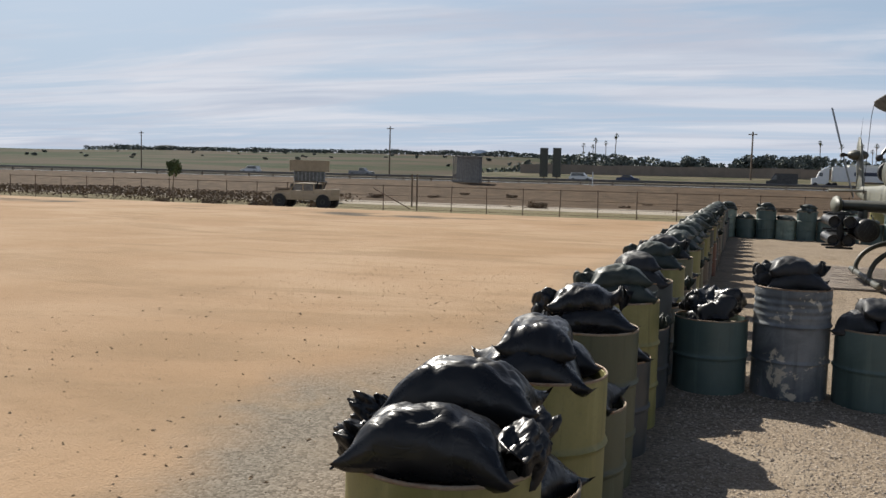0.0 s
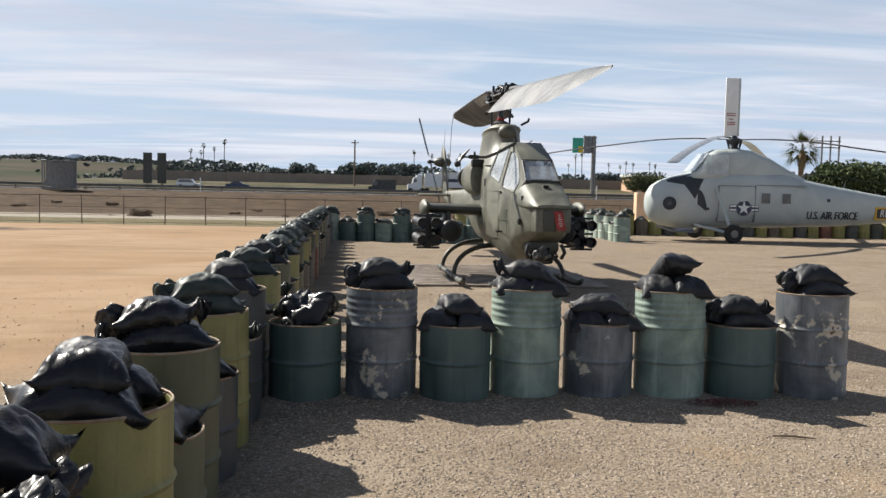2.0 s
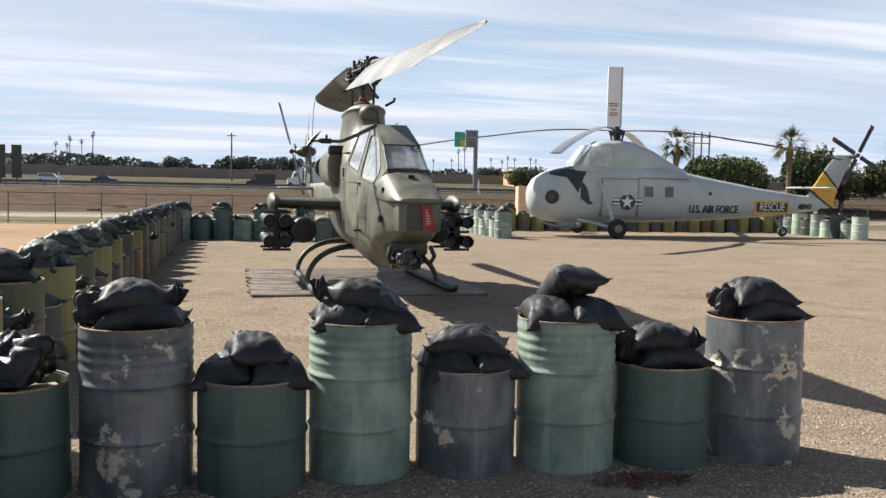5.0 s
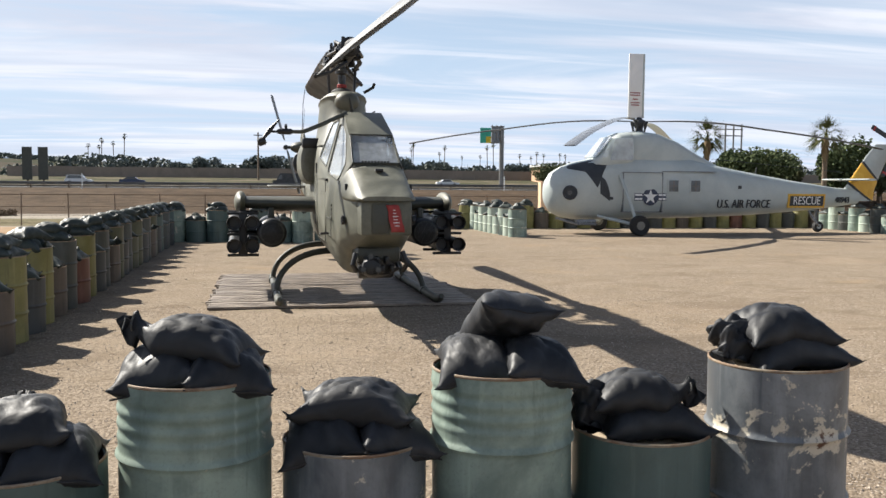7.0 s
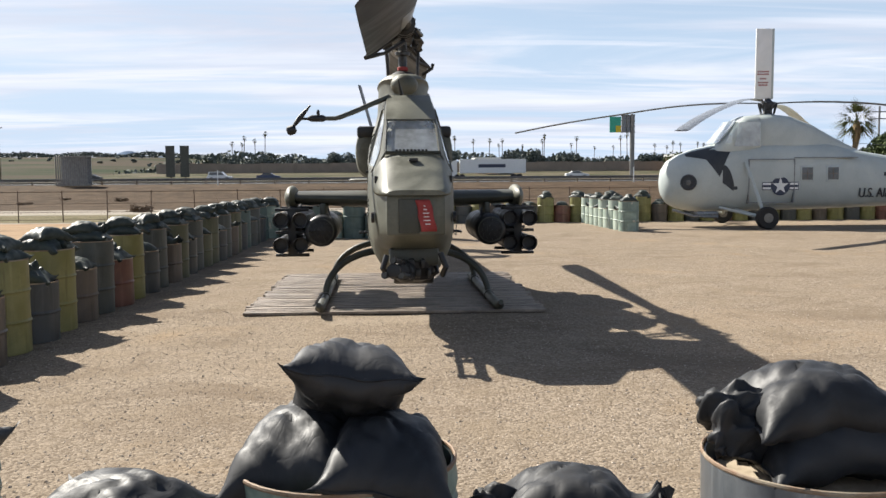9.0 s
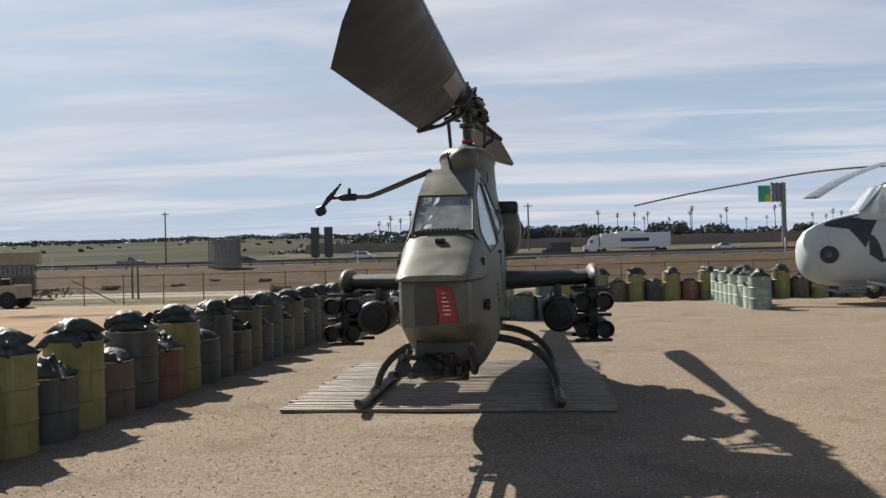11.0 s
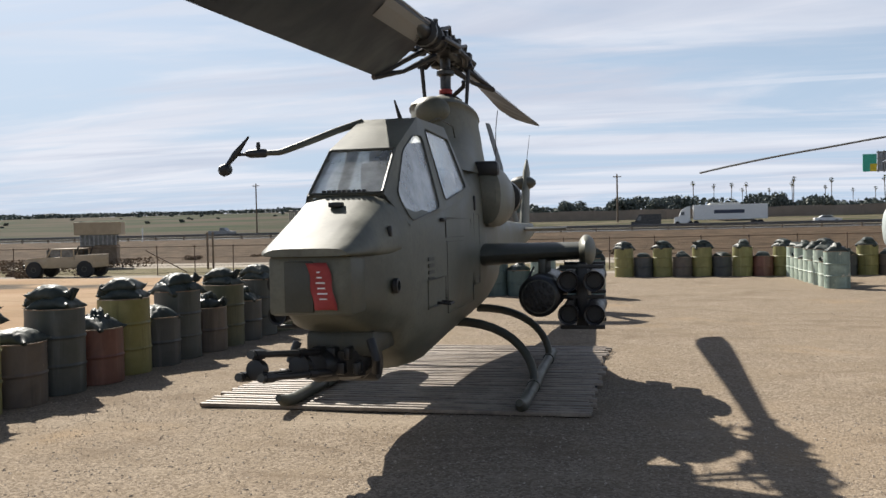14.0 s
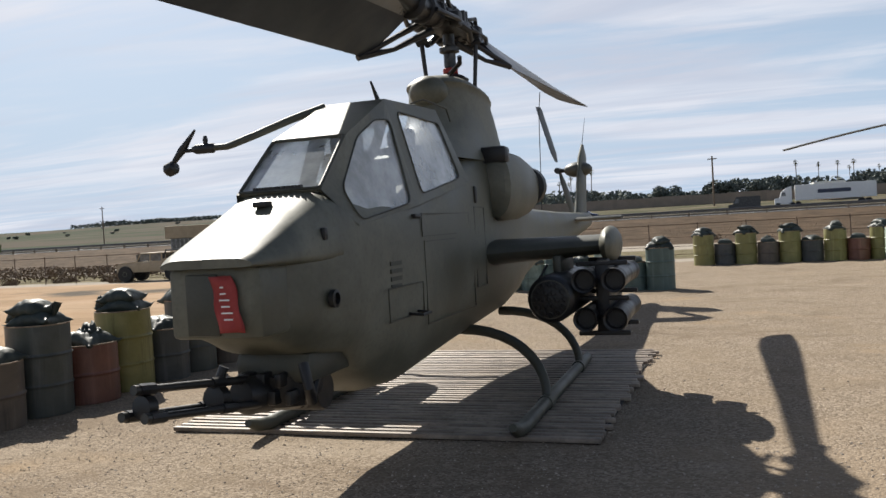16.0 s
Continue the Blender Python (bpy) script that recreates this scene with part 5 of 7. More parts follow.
for s in (-1, 1):
    bm = bmesh.new()
    for q in (-1, 1):
        add_box(bm, q * 0.19 - 0.05, q * 0.19 + 0.05, MY + s * 0.36 - 0.07, MY + s * 0.36 + 0.07, 3.48, 3.62, 0.02)
        add_tube(bm, [(q * 0.19, MY + s * 0.15, 3.56), (q * 0.25, MY + s * 0.5, 3.52), (q * 0.16, MY + s * 0.85, 3.54)], 0.024, 7)
        add_tube(bm, [(q * 0.12, MY + s * 0.28, 3.68), (q * 0.15, MY + s * 0.48, 3.73), (q * 0.10, MY + s * 0.70, 3.66)], 0.022, 7)
        add_tube(bm, [(q * 0.06, MY + s * 0.75, 3.64), (q * 0.06, MY + s * 0.75, 3.76)], 0.028, 7)
    gp("hub_linkage", bm, BLACK, hub)
# tie-down cables from the rear blade
gp("tie_down", tube([(-0.20, 23.3, 3.66), (-0.24, 23.32, 3.35), (-0.30, 23.4, 1.5)], 0.007, 5), BLACK, hub)

# tail: fin, gearbox, tail rotor, elevators, aerials
fin = gp("tail_fin", add_rings(bmesh.new(), [[(x, q, z) for x, q in squircle(0, yc, 0.075 * k, hw, 2.2, 18)] for yc, hw, z, k in
                                              ((23.75, 0.48, 1.42, 1.2), (23.95, 0.42, 1.8, 1.1), (24.2, 0.36, 2.3, 1), (24.38, 0.31, 2.65, 0.9), (24.45, 0.24, 2.78, 0.6), (24.48, 0.08, 2.92, 0.3))]), OLIVE)
bm = bmesh.new()
bmesh.ops.create_uvsphere(bm, u_segments=16, v_segments=12, radius=0.24)
bmesh.ops.transform(bm, matrix=pose(-0.06, 24.2, 2.42) @ Matrix.Diagonal((1.15, 1.0, 0.62, 1)), verts=bm.verts[:])
gp("tail_gearbox", bm, OLIVE_DARK, fin)
gp("tail_rotor_shaft", tube([(0, 24.2, 2.42), (-0.48, 24.2, 2.42)], 0.04, 10), BLACK, fin)
for s in (1, -1):
    rings = []
    for d, c in ((0.12, 0.05), (0.3, 0.11), (1.22, 0.11), (1.28, 0.09)):
        ring = []
        for u, w in ((1, 0), (0.5, 0.016), (-0.5, 0.012), (-1, 0), (-0.5, -0.01), (0.5, -0.014)):
            ring.append((-0.44 - 0.6 * w - s * 0.26 * d + 0.35 * u * c, 24.2 + 0.94 * u * c + 0.5 * w, 2.48 + s * d * 0.95))
        rings.append(ring)
    gp("tail_rotor_blade", add_rings(bmesh.new(), rings), BLADE_GREY, fin)
gp("tail_rotor_hub", tube([(-0.44, 24.05, 2.42), (-0.44, 24.35, 2.42)], 0.06, 10), BLACK, fin)
for s in (1, -1):
    gp("elevator", add_rings(bmesh.new(), [[(s * x, q, z) for q, z in squircle(22.1 + 0.1 * x, 1.46, c, 0.035, 2.2, 14)] for x, c in ((0.1, 0.30), (0.85, 0.25), (0.95, 0.16))]), OLIVE_DARK, fin)
fin.matrix_basis = pose(-0.05, 2.0, 0.11)
gp("whip_aerial", tube([(0.0, 24.35, 2.8), (0.06, 24.6, 3.45)], [0.008, 0.003], 5), BLACK, fin)
gp("blade_aerial", tube([(-0.05, 16.0, 2.55), (-0.10, 15.92, 2.78)], [0.028, 0.008], 8), BLACK, pylon)
gp("grab_wire", tube([(0.2, 16.0, 2.58), (0.27, 16.1, 2.62), (0.3, 16.6, 2.6), (0.3, 16.7, 2.5)], 0.007, 6), OLIVE_DARK, pylon)
gunship.matrix_basis = pose(2.885, 17.6, 0, 0, 0, 1.2) @ pose(0, -17.6, 0)
# ---- the rescue helicopter ----
HY = 32.4
rescue = thing("rescue_helicopter", "pale grey piston-era rescue helicopter on three wheels with drooping blades", "helicopter")
H_ROWS = [(11.06, 0.18, 1.18, 1.60, 2.0), (11.12, 0.40, 0.95, 1.86, 2.0), (11.28, 0.60, 0.72, 2.08, 2.1), (11.6, 0.75, 0.56, 2.27, 2.2), (12.0, 0.82, 0.49, 2.42, 2.3),
          (12.6, 0.86, 0.46, 2.56, 2.5), (13.4, 0.87, 0.47, 2.66, 2.6), (14.5, 0.87, 0.50, 2.70, 2.7), (16.2, 0.86, 0.53, 2.66, 2.7), (17.1, 0.80, 0.56, 2.42, 2.6),
          (18.5, 0.64, 0.61, 2.18, 2.4), (20.4, 0.42, 0.74, 1.88, 2.2), (22.2, 0.24, 0.92, 1.64, 2.1), (23.2, 0.16, 1.05, 1.57, 2.0)]


def h_at(x):
    for a, b in zip(H_ROWS, H_ROWS[1:]):
        if a[0] <= x <= b[0]:
            k = (x - a[0]) / (b[0] - a[0])
            return [p + (q - p) * k for p, q in zip(a, b)]
    return H_ROWS[-1]


def h_skin(x, z, off=0.006):
    """The point of the near flank at x and height z, a little proud of it."""
    _, w, lo, hi, p = h_at(x)
    k = min(0.999, abs((z - (lo + hi) / 2) / ((hi - lo) / 2)))
    return Vector((x, HY - w * (1 - k ** p) ** (1 / p) - off, z))


def hp(name, bm, material, parent=None, label="", smooth_=True):
    return part(name, bm, material, parent or rescue, label, smooth_)


def h_patch(x0, x1, low, high, n=10, m=8, off=0.006):
    """A painted field on the flank between two edge curves of x."""
    bm = bmesh.new()
    g = [[bm.verts.new(h_skin(x0 + (x1 - x0) * i / n, low(i / n) + (high(i / n) - low(i / n)) * j / m, off)) for j in range(m + 1)] for i in range(n + 1)]
    for i in range(n):
        for j in range(m):
            bm.faces.new((g[i][j], g[i + 1][j], g[i + 1][j + 1], g[i][j + 1]))
    return bm


body = hp("fuselage", add_rings(bmesh.new(), [[(x, HY + q, z) for q, z in squircle(0, (lo + hi) / 2, w, (hi - lo) / 2, p, 36)] for x, w, lo, hi, p in H_ROWS]), H_GREY)
hump = hp("upper_deck", add_rings(bmesh.new(), [[(x, HY + q, z) for q, z in squircle(0, (1.9 + hi) / 2, w, (hi - 1.9) / 2, 2.8, 28)] for x, w, hi in
                                                 ((13.75, 0.50, 3.34), (13.95, 0.58, 3.50), (14.4, 0.60, 3.54), (15.1, 0.60, 3.46), (15.8, 0.55, 3.20), (16.5, 0.44, 2.82), (17.4, 0.22, 2.40))]), H_GREY, body)
cab = hp("cockpit", add_rings(bmesh.new(), [[(x, HY + q, z) for q, z in squircle(0, (2.1 + hi) / 2, w, (hi - 2.1) / 2, 3.2, 28)] for x, w, hi in
                                             ((12.62, 0.60, 2.50), (12.95, 0.68, 2.85), (13.35, 0.72, 3.34), (13.6, 0.72, 3.46), (14.0, 0.66, 3.50))]), H_GREY, body)
for x0, x1, z0, z1 in ((12.86, 13.06, 2.60, 2.86), (13.14, 13.95, 2.50, 3.24)):
    bm = prism(bmesh.new(), [(x0, HY - 0.735, z0), (x1, HY - 0.735, z0), (x1, HY - 0.715, z1), (x0 + 0.16, HY - 0.715, z1)], (0, 0.012, 0))
    hp("cockpit_window", bm, CLEAR_MILK, cab, "dull cockpit side window", False)
bm = prism(bmesh.new(), [(12.70, HY - 0.52, 2.60), (12.70, HY + 0.52, 2.60), (13.28, HY + 0.52, 3.30), (13.28, HY - 0.52, 3.30)], (-0.03, 0, 0.02))
hp("windshield", bm, CLEAR_MILK, cab, "pale hazy windshield", False)
hp("glare_panel", h_patch(11.72, 13.1, lambda k: float(np.interp(k, (0, 0.39, 0.67, 0.83, 1), (2.20, 2.10, 1.56, 2.08, 2.45))), lambda k: 2.27 + 0.31 * k ** 0.7, 18, 8), H_BLACK, body, "black curved anti-glare panel")
hp("glare_panel", h_patch(12.74, 13.1, lambda k: 1.38 - 0.26 * k, lambda k: 1.92 - 0.9 * (k - 0.2) ** 2, 8, 8), H_BLACK, body, "black curved anti-glare panel")
hp("nose_lamp_ring", lathe([(0.0, 0.03), (0.17, 0.03), (0.19, 0.055), (0.235, 0.045), (0.25, 0.0)], 24, pose(11.70, 31.625, 1.40, 90, 0, -24)), H_BLACK, body, "round dark nose lamp")
hp("nose_lamp_lens", lathe([(0.0, 0.06), (0.08, 0.055), (0.085, 0.03)], 18, pose(11.70, 31.625, 1.40, 90, 0, -24)), DARK_GLASS, body)
# star and bars
ros = h_skin(14.56, 1.27, 0.004)
hp("roundel", lathe([(0.0, 0.006), (0.29, 0.006), (0.29, 0.0)], 36, pose(ros.x, ros.y, ros.z, 90, 0, 0)), NAVY, body, "navy disc with white star and bars", False)
star = []
for k in range(10):
    r = 0.27 if k % 2 == 0 else 0.105
    a = radians(90 + 36 * k)
    star.append((ros.x + r * math.cos(a), ros.y - 0.012, ros.z + r * math.sin(a)))
hp("star", prism(bmesh.new(), star, (0, 0.004, 0)), H_WHITE, body, "white star", False)
for s in (1, -1):
    hp("bar_field", boxm(ros.x + s * 0.43 - 0.15, ros.x + s * 0.43 + 0.15, ros.y - 0.005, ros.y + 0.002, ros.z - 0.125, ros.z + 0.125), NAVY, body, "", False)
    hp("bar", boxm(ros.x + s * 0.43 - 0.13, ros.x + s * 0.43 + 0.13, ros.y - 0.010, ros.y - 0.004, ros.z - 0.10, ros.z - 0.035), H_WHITE, body, "", False)
    hp("bar", boxm(ros.x + s * 0.43 - 0.13, ros.x + s * 0.43 + 0.13, ros.y - 0.010, ros.y - 0.004, ros.z + 0.035, ros.z + 0.10), H_WHITE, body, "", False)
for x in (15.40, 16.22):
    q = h_skin(x, 1.65, 0.0)
    hp("window_frame", boxm(x - 0.22, x + 0.22, q.y - 0.016, q.y + 0.02, 1.40, 1.90, 0.012), H_GREY, body)
    hp("window_pane", boxm(x - 0.17, x + 0.17, q.y - 0.022, q.y - 0.014, 1.46, 1.84), DARK_GLASS, body, "dark square cabin window", False)
    bm = boxm(x - 0.008, x + 0.008, q.y - 0.026, q.y - 0.020, 1.46, 1.84)
    add_box(bm, x - 0.17, x + 0.17, q.y - 0.026, q.y - 0.020, 1.64, 1.655)
    hp("window_bars", bm, WOOD, body, "", False)
for x0, z0, w, h in ((12.95, 1.62, 0.13, 0.10), (13.15, 1.22, 0.13, 0.10), (18.0, 1.62, 0.14, 0.12)):
    q = h_skin(x0, z0, 0)
    hp("vent", boxm(x0 - w / 2, x0 + w / 2, q.y - 0.012, q.y + 0.05, z0 - h / 2, z0 + h / 2, 0.01), H_BLACK, body)
# sliding door outline
bm = bmesh.new()
for q in ((13.55, 13.58, 0.75, 2.1), (14.98, 15.01, 0.75, 2.1), (13.55, 15.01, 2.08, 2.11), (13.55, 15.01, 0.74, 0.77), (15.0, 17.0, 2.13, 2.155)):
    yy = h_skin((q[0] + q[1]) / 2, min(max((q[2] + q[3]) / 2, 0.9), 1.9), 0).y
    add_box(bm, q[0], q[1], yy - 0.008, yy + 0.2, q[2], q[3])
hp("door_rail", bm, CAR_GREY, body, "", False)


def on_flank(words, x, z, size, material, squeeze=1.0, lift=0.012, lab=""):
    a, b = h_skin(x - 0.5, z, lift), h_skin(x + 0.5, z, lift)
    c = h_skin(x, z, lift)
    up, dn = h_skin(x, z + 0.12, 0), h_skin(x, z - 0.12, 0)
    yaw = math.degrees(math.atan2(b.y - a.y, b.x - a.x))
    tilt = 90 - 0.5 * math.degrees(math.atan2(up.y - dn.y, 0.24))
    return c, pose(c.x, c.y, c.z, tilt, 0, yaw)


c, m = on_flank("", 18.2, 1.03, 0.4, NAVY)
text_mesh("lettering", "U.S. AIR FORCE", 0.42, H_BLACK, body, m @ pose(0, 0, 0.012), "dark block lettering on the flank", 0.02, 0.78)
c, m = on_flank("", 20.85, 1.15, 0.4, NAVY)
m = m @ pose(0, 0, 0.03)
hp("rescue_panel", boxm(-0.80, 0.80, -0.25, 0.25, -0.06, -0.004, 0, m), H_YELLOW, body, "yellow-edged panel", False)
hp("rescue_field", boxm(-0.73, 0.73, -0.18, 0.18, -0.006, 0.002, 0, m), H_BLACK, body, "", False)
text_mesh("lettering", "RESCUE", 0.42, H_WHITE, body, m @ pose(0, 0, 0.005), "white RESCUE lettering", 0.003, 0.82)
c, m = on_flank("", 22.42, 1.18, 0.3, NAVY)
text_mesh("lettering", "48943", 0.30, H_BLACK, body, m @ pose(0, 0, 0.012), "dark serial number", 0.02, 0.85)
# fin, tailplane and tail rotor
fin_rows = ((22.05, 23.55, 1.15, 0.13), (22.35, 23.62, 1.6, 0.12), (22.85, 23.9, 2.3, 0.10), (23.35, 24.3, 3.0, 0.085), (23.6, 24.45, 3.25, 0.05))


def fin_at(z):
    z = min(max(z, 1.15), 3.25)
    for a, b in zip(fin_rows, fin_rows[1:]):
        if a[2] <= z <= b[2]:
            t = (z - a[2]) / (b[2] - a[2])
            return [a[i] + (b[i] - a[i]) * t for i in (0, 1, 3)]


def fin_loft(z0, z1, grow, slant=0.0):
    """A length of the fin; slant tips its two ends down towards the rear."""
    rr = []
    for k in range(6):
        ring = []
        for u, q in squircle(0, 0, 1, 1, 2.2, 24):
            z = min(max(z0 + (z1 - z0) * k / 5 - slant * u, 1.15), 3.25)
            x0, x1, w = fin_at(z)
            ring.append(((x0 + x1) / 2 + u * ((x1 - x0) / 2 + grow), HY + q * (w + grow), z))
        rr.append(ring)
    return add_rings(bmesh.new(), rr)


hfin = hp("tail_fin", fin_loft(1.15, 3.25, 0), H_GREY)
hfin.matrix_basis = pose(0.3, 0, 0)
hp("fin_band", fin_loft(1.50, 2.20, 0.006, 0.36), H_YELLOW, hfin, "yellow-orange rescue band")
hp("fin_stripe", fin_loft(2.20, 2.28, 0.008, 0.36), H_BLACK, hfin, "black stripe")
hp("fin_stripe", fin_loft(1.42, 1.50, 0.008, 0.36), H_BLACK, hfin, "black stripe")
for s in (1, -1):
    hp("tailplane", add_rings(bmesh.new(), [[(x, HY + s * q, z) for x, z in squircle(22.5, 1.93, c_, 0.04, 2.1, 14)] for q, c_ in ((0.08, 0.34), (1.2, 0.26), (1.3, 0.18))]), H_GREY, hfin)
trh = hp("tail_rotor_hub", tube([(24.25, HY, 3.2), (24.25, HY - 0.45, 3.24)], 0.09, 12), H_BLACK, hfin)
for k in range(4):
    a = radians(62 + 90 * k)
    rings = [[(24.25 + d * math.cos(a) - u * math.sin(a), HY - 0.42 + v, 3.24 + d * math.sin(a) + u * math.cos(a)) for u, v in ((0.09, 0), (0, 0.02), (-0.09, 0), (0, -0.02))] for d in (0.15, 0.35, 1.33)]
    hp("tail_rotor_blade", add_rings(bmesh.new(), rings), H_BLACK, hfin)
    hp("blade_band", boxm(1.16, 1.24, -0.095, 0.095, -0.022, 0.022, 0, pose(24.25, HY - 0.42, 3.24, 90, 0, 0) @ pose(0, 0, 0, 0, 0, math.degrees(a))), CAR_RED, hfin, "red blade band", False)
# rotor head and blades
rh = hp("rotor_head", lathe([(0.16, 3.48), (0.14, 3.6), (0.11, 3.66), (0.22, 3.74), (0.26, 3.82), (0.24, 3.9), (0.12, 3.94), (0.08, 4.02)], 20, pose(14.47, HY, 0)), H_BLACK)
bm = bmesh.new()
for k in range(8):
    a = 2 * math.pi * k / 8
    add_tube(bm, [(14.47 + 0.2 * math.cos(a), HY + 0.2 * math.sin(a), 3.52), (14.47 + 0.28 * math.cos(a + 0.2), HY + 0.28 * math.sin(a + 0.2), 3.86)], 0.03, 6)
hp("head_links", bm, H_BLACK, rh)
# per-blade paint puts the undersides' shade into the colour; one stays pale grey
for dx, dy, ln, sag, paint in ((-0.975, 0.22, 8.0, 0.0125, H_BLACK), (0.60, 0.80, 8.0, 0.0125, H_GREY), (0.975, -0.22, 8.4, 0.0125, H_BLACK), (-0.60, -0.80, 8.2, 0.0175, CAR_GREY)):
    rings = []
    n = 14
    for i in range(n + 1):
        d = 0.25 + (ln - 0.25) * i / n
        z = 3.86 + 0.10 * math.sin(math.pi * min(1, d / 4.5)) * 0.7 - sag * d * d
        px, py = 14.47 + dx * d, HY + dy * d
        w = 0.06 if d < 0.9 else 0.19
        rings.append([(px - dy * u * w, py + dx * u * w, z + v) for u, v in ((1, 0), (0.5, 0.025), (-0.5, 0.02), (-1, 0), (-0.5, -0.015), (0.5, -0.02))])
    hp("rotor_blade", add_rings(bmesh.new(), rings), paint, rh, "long drooping rotor blade")
up = hp("raised_blade", boxm(14.05, 14.63, HY - 0.02, HY + 0.03, 4.0, 6.2, 0.012), H_WHITE, rh, "white blade section standing upright")
for i, (w, z) in enumerate(((0.19, 4.86), (0.19, 4.78), (0.10, 4.64), (0.17, 4.52), (0.15, 4.44))):
    bm = bmesh.new()
    for k in range(6):
        add_box(bm, 14.30 - w + 2 * w * k / 6, 14.30 - w + 2 * w * (k + 0.7) / 6, HY - 0.027, HY - 0.020, z - 0.022, z + 0.022)
    hp("warning_line", bm, CAR_RED, rh, "unreadable dark red lettering", False)
hp("blade_edge", boxm(14.56, 14.635, HY - 0.024, HY + 0.034, 4.0, 6.2, 0.01), H_GREY, rh)
# undercarriage
for s in (-1, 1):
    wy = HY + s * 1.80
    wh = hp("main_wheel", lathe([(0.12, -0.11), (0.30, -0.12), (0.335, -0.07), (0.34, 0.0), (0.335, 0.07), (0.30, 0.12), (0.12, 0.11)], 28, pose(13.76, wy, 0.335, 90, 0, 0)), RUBBER)
    hp("wheel_rim", lathe([(0.0, -0.11), (0.08, -0.13), (0.14, -0.115), (0.155, -0.09), (0.155, 0.09), (0.14, 0.115), (0.08, 0.13), (0.0, 0.11)], 24, pose(13.76, wy, 0.335, 90, 0, 0)), GREIGE, wh, "grey wheel rim")
    hp("gear_strut", tube([(13.45, HY + s * 0.86, 2.0), (13.62, HY + s * 1.4, 1.0), (13.74, wy - s * 0.14, 0.36)], 0.055, 10), H_GREY, wh)
    hp("gear_brace", tube([(12.7, HY + s * 0.75, 0.62), (13.72, wy - s * 0.15, 0.33)], 0.045, 8), H_GREY, wh)
    hp("gear_brace", tube([(13.3, HY + s * 0.5, 0.55), (13.74, wy - s * 0.15, 0.33)], 0.045, 8), H_GREY, wh)
hp("chin_fitting", boxm(12.0, 12.7, 31.7, 32.0, 0.34, 0.5, 0.04), CAR_GREY, body)
hp("tow_bar", tube([(11.3, 31.9, 0.55), (11.9, 31.6, 0.36), (12.6, 31.5, 0.34)], 0.04, 8), CAR_GREY, body)
tw = hp("tail_wheel", lathe([(0.06, -0.07), (0.18, -0.08), (0.205, 0.0), (0.18, 0.08), (0.06, 0.07)], 22, pose(21.62, HY, 0.205, 90, 0, 0)), RUBBER)
hp("tail_wheel_rim", lathe([(0, -0.07), (0.09, -0.075), (0.10, 0.0), (0.09, 0.075), (0, 0.07)], 16, pose(21.62, HY, 0.205, 90, 0, 0)), H_GREY, tw)
hp("tail_fork", tube([(21.2, HY - 0.02, 0.8), (21.35, HY - 0.1, 0.5), (21.62, HY - 0.1, 0.205)], 0.04, 8), CAR_GREY, tw)
hp("tail_fork", tube([(21.5, HY, 0.85), (21.62, HY + 0.1, 0.205)], 0.05, 8), CAR_GREY, tw)
hp("wire_aerial", tube([(17.2, HY, 2.44), (17.3, HY, 2.62), (22.6, HY, 2.2)], 0.008, 5), H_BLACK, body)
for x, z in ((16.9, 2.52), (19.0, 2.15)):
    hp("aerial_mast", tube([(x, HY, z - 0.2), (x + 0.05, HY, z + 0.2)], [0.03, 0.012], 6), H_BLACK, body)
# ---- far blade tip over the near drums, on its own mast ----
rotor_stand = thing("display_rotor", "grey-tan rotor blade with rounded tip on a display mast", "rotor")
part("mast", lathe([(0.25, 0.0), (0.25, 0.04), (0.08, 0.08), (0.07, 3.2), (0.12, 3.25), (0.12, 3.4)], 18, pose(6.3, 0.3, 0)), STEEL, rotor_stand)
rings = []
tip_at, root_at = Vector((0.52, 2.28, 2.30)), Vector((6.3, 0.3, 3.3))
dirv = (root_at - tip_at).normalized()
side = Vector((0, 0, 1)) - dirv * dirv.z
side.normalize()
flat = dirv.cross(side)
for d, h, t in ((0.0, 0.10, 0.02), (0.012, 0.135, 0.04), (0.04, 0.16, 0.05), (0.09, 0.165, 0.055), (6.05, 0.165, 0.055)):
    rings.append([tip_at + dirv * d + side * z + flat * x for x, z in squircle(0, 0, t, h, 3.0, 20)])
part("blade", add_rings(bmesh.new(), rings), GREIGE, rotor_stand, "grey-tan blade with rounded end")

# ---- chain-link fence ----
FENCE_Y = lambda x: 57.0 + 0.045 * (x + 25)
fence = thing("chain_link_fence", "low rusty chain-link fence with steel posts in dry grass", "fence")
post = lathe([(0.035, -0.2), (0.035, 1.85), (0.02, 1.9)], 6)
first = part("post", post, RUSTY, fence, m=pose(-58, FENCE_Y(-58), land(-58, FENCE_Y(-58))))
for i in range(1, 60):
    x = -58 + 2.55 * i
    if -29 < x < -26.5:
        continue
    o = new("post", first.data)
    o.parent = fence
    o.matrix_basis = pose(x, FENCE_Y(x), land(x, FENCE_Y(x)), rng.uniform(-1, 1), rng.uniform(-1.5, 1.5), 0)
for z in (0.15, 0.6, 1.1, 1.8):
    bm = tube([(x, FENCE_Y(x), land(x, FENCE_Y(x)) + z) for x in range(-58, 95, 6)], 0.012 if z < 1.7 else 0.022, 5)
    part("wire" if z < 1.7 else "top_rail", bm, RUSTY, fence)
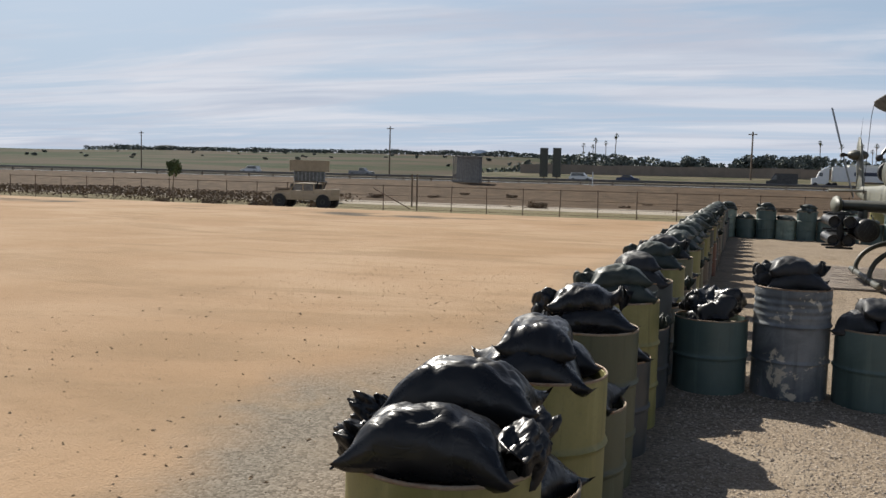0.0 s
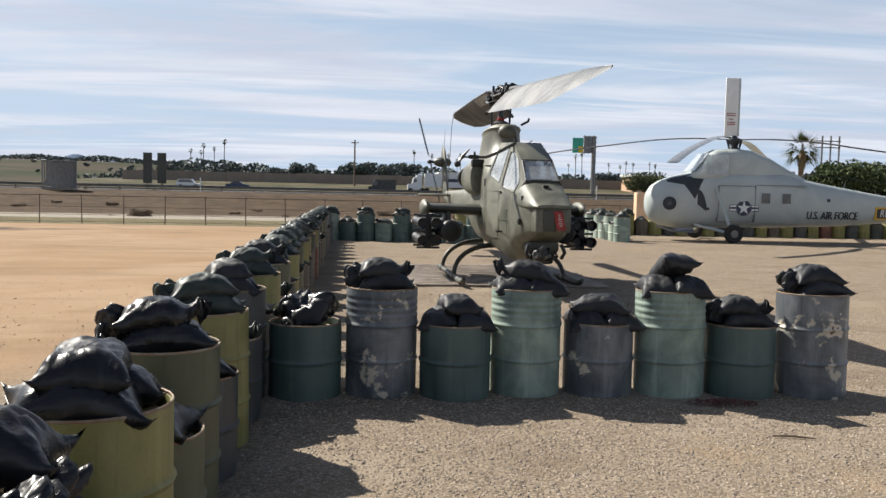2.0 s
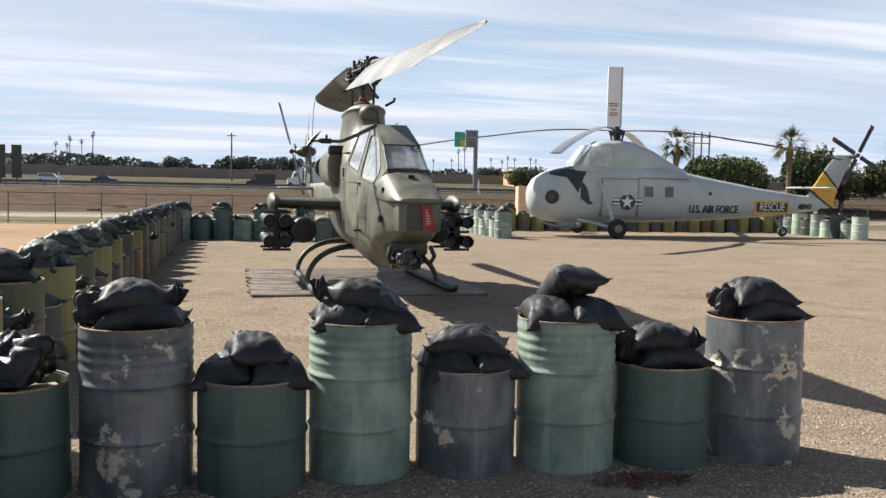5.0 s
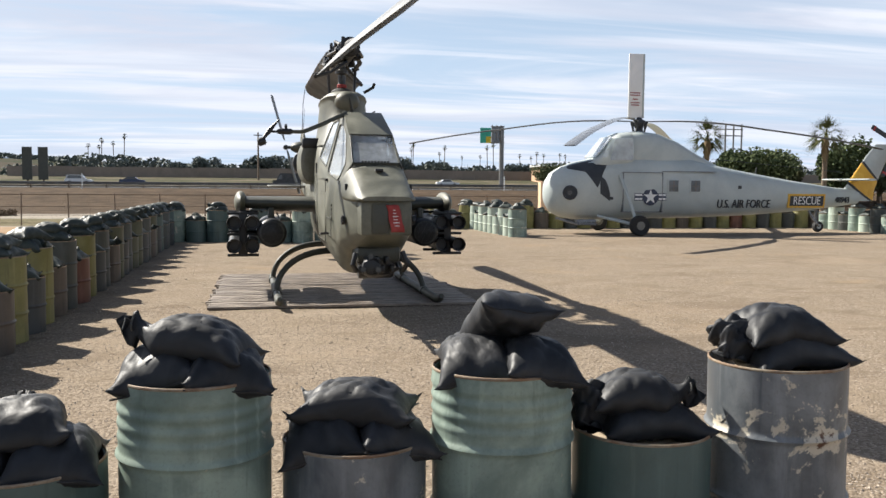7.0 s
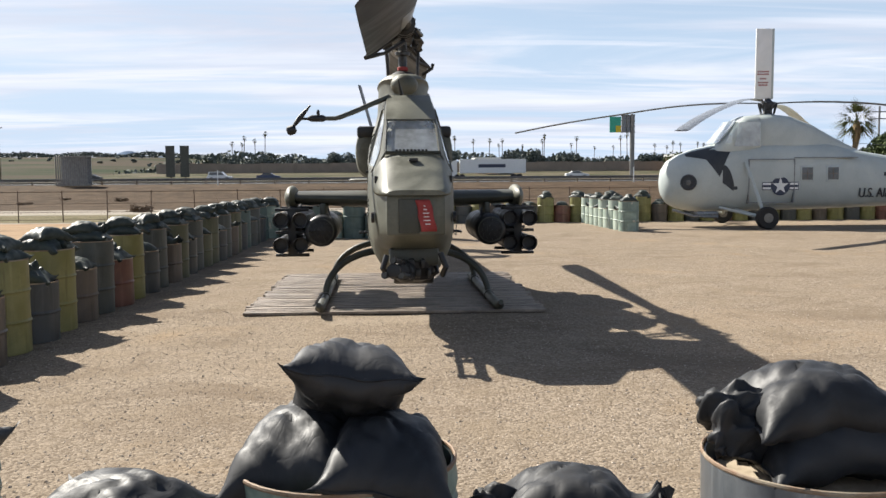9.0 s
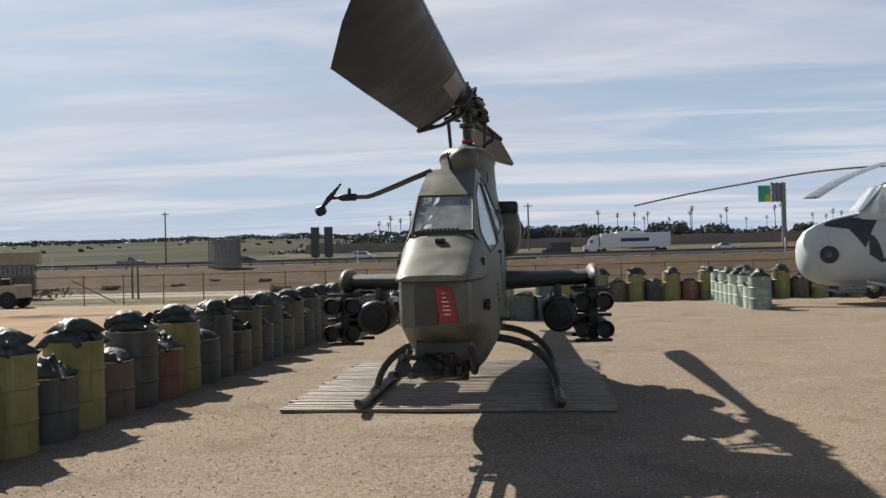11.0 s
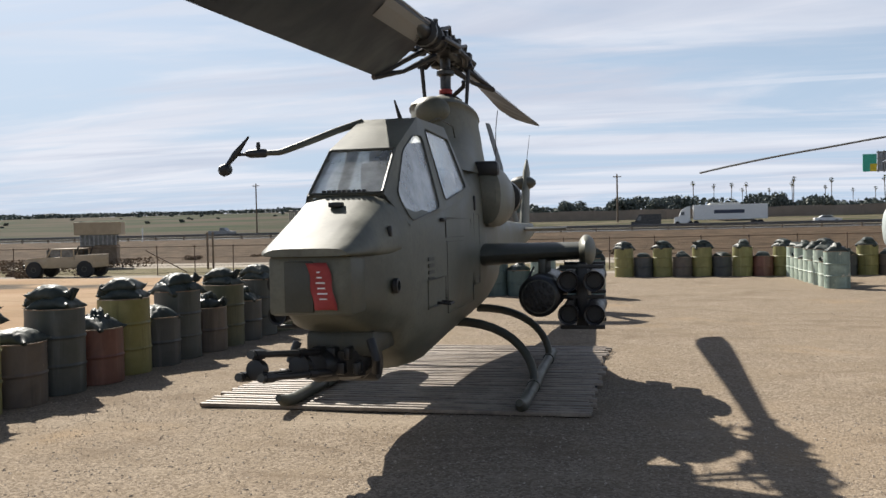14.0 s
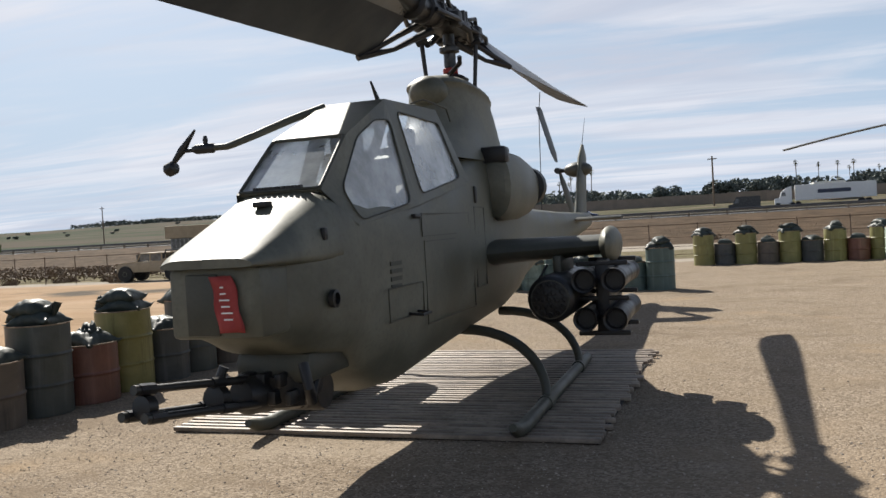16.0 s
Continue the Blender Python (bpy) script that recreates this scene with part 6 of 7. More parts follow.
# woven mesh, drawn as crossing wires
bm = bmesh.new()
for s in (1, -1):
    for i in range(420):
        x = -40 + 0.24 * i
        if x > 60:
            break
        y = FENCE_Y(x)
        g = land(x, y)
        dx = 0.9 * s
        v = [bm.verts.new(q) for q in ((x, y, g + 0.1), (x + 0.005, y, g + 0.1), (x + dx + 0.005, y, g + 1.8), (x + dx, y, g + 1.8))]
        bm.faces.new(v)
tagged(part("mesh", bm, RUSTY, fence, smooth=False), kind="stuff")
part("gate_brace", tube([(-25.6, 56.9, land(0, 57) + 1.6), (-22.8, 57, land(0, 57) + 0.2)], 0.035, 6), RUSTY, fence)

# ---- utility vehicle, booth, sapling ----
hum = thing("military_utility_vehicle", "sand-tan open military utility truck parked on the dirt", "truck")


def hpart(name, bm, mat_, lab="", par=None):
    return part(name, bm, mat_, par or hum, lab)


hb = hpart("body", boxm(-2.25, 2.25, -1.0, 1.0, 0.62, 1.12, 0.06), TAN)
bm = add_rings(bmesh.new(), [[(x, y, z) for x, z in ((-2.28, 0.75), (-2.28, 1.12), (-2.05, 1.22), (-0.85, 1.32), (-0.85, 0.75))] for y in (-0.92, 0.92)])
hpart("bonnet", bm, TAN)
bm = boxm(-0.85, 0.95, -0.98, 0.98, 1.0, 1.30, 0.03)
hpart("cab_side", bm, TAN)
hpart("roof", boxm(-0.55, 1.0, -0.95, 0.95, 1.76, 1.84, 0.03), TAN, "pale tan roof")
for y in (-0.93, 0.93):
    for x0, x1 in ((-0.85, -0.5), (0.12, 0.14), (0.95, 0.95)):
        hpart("roof_post", tube([(x0, y, 1.26), (x1, y, 1.8)], 0.045, 6), TAN)
    hpart("door_window", boxm(-0.6, 0.08, y - 0.015, y + 0.015, 1.32, 1.74), DARK_GLASS, "dark door window")
    hpart("door_window", boxm(0.2, 0.9, y - 0.015, y + 0.015, 1.32, 1.74), DARK_GLASS, "dark door window")
    hpart("bed_side", boxm(1.0, 2.25, y - 0.05, y + 0.05, 1.05, 1.42, 0.02), TAN)
    hpart("door", boxm(-0.75, 0.1, y * 1.06 - 0.02, y * 1.06 + 0.02, 0.72, 1.28, 0.02), TAN)
    for x in (-1.63, 1.67):
        w = hpart("wheel", lathe([(0.2, -0.17), (0.48, -0.19), (0.53, -0.12), (0.53, 0.12), (0.48, 0.19), (0.2, 0.17)], 22, pose(x, y * 0.99, 0.53, 90, 0, 0)), RUBBER)
        hpart("rim", lathe([(0, -0.13), (0.16, -0.18), (0.2, -0.1), (0.2, 0.1), (0.16, 0.18), (0, 0.13)], 16, pose(x, y * 0.99, 0.53, 90, 0, 0)), OLIVE_DARK, "", w)
hpart("windscreen", boxm(-0.86, -0.82, -0.88, 0.88, 1.30, 1.76, 0.0, pose(0, 0, 0, 0, 0, 0)), DARK_GLASS)
hpart("tailgate", boxm(2.2, 2.27, -0.95, 0.95, 1.0, 1.42, 0.02), TAN)
hpart("spare_frame", tube([(1.05, -0.9, 1.4), (1.25, -0.9, 1.95), (1.25, 0.9, 1.95), (1.05, 0.9, 1.4)], 0.05, 8), BLACK, "black roll hoop")
hpart("bumper", boxm(-2.42, -2.28, -0.95, 0.95, 0.62, 0.85, 0.03), BLACK)
hum.matrix_basis = pose(-30.5, 55.85, land(-30.5, 55.85), 0, 0, 7.8)

booth = thing("guard_booth", "tan flat-roofed guard booth with grey windows behind the fence", "booth", pose(-37.6, 69.5, land(-37.6, 69.5) + 0.35, 0, 0, 28))
part("wall", boxm(-1.35, 1.35, -1.2, 1.2, 0, 1.5, 0.02), WOOD, booth, "brown lower walls", False)
part("glazing", boxm(-1.3, 1.3, -1.15, 1.15, 1.5, 2.35), DARK_GLASS, booth, "", False)
for k in range(9):
    x = -1.32 + 0.33 * k
    part("mullion", boxm(x - 0.05, x + 0.05, -1.24, -1.14, 1.5, 2.4), CAR_GREY, booth, "", False)
part("roof", boxm(-1.75, 1.75, -1.6, 1.6, 2.35, 3.35, 0.03), TAN, booth, "deep tan roof fascia", False)


# ---- trees ----
def crown_mesh(name, seed, w, h, n, leaf, material, low=0.0):
    """Many small leaf clumps in an uneven, gappy crown."""
    r = random.Random(seed)
    blobs = [(Vector((r.uniform(-0.6, 0.6) * w, r.uniform(-0.6, 0.6) * w, r.uniform(0.05, 0.8) * h)), r.uniform(0.28, 0.5)) for _ in range(14)]
    v, f = [], []
    for _ in range(n):
        c, k = r.choice(blobs)
        d = Vector((r.gauss(0, 1), r.gauss(0, 1), r.gauss(0, 0.8))).normalized() * (r.random() ** 0.4)
        p = c + Vector((d.x * k * w, d.y * k * w, d.z * k * h * 0.8))
        a = Vector((r.gauss(0, 1), r.gauss(0, 1), r.gauss(0, 1))).normalized() * leaf * r.uniform(0.6, 1.4)
        b = a.cross(Vector((r.gauss(0, 1), r.gauss(0, 1), r.gauss(0, 1)))).normalized() * leaf * r.uniform(0.5, 1.1)
        i = len(v)
        v += [p - a, p + b, p + a, p - b]
        f.append((i, i + 1, i + 2, i + 3))
    me = bpy.data.meshes.new(name)
    me.from_pydata([tuple(q + Vector((0, 0, low))) for q in v], [], f)
    me.materials.append(material)
    return me


TREES = {}


def tree(kind, x, y, scale, label, group, dz=0.0):
    if kind not in TREES:
        seed, w, h, mat_, trunk, n, leaf = {
            "big_oak": (1, 4.4, 4.6, LEAF_DARK, 0.9, 7500, 0.17), "big_olive": (2, 4.0, 3.8, LEAF_OLIVE, 0.9, 6500, 0.16), "big_tall": (3, 3.2, 6.2, LEAF_DARK, 0.9, 7500, 0.17),
            "oak": (1, 4.6, 4.6, LEAF_HAZE, 0.2, 3600, 0.30), "olive": (2, 4.2, 3.6, LEAF_HAZE, 0.2, 3000, 0.28),
            "thin": (4, 2.2, 6.0, LEAF_OLIVE, 3.0, 700, 0.26), "bush": (5, 2.4, 1.4, LEAF_BRUSH, 0.1, 1400, 0.12), "sapling": (6, 0.55, 1.1, LEAF_DARK, 2.0, 700, 0.09)}[kind]
        ob = thing("tree" if kind != "bush" else "shrub", label, "tree", group=group)
        bm = tube([(0, 0, -0.6), (0.05, 0.02, trunk * 0.6), (0.0, 0.1, trunk + h * 0.3)], [0.07 * w + 0.02, 0.055 * w + 0.015, 0.02 * w], 8)
        for k in range(5):
            a = k * 2.4
            add_tube(bm, [(0, 0.05, trunk * 0.9), (w * 0.3 * math.cos(a), w * 0.3 * math.sin(a), trunk + h * 0.35), (w * 0.55 * math.cos(a), w * 0.55 * math.sin(a), trunk + h * 0.6)], [0.035 * w, 0.02 * w, 0.008 * w], 6)
        part("trunk", bm, BARK, ob)
        o = new("crown", crown_mesh("crown", seed, w, h, n, leaf, mat_, trunk))
        o.parent = ob
        TREES[kind] = ob
    else:
        ob = copy_thing(TREES[kind], Matrix())
    ob.scale = (scale,) * 3
    ob.matrix_basis = pose(x, y, land(x, y) + dz, 0, 0, rng.uniform(0, 360)) @ Matrix.Diagonal((scale, scale, scale * rng.uniform(0.85, 1.1), 1))
    return tagged(ob, label, "tree" if kind != "bush" else "shrub", group)


def palm_parts(ob, h, fan):
    bm = tube([(0, 0, -0.5), (0.03, 0.0, h * 0.5), (0.0, 0.04, h)], [0.26, 0.19, 0.17], 10)
    part("trunk", bm, BARK, ob)
    r = random.Random(11 if fan else 12)
    v, f = [], []
    for i in range(70 if fan else 44):
        a, el = r.uniform(0, 2 * math.pi), radians(r.uniform(-40, 85))
        ln = r.uniform(1.3, 1.9) if fan else r.uniform(1.2, 1.6)
        d = Vector((math.cos(a) * math.cos(el), math.sin(a) * math.cos(el), math.sin(el)))
        s = d.cross(Vector((0, 0, 1))).normalized()
        stem = Vector((0, 0.04, h)) + d * ln * 0.5
        for k in range(9):
            q = (k - 4) / 4
            tipd = (d * (1 - 0.25 * abs(q)) + s * q * 0.75).normalized()
            tp = stem + tipd * ln * 0.62 + Vector((0, 0, -0.28 * ln * (0.5 + abs(q))))
            w = d.cross(tipd) * 0.02 + s * 0.045
            j = len(v)
            v += [stem - w, stem + w, tp]
            f.append((j, j + 1, j + 2))
        j = len(v)
        v += [Vector((0, 0.04, h)) - s * 0.03, Vector((0, 0.04, h)) + s * 0.03, stem]
        f.append((j, j + 1, j + 2))
    me = bpy.data.meshes.new("fronds")
    me.from_pydata([tuple(q) for q in v], [], f)
    me.materials.append(LEAF_PALM)
    o = new("fronds", me)
    o.parent = ob
    v, f = [], []
    for i in range(160):
        a = r.uniform(0, 2 * math.pi)
        z = h - r.uniform(0.1, 1.4)
        rr = 0.45 - 0.18 * (h - z)
        p, q = Vector((0.16 * math.cos(a), 0.16 * math.sin(a), z)), Vector((rr * math.cos(a), rr * math.sin(a), z - 0.7))
        s = Vector((-math.sin(a), math.cos(a), 0)) * 0.09
        j = len(v)
        v += [p - s, p + s, q]
        f.append((j, j + 1, j + 2))
    me = bpy.data.meshes.new("dead_skirt")
    me.from_pydata([tuple(q) for q in v], [], f)
    me.materials.append(LEAF_DRY)
    o = new("dead_skirt", me)
    o.parent = ob


PALMS = {}


def palm(x, y, h, group, label, scale=1.0):
    key = round(h)
    if key not in PALMS:
        ob = thing("palm_tree", label, "palm tree", group=group)
        palm_parts(ob, h, h < 9)
        PALMS[key] = ob
    else:
        ob = copy_thing(PALMS[key], Matrix())
    ob.matrix_basis = pose(x, y, land(x, y), rng.uniform(-2, 2), rng.uniform(-2, 2), rng.uniform(0, 360)) @ Matrix.Diagonal((scale, scale, scale, 1))
    return tagged(ob, label, "palm tree", group)


tree("sapling", -36.5, 48.5, 1.0, "small lone sapling with a thin stem beside the dirt", "")
GP, LP = "fan palms past the yard", "short fan palm with a shaggy brown skirt"
for x, y, s in ((43.5, 81, 1.22), (54.5, 78, 1.25), (61.5, 70, 1.3), (71, 66, 1.2)):
    palm(x, y, 6.0, GP, LP, s)
GQ, LQ = "tall thin palms on the skyline", "tall thin palm far beyond the highway"
for x in (-74, -70, -67.5, -62, -58.5):
    palm(x + rng.uniform(-1, 1), 400 + rng.uniform(-8, 8), 16.0, GQ, LQ, rng.uniform(0.8, 1.1))
for i in range(20):
    palm(28 + 6.2 * i + rng.uniform(-3, 3), 395 + rng.uniform(-25, 25), 16.0, GQ, LQ, rng.uniform(0.62, 0.98))
GT = "trees along the skyline"
for i in range(56):
    x = -58 + 7.6 * i + rng.uniform(-4, 4)
    y = 262 + rng.uniform(-35, 40)
    tree(rng.choice(("oak", "oak", "olive", "oak")), x, y, rng.uniform(0.65, 1.35), "dark bushy tree on the skyline beyond the highway", GT)
for i in range(60):
    x = -620 + 12 * i + rng.uniform(-6, 6)
    tree(rng.choice(("oak", "olive", "oak")), x, 620 + rng.uniform(-120, 160), rng.uniform(0.25, 0.6), "small dark tree on the low hills", "trees on the far hills")
for x, y, s, k in ((50, 96, 0.95, "olive"), (55, 92, 1.1, "oak"), (60, 97, 1.25, "olive"), (66, 90, 1.2, "tall"), (72, 92, 1.3, "olive"), (78, 88, 1.2, "oak"), (84, 90, 1.3, "tall"), (90, 84, 1.3, "oak"),
                   (98, 88, 1.4, "oak"), (108, 84, 1.3, "olive"), (62, 104, 1.1, "oak"), (52, 150, 1.1, "olive")):
    tree("big_" + k, x, y, s, "leafy dark green tree past the end of the yard", "trees past the yard")
for i in range(34):
    x = -70 + 4.1 * i + rng.uniform(-2, 2)
    tree("bush", x, rng.uniform(72, 90), rng.uniform(0.18, 0.48), "dry brown shrub on the highway bank", "dry shrubs", -0.2)
for x, y in ((-31, 58.5), (-35.5, 57.5), (-33, 55.5), (-40, 58), (-44, 57)):
    tree("bush", x, y, rng.uniform(0.3, 0.5), "dry grey-brown shrub by the fence", "dry shrubs", -0.15)


def far_woods(label, n, x0, x1, y, deep, h, leaf, material, seed):
    """A continuous belt of distant foliage with an uneven top."""
    r = np.random.RandomState(seed)
    v, f = [], []
    for i in range(n):
        x = r.uniform(x0, x1)
        top = h * (0.45 + 0.75 * max(0.0, 0.5 + 0.9 * noise.noise((x * 0.03, seed, 0)) + 0.5 * noise.noise((x * 0.11, seed, 4))))
        yy = y + r.uniform(-deep, deep)
        c = Vector((x, yy, land(x, yy) + top * r.uniform(0, 1) ** 0.7))
        a = Vector(r.normal(0, 1, 3)).normalized() * leaf * r.uniform(0.6, 1.4)
        b = a.cross(Vector(r.normal(0, 1, 3))).normalized() * leaf * r.uniform(0.5, 1.2)
        j = len(v)
        v += [tuple(c - a), tuple(c + b), tuple(c + a), tuple(c - b)]
        f.append((j, j + 1, j + 2, j + 3))
    me = bpy.data.meshes.new("woods")
    me.from_pydata(v, [], f)
    me.materials.append(material)
    tagged(new("woods", me), label, "woods", kind="stuff")


# the two far belts take the leaf colour with haze in it
far_woods("belt of dark trees beyond the sound wall", 16000, -90, 470, 300, 14, 6.4, 0.7, LEAF_HAZE, 5)
far_woods("sparse tree belt on the low hills", 14000, -800, 260, 900, 25, 5.0, 1.2, LEAF_HAZE, 6)
far_woods("dry weeds inside the fence line", 9000, -75, -34, 66, 7, 0.9, 0.10, LEAF_BRUSH, 8)

# ---- highway ----
bm = bmesh.new()
add_box(bm, -900, 900, 108.0, 127.0, 0.86, 1.02)
tagged(part("road", bm, ASPHALT, None, smooth=False), "dark asphalt highway on a low bank", "road", kind="structure")
tagged(part("road", boxm(-900, 900, 171.0, 187.0, 1.0, 1.24), ASPHALT, None, smooth=False), "dark asphalt of the far lanes", "road", kind="structure")
for y, z in ((109.3, 1.02), (117.2, 1.02), (118.0, 1.02), (125.6, 1.02), (172.2, 1.24), (179.0, 1.24), (185.8, 1.24)):
    tagged(part("lane_line", boxm(-900, 900, y - 0.07, y + 0.07, z - 0.002, z + 0.004), H_WHITE, None, smooth=False), "white lane line on the asphalt", "road marking", kind="structure")
rail = thing("guard_rail", "galvanised steel guard rail on posts beside the highway", "guard rail")
prof = [(0.0, 1.40), (-0.06, 1.46), (0.0, 1.54), (-0.06, 1.62), (0.0, 1.70), (0.02, 1.70), (0.02, 1.40)]
part("beam", add_rings(bmesh.new(), [[(x, 107.4 + q, z) for q, z in prof] for x in (-220, 0, 220)]), GALV, rail, "", False)
p0 = part("post", boxm(-0.08, 0.08, 0.0, 0.16, 0.3, 1.6), WOOD, rail, m=pose(-220, 107.45, 0))
for i in range(1, 110):
    o = new("post", p0.data)
    o.parent = rail
    o.matrix_basis = pose(-220 + 4 * i, 107.45, 0)
wall = thing("sound_wall", "long tan-brown block sound wall beyond the highway", "wall", kind="structure")
for i in range(64):
    x = -53 + 8 * i
    part("panel", boxm(x, x + 7.7, 205.0, 205.3, 1.8, 5.0 + 0.1 * (i % 2)), CONCRETE, wall, "", False)
    part("pier", boxm(x + 7.65, x + 8.05, 204.9, 205.4, 1.8, 5.15), CONCRETE, wall, "", False)
low_wall = thing("concrete_barrier", "pale concrete barrier along the far lanes", "barrier", kind="structure")
part("barrier", boxm(-260, 300, 129.0, 129.4, 0.2, 1.25, 0.03), CONCRETE, low_wall, "", False)


def vehicle(kind, x, y, paint, label, flip=False):
    """A car or truck in profile: body, glasshouse, panes, wheels."""
    dims = {"sedan": (4.6, 1.45, 0.75), "suv": (4.8, 1.75, 0.85), "pickup": (5.6, 1.8, 0.9), "van": (5.8, 2.5, 1.0)}[kind]
    L, H, belt = dims
    ob = thing("car" if kind in ("sedan", "suv") else kind if kind == "van" else "pickup_truck", label, kind if kind != "sedan" else "car")
    w = 0.9
    if kind == "van":
        low = [(-L / 2, 0.35), (L / 2, 0.35), (L / 2, 1.0), (L / 2 - 0.8, 1.15), (L / 2 - 1.5, H), (-L / 2, H)]
        top = None
    elif kind == "pickup":
        low = [(-L / 2, 0.4), (L / 2, 0.4), (L / 2, 1.0), (L / 2 - 1.4, 1.12), (-L / 2, 1.15)]
        top = [(-0.3, 1.12), (1.35, 1.12), (0.75, H), (-0.25, H)]
    else:
        low = [(-L / 2, 0.3), (L / 2, 0.3), (L / 2, 0.8), (L / 2 - 1.1, 0.98), (-L / 2 + 0.2, 1.0), (-L / 2, 0.85)]
        back = -L / 2 + (0.15 if kind == "suv" else 0.7)
        top = [(back, 0.98), (L / 2 - 1.15, 0.97), (L / 2 - 1.85, H), (back + (0.25 if kind == "suv" else 0.75), H)]
    bm = bmesh.new()
    prism(bm, [(x_, -w, z_) for x_, z_ in low], (0, 2 * w, 0))
    part("body", bm, paint, ob, "", False)
    if top:
        part("roof", prism(bmesh.new(), [(x_, -w * 0.86, z_) for x_, z_ in top], (0, 2 * w * 0.86, 0)), paint, ob, "", False)
        c = [sum(p[i] for p in top) / 4 for i in (0, 1)]
        pan = [((p[0] - c[0]) * 0.86 + c[0], (p[1] - c[1]) * 0.72 + c[1]) for p in top]
        part("side_glass", prism(bmesh.new(), [(x_, -w * 0.87, z_) for x_, z_ in pan], (0, 2 * w * 0.87, 0)), DARK_GLASS, ob, "", False)
    else:
        part("side_glass", prism(bmesh.new(), [(L / 2 - 1.9, -w * 1.01, 1.35), (L / 2 - 1.0, -w * 1.01, 1.3), (L / 2 - 1.5, -w * 1.01, 2.1), (L / 2 - 1.9, -w * 1.01, 2.1)], (0, 2 * w * 1.01, 0)), DARK_GLASS, ob, "", False)
    for wx in (-L / 2 + 0.9, L / 2 - 0.95):
        for s in (-1, 1):
            part("wheel", lathe([(0.0, -0.11), (0.3, -0.11), (0.35, -0.06), (0.35, 0.06), (0.3, 0.11), (0, 0.11)], 16, pose(wx, s * (w - 0.08), 0.35, 90, 0, 0)), RUBBER, ob)
    ob.matrix_basis = pose(x, y, 1.24 if y > 150 else 1.02, 0, 0, 180 if flip else 0)
    return ob


vehicle("suv", -32.5, 175.5, CAR_WHITE, "white sport utility vehicle on the highway")
vehicle("sedan", -23.0, 175.5, CAR_BLUE, "dark blue car on the highway")
vehicle("van", 6.0, 182.5, CAR_DARK, "dark van on the highway", True)
vehicle("sedan", 38.0, 175.5, CAR_WHITE, "white saloon car on the highway")
vehicle("pickup", 66.0, 182.5, CAR_DARK, "dark pickup truck on the highway", True)
vehicle("van", 95.0, 175.5, CAR_WHITE, "white panel van on the highway")
vehicle("suv", -115.0, 182.5, CAR_WHITE, "white car far along the highway", True)
vehicle("pickup", -82.0, 175.5, CAR_GREY, "grey pickup truck on the highway")
vehicle("sedan", -60.0, 182.5, CAR_DARK, "dark car far along the highway", True)
semi = thing("semi_truck", "white articulated lorry with a blank dark-blue mark on its trailer", "truck", pose(21.0, 182.5, 1.24))
part("trailer", boxm(-6.0, 7.6, -1.25, 1.25, 1.15, 4.0, 0.03), CAR_WHITE, semi, "white box trailer", False)
part("mark", boxm(-2.2, 3.4, -1.262, -1.25, 2.3, 3.0), NAVY, semi, "dark blue block mark", False)
part("cab", prism(bmesh.new(), [(-9.6, -1.2, 0.6), (-6.6, -1.2, 0.6), (-6.6, -1.2, 3.9), (-7.6, -1.2, 3.6), (-8.4, -1.2, 2.9), (-8.7, -1.2, 1.9), (-9.6, -1.2, 1.7)], (0, 2.4, 0)), CAR_WHITE, semi, "white tractor cab", False)
part("cab_glass", boxm(-8.35, -7.7, -1.22, 1.22, 2.1, 2.8), DARK_GLASS, semi, "", False)
for wx in (-9.0, -6.6, -5.5, 5.2, 6.4):
    for s in (-1, 1):
        part("wheel", lathe([(0, -0.15), (0.45, -0.15), (0.5, -0.08), (0.5, 0.08), (0.45, 0.15), (0, 0.15)], 16, pose(wx, s * 1.05, 0.5, 90, 0, 0)), RUBBER, semi)

# ---- signs and poles ----
sign = thing("freeway_sign", "green and yellow freeway sign on a tall steel post", "road sign", pose(37.0, 131.0, land(37, 131)))
part("post", tube([(0, 0, -0.5), (0, 0, 9.6)], 0.34, 14), GALV, sign)
part("green_panel", boxm(-3.4, -1.7, -0.1, 0.0, 7.0, 9.3, 0.02), SIGN_GREEN, sign, "green sign panel", False)
part("yellow_panel", boxm(-2.5, -1.7, -0.14, -0.10, 7.0, 8.0, 0.02), SIGN_YELLOW, sign, "yellow corner panel", False)
for x in (-1.5, -0.8, -0.1):
    part("back_strut", boxm(x - 0.09, x + 0.09, -0.12, 0.05, 6.9, 9.7), GALV, sign, "", False)
for z in (7.1, 7.9, 8.7, 9.5):
    part("cross_arm", boxm(-1.7, 0.4, -0.05, 0.05, z - 0.08, z + 0.08), GALV, sign, "", False)
part("sign_back", boxm(-1.6, 0.35, 0.06, 0.1, 7.0, 9.6), CAR_GREY, sign, "grey back of a panel", False)

boards = thing("sign_boards", "two tall dark weathered boards seen from behind", "road sign", pose(-28.6, 128.5, land(-28.6, 128.5)))
for x in (-1.0, 1.0):
    part("board", boxm(x - 0.62, x + 0.62, -0.1, 0.1, 0.9, 5.3, 0.02), OLIVE_DARK, boards, "", False)
    part("board_post", boxm(x - 0.1, x + 0.1, 0.1, 0.25, -0.5, 5.0), RUSTY, boards, "", False)
cage = thing("equipment_cage", "pale grey slatted equipment enclosure by the highway", "enclosure", pose(-33.5, 103.0, land(-33.5, 103)))
part("frame", boxm(-1.7, 1.7, -0.9, 0.9, 0.0, 0.25, 0.02), GALV, cage)
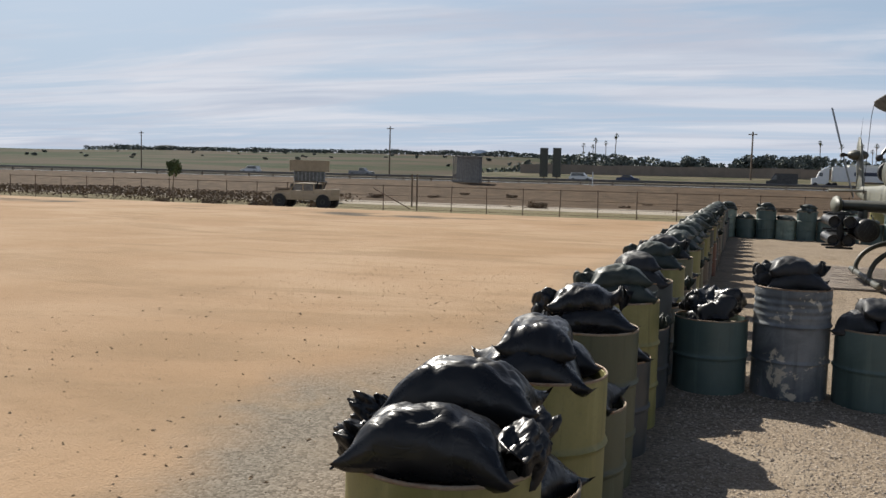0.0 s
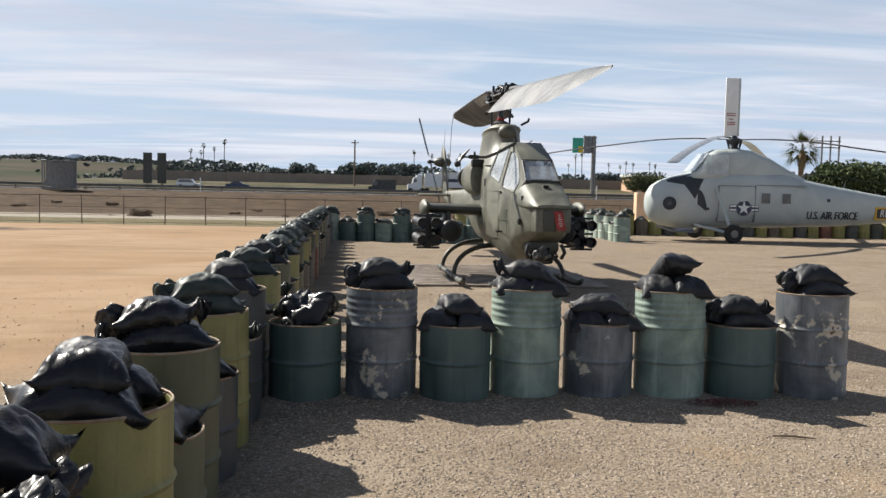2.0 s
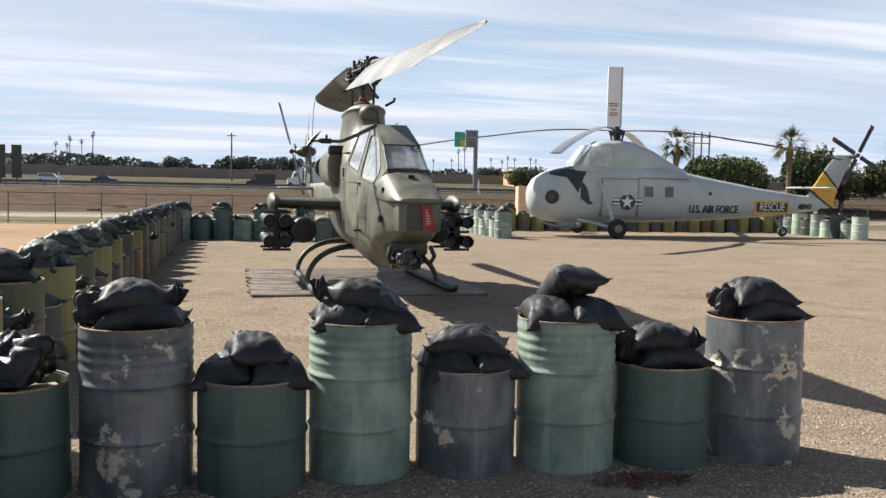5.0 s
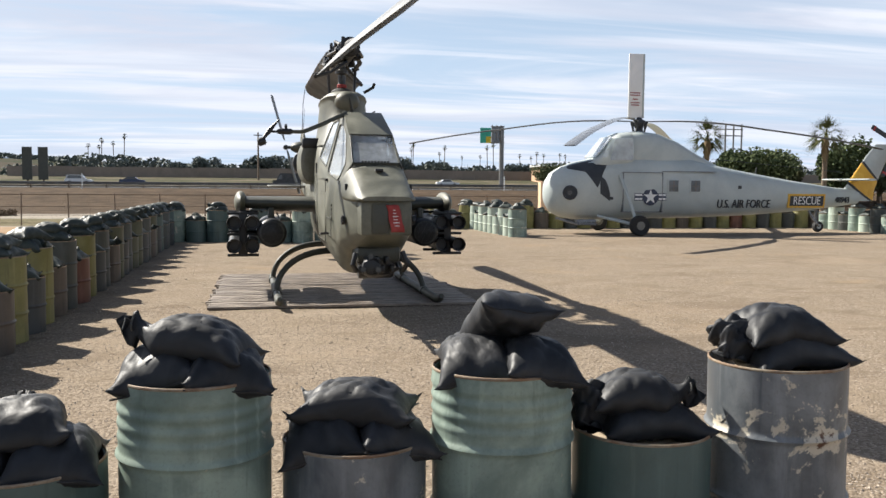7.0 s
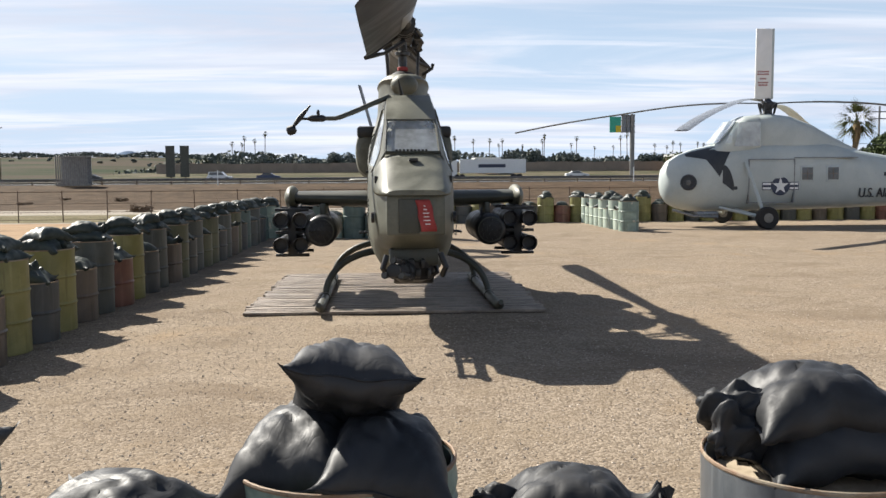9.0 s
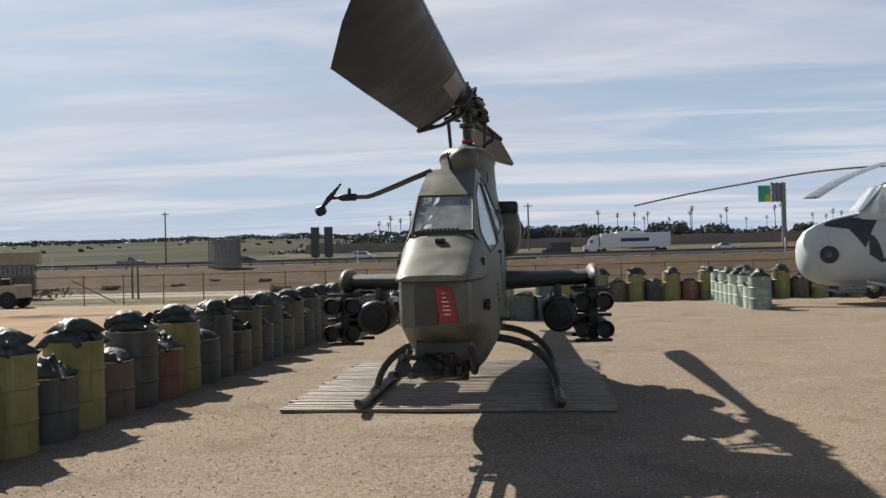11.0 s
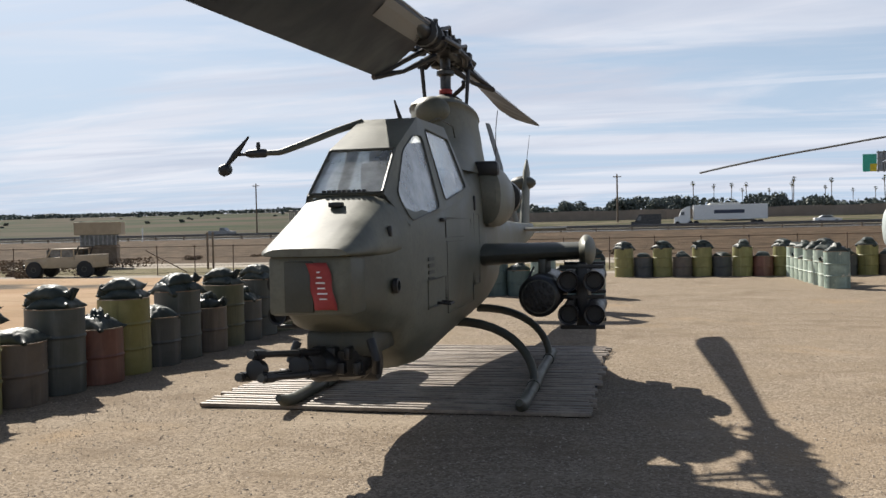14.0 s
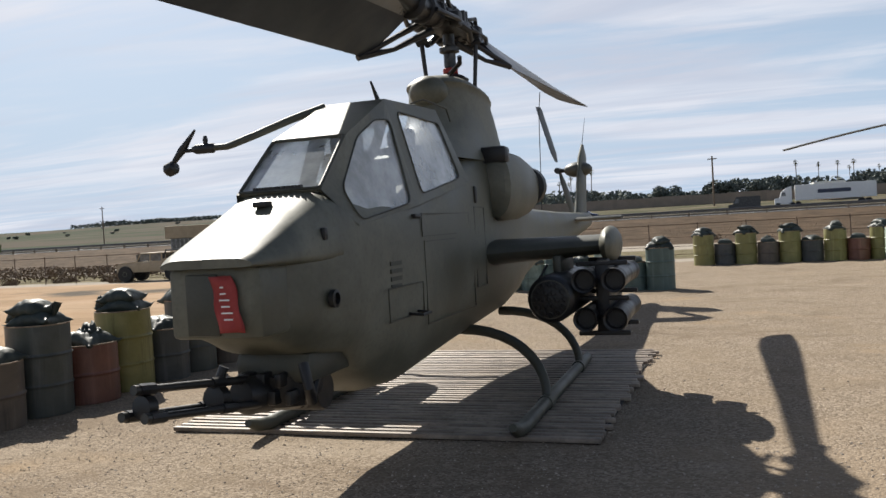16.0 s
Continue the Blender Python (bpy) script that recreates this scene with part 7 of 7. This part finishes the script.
for i in range(15):
    part("slat", boxm(-1.65 + 0.235 * i, -1.52 + 0.235 * i, -0.9, -0.86, 0.2, 3.2), GALV, cage, "", False)
part("back_panel", boxm(-1.65, 1.65, 0.8, 0.86, 0.2, 3.2), CAR_GREY, cage, "", False)
part("top_rail", boxm(-1.72, 1.72, -0.92, 0.92, 3.18, 3.3, 0.02), GALV, cage)
small_signs = ((-18.0, 104.5, 1.6), (-56, 104.5, 1.6), (30, 104.5, 1.7))
for x, y, h in small_signs:
    ob = thing("marker_post", "thin pale roadside marker post", "post", pose(x, y, land(x, y)))
    part("stake", boxm(-0.06, 0.06, -0.03, 0.03, -0.2, h, 0.01), H_WHITE, ob)
dp = thing("twin_posts", "pair of dark posts with a plate by the fence", "post", pose(-26.0, 66.0, land(-26, 66)))
for x in (-0.22, 0.22):
    part("post", boxm(x - 0.06, x + 0.06, -0.06, 0.06, -0.3, 2.7, 0.02), WOOD, dp)

POLES = ((-190, 235, 14.0), (-87, 203, 13.5), (0.2, 194, 10.4), (88, 190, 10.8), (176, 189, 11.0))
for x, y, h in POLES:
    ob = thing("utility_pole", "wooden utility pole with a short cross-arm", "utility pole", pose(x, y, land(x, y)), group="utility poles")
    part("pole", tube([(0, 0, -1), (0, 0, h)], [0.22, 0.15], 8), WOOD, ob)
    part("cross_arm", boxm(-0.9, 0.9, -0.08, 0.08, h - 0.7, h - 0.5), WOOD, ob)
tower = thing("lattice_poles", "three tall slender poles with cross-bars", "utility pole", pose(74.0, 128.0, land(74, 128)))
for x in (-1.4, 0.0, 1.4):
    part("pole", tube([(x, 0, -0.5), (x, 0, 10.5)], 0.14, 8), GALV, tower)
for z in (9.6, 8.6):
    part("cross_bar", boxm(-2.4, 1.6, -0.06, 0.06, z, z + 0.16), GALV, tower)

kiosk = thing("storage_box", "tan painted storage box with a brown end", "shed", pose(19.6, 56.0, land(19.6, 56), 0, 0, -12))
part("front", boxm(-0.95, 0.75, -0.8, 0.8, 0, 2.75, 0.03), STUCCO, kiosk)
part("end", boxm(0.75, 1.25, -0.8, 0.8, 0, 2.7, 0.03), WOOD, kiosk, "dark brown end panel")

# ---- far buildings, hills and mountains ----
GB = "far buildings"
for x, y, w, h in ((22, 198, 5, 2.2), (66, 197, 4, 3.0), (118, 197, 6, 3.0)):
    ob = thing("building", "low flat-roofed building far off, pale roof", "building", pose(x, y, land(x, y)), group=GB)
    part("wall", boxm(-w / 2, w / 2, -4, 4, -1, h), STUCCO, ob, "", False)
    part("roof", boxm(-w / 2 - 0.4, w / 2 + 0.4, -4.4, 4.4, h, h + 0.5), ROOFWHITE, ob, "pale flat roof", False)
    for k in range(3):
        part("window", boxm(-w / 2 + w * (k + 0.6) / 3.6, -w / 2 + w * (k + 1.1) / 3.6, -4.06, -3.98, h * 0.35, h * 0.75), DARK_GLASS, ob, "", False)


def ridge(name, y, x0, x1, n, prof, material, label, depth):
    bm = bmesh.new()
    a, b, c = [], [], []
    for i in range(n + 1):
        k = i / n
        x = x0 + (x1 - x0) * k
        z = prof(k)
        a.append(bm.verts.new((x, y - depth, -20)))
        b.append(bm.verts.new((x, y - depth * 0.35 + 0.1 * depth * noise.noise((k * 9, 1, 2)), z * 0.55)))
        c.append(bm.verts.new((x, y, z)))
    for i in range(n):
        bm.faces.new((a[i], a[i + 1], b[i + 1], b[i]))
        bm.faces.new((b[i], b[i + 1], c[i + 1], c[i]))
    tagged(part(name, bm, material), label, "mountain", kind="structure")


# ridges get their haze from the material colour alone
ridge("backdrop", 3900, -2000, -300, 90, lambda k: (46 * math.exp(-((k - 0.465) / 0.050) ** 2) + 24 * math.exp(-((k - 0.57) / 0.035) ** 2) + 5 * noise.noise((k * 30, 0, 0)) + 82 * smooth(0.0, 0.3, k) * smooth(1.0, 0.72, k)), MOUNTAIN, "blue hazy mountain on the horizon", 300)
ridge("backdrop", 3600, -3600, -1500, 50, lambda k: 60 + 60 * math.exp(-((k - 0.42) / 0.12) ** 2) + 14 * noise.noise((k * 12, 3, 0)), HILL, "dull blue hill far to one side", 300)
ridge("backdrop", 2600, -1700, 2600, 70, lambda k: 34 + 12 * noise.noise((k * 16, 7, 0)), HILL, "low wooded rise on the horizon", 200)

# ---- small things on the gravel ----
stick = thing("stick", "short dry brown stick lying on the gravel", "stick", pose(3.05, 6.35, land(3.05, 6.35) + 0.012, 0, 0, -14))
part("stem", tube([(-0.14, 0, 0), (0, 0.01, 0.004), (0.15, -0.01, 0.0)], [0.006, 0.009, 0.005], 6), WOOD, stick)
r7 = random.Random(9)
v, f = [], []
for i in range(260):
    a, q = r7.uniform(0, 6.28), r7.random() ** 0.7
    p = Vector((2.98 + 0.30 * q * math.cos(a), 7.33 + 0.13 * q * math.sin(a), 0.012 + 0.03 * (1 - q)))
    d = Vector((r7.gauss(0, 1), r7.gauss(0, 1), r7.gauss(0, 0.3))).normalized() * 0.022
    s = d.cross(Vector((0, 0, 1))).normalized() * 0.01
    j = len(v)
    v += [tuple(p - d), tuple(p + s), tuple(p + d), tuple(p - s)]
    f.append((j, j + 1, j + 2, j + 3))
me = bpy.data.meshes.new("red_chips")
me.from_pydata(v, [], f)
me.materials.append(leafy("red_chip", (0.10, 0.03, 0.025), (0.19, 0.07, 0.055)))
tagged(new("red_chips", me), "small heap of dark red chips on the gravel", "chips", kind="stuff")


def scatter(name, label, n, area, s0, s1, material, seed, keep=lambda x, y: True):
    """Loose stones as squat eight-sided lumps, one mesh."""
    r = np.random.RandomState(seed)
    x = r.uniform(area[0], area[1], n)
    y = area[2] + (area[3] - area[2]) * r.uniform(0, 1, n) ** 1.5
    ok = np.array([keep(a, b) for a, b in zip(x, y)])
    x, y = x[ok], y[ok]
    n = len(x)
    s = s0 + (s1 - s0) * r.uniform(0, 1, n) ** 3
    a = r.uniform(0, 6.28, n)
    base = np.array([(1, 0, 0.1), (0, 0.75, 0), (-1, 0, 0.05), (0, -0.75, 0), (0.1, 0.1, 0.55), (0, 0, -0.4)])
    tris = np.array([(0, 1, 4), (1, 2, 4), (2, 3, 4), (3, 0, 4), (1, 0, 5), (2, 1, 5), (3, 2, 5), (0, 3, 5)])
    P = np.repeat(base[None], n, 0) * s[:, None, None] * r.uniform(0.75, 1.25, (n, 6, 3))
    c, sn = np.cos(a)[:, None], np.sin(a)[:, None]
    px, py = P[..., 0] * c - P[..., 1] * sn, P[..., 0] * sn + P[..., 1] * c
    z = np.array([land(u, w) for u, w in zip(x, y)])
    V = np.stack([px + x[:, None], py + y[:, None], P[..., 2] + z[:, None] + 0.1 * s[:, None]], -1).reshape(-1, 3)
    T = (tris[None] + 6 * np.arange(n)[:, None, None]).reshape(-1, 3)
    m_ = bpy.data.meshes.new(name)
    m_.from_pydata(V.tolist(), [], T.tolist())
    m_.materials.append(material)
    tagged(new(name, m_), label, name, kind="stuff")


scatter("gravel", "loose tan and grey gravel stones", 26000, (-0.7, 7.5, 3.2, 16.0), 0.005, 0.014, STONE, 1)
scatter("gravel", "loose gravel stones farther into the yard", 9000, (-0.7, 11.0, 9.0, 28.0), 0.006, 0.015, STONE, 2)
scatter("gravel", "loose pale and grey pebbles before the drums", 42000, (-0.6, 6.6, 3.4, 8.6), 0.006, 0.015, STONE, 4)
scatter("clods", "loose clods and pebbles on the orange dirt", 3200, (-7.5, -1.4, 1.0, 16.0), 0.004, 0.020, CLOD, 3)
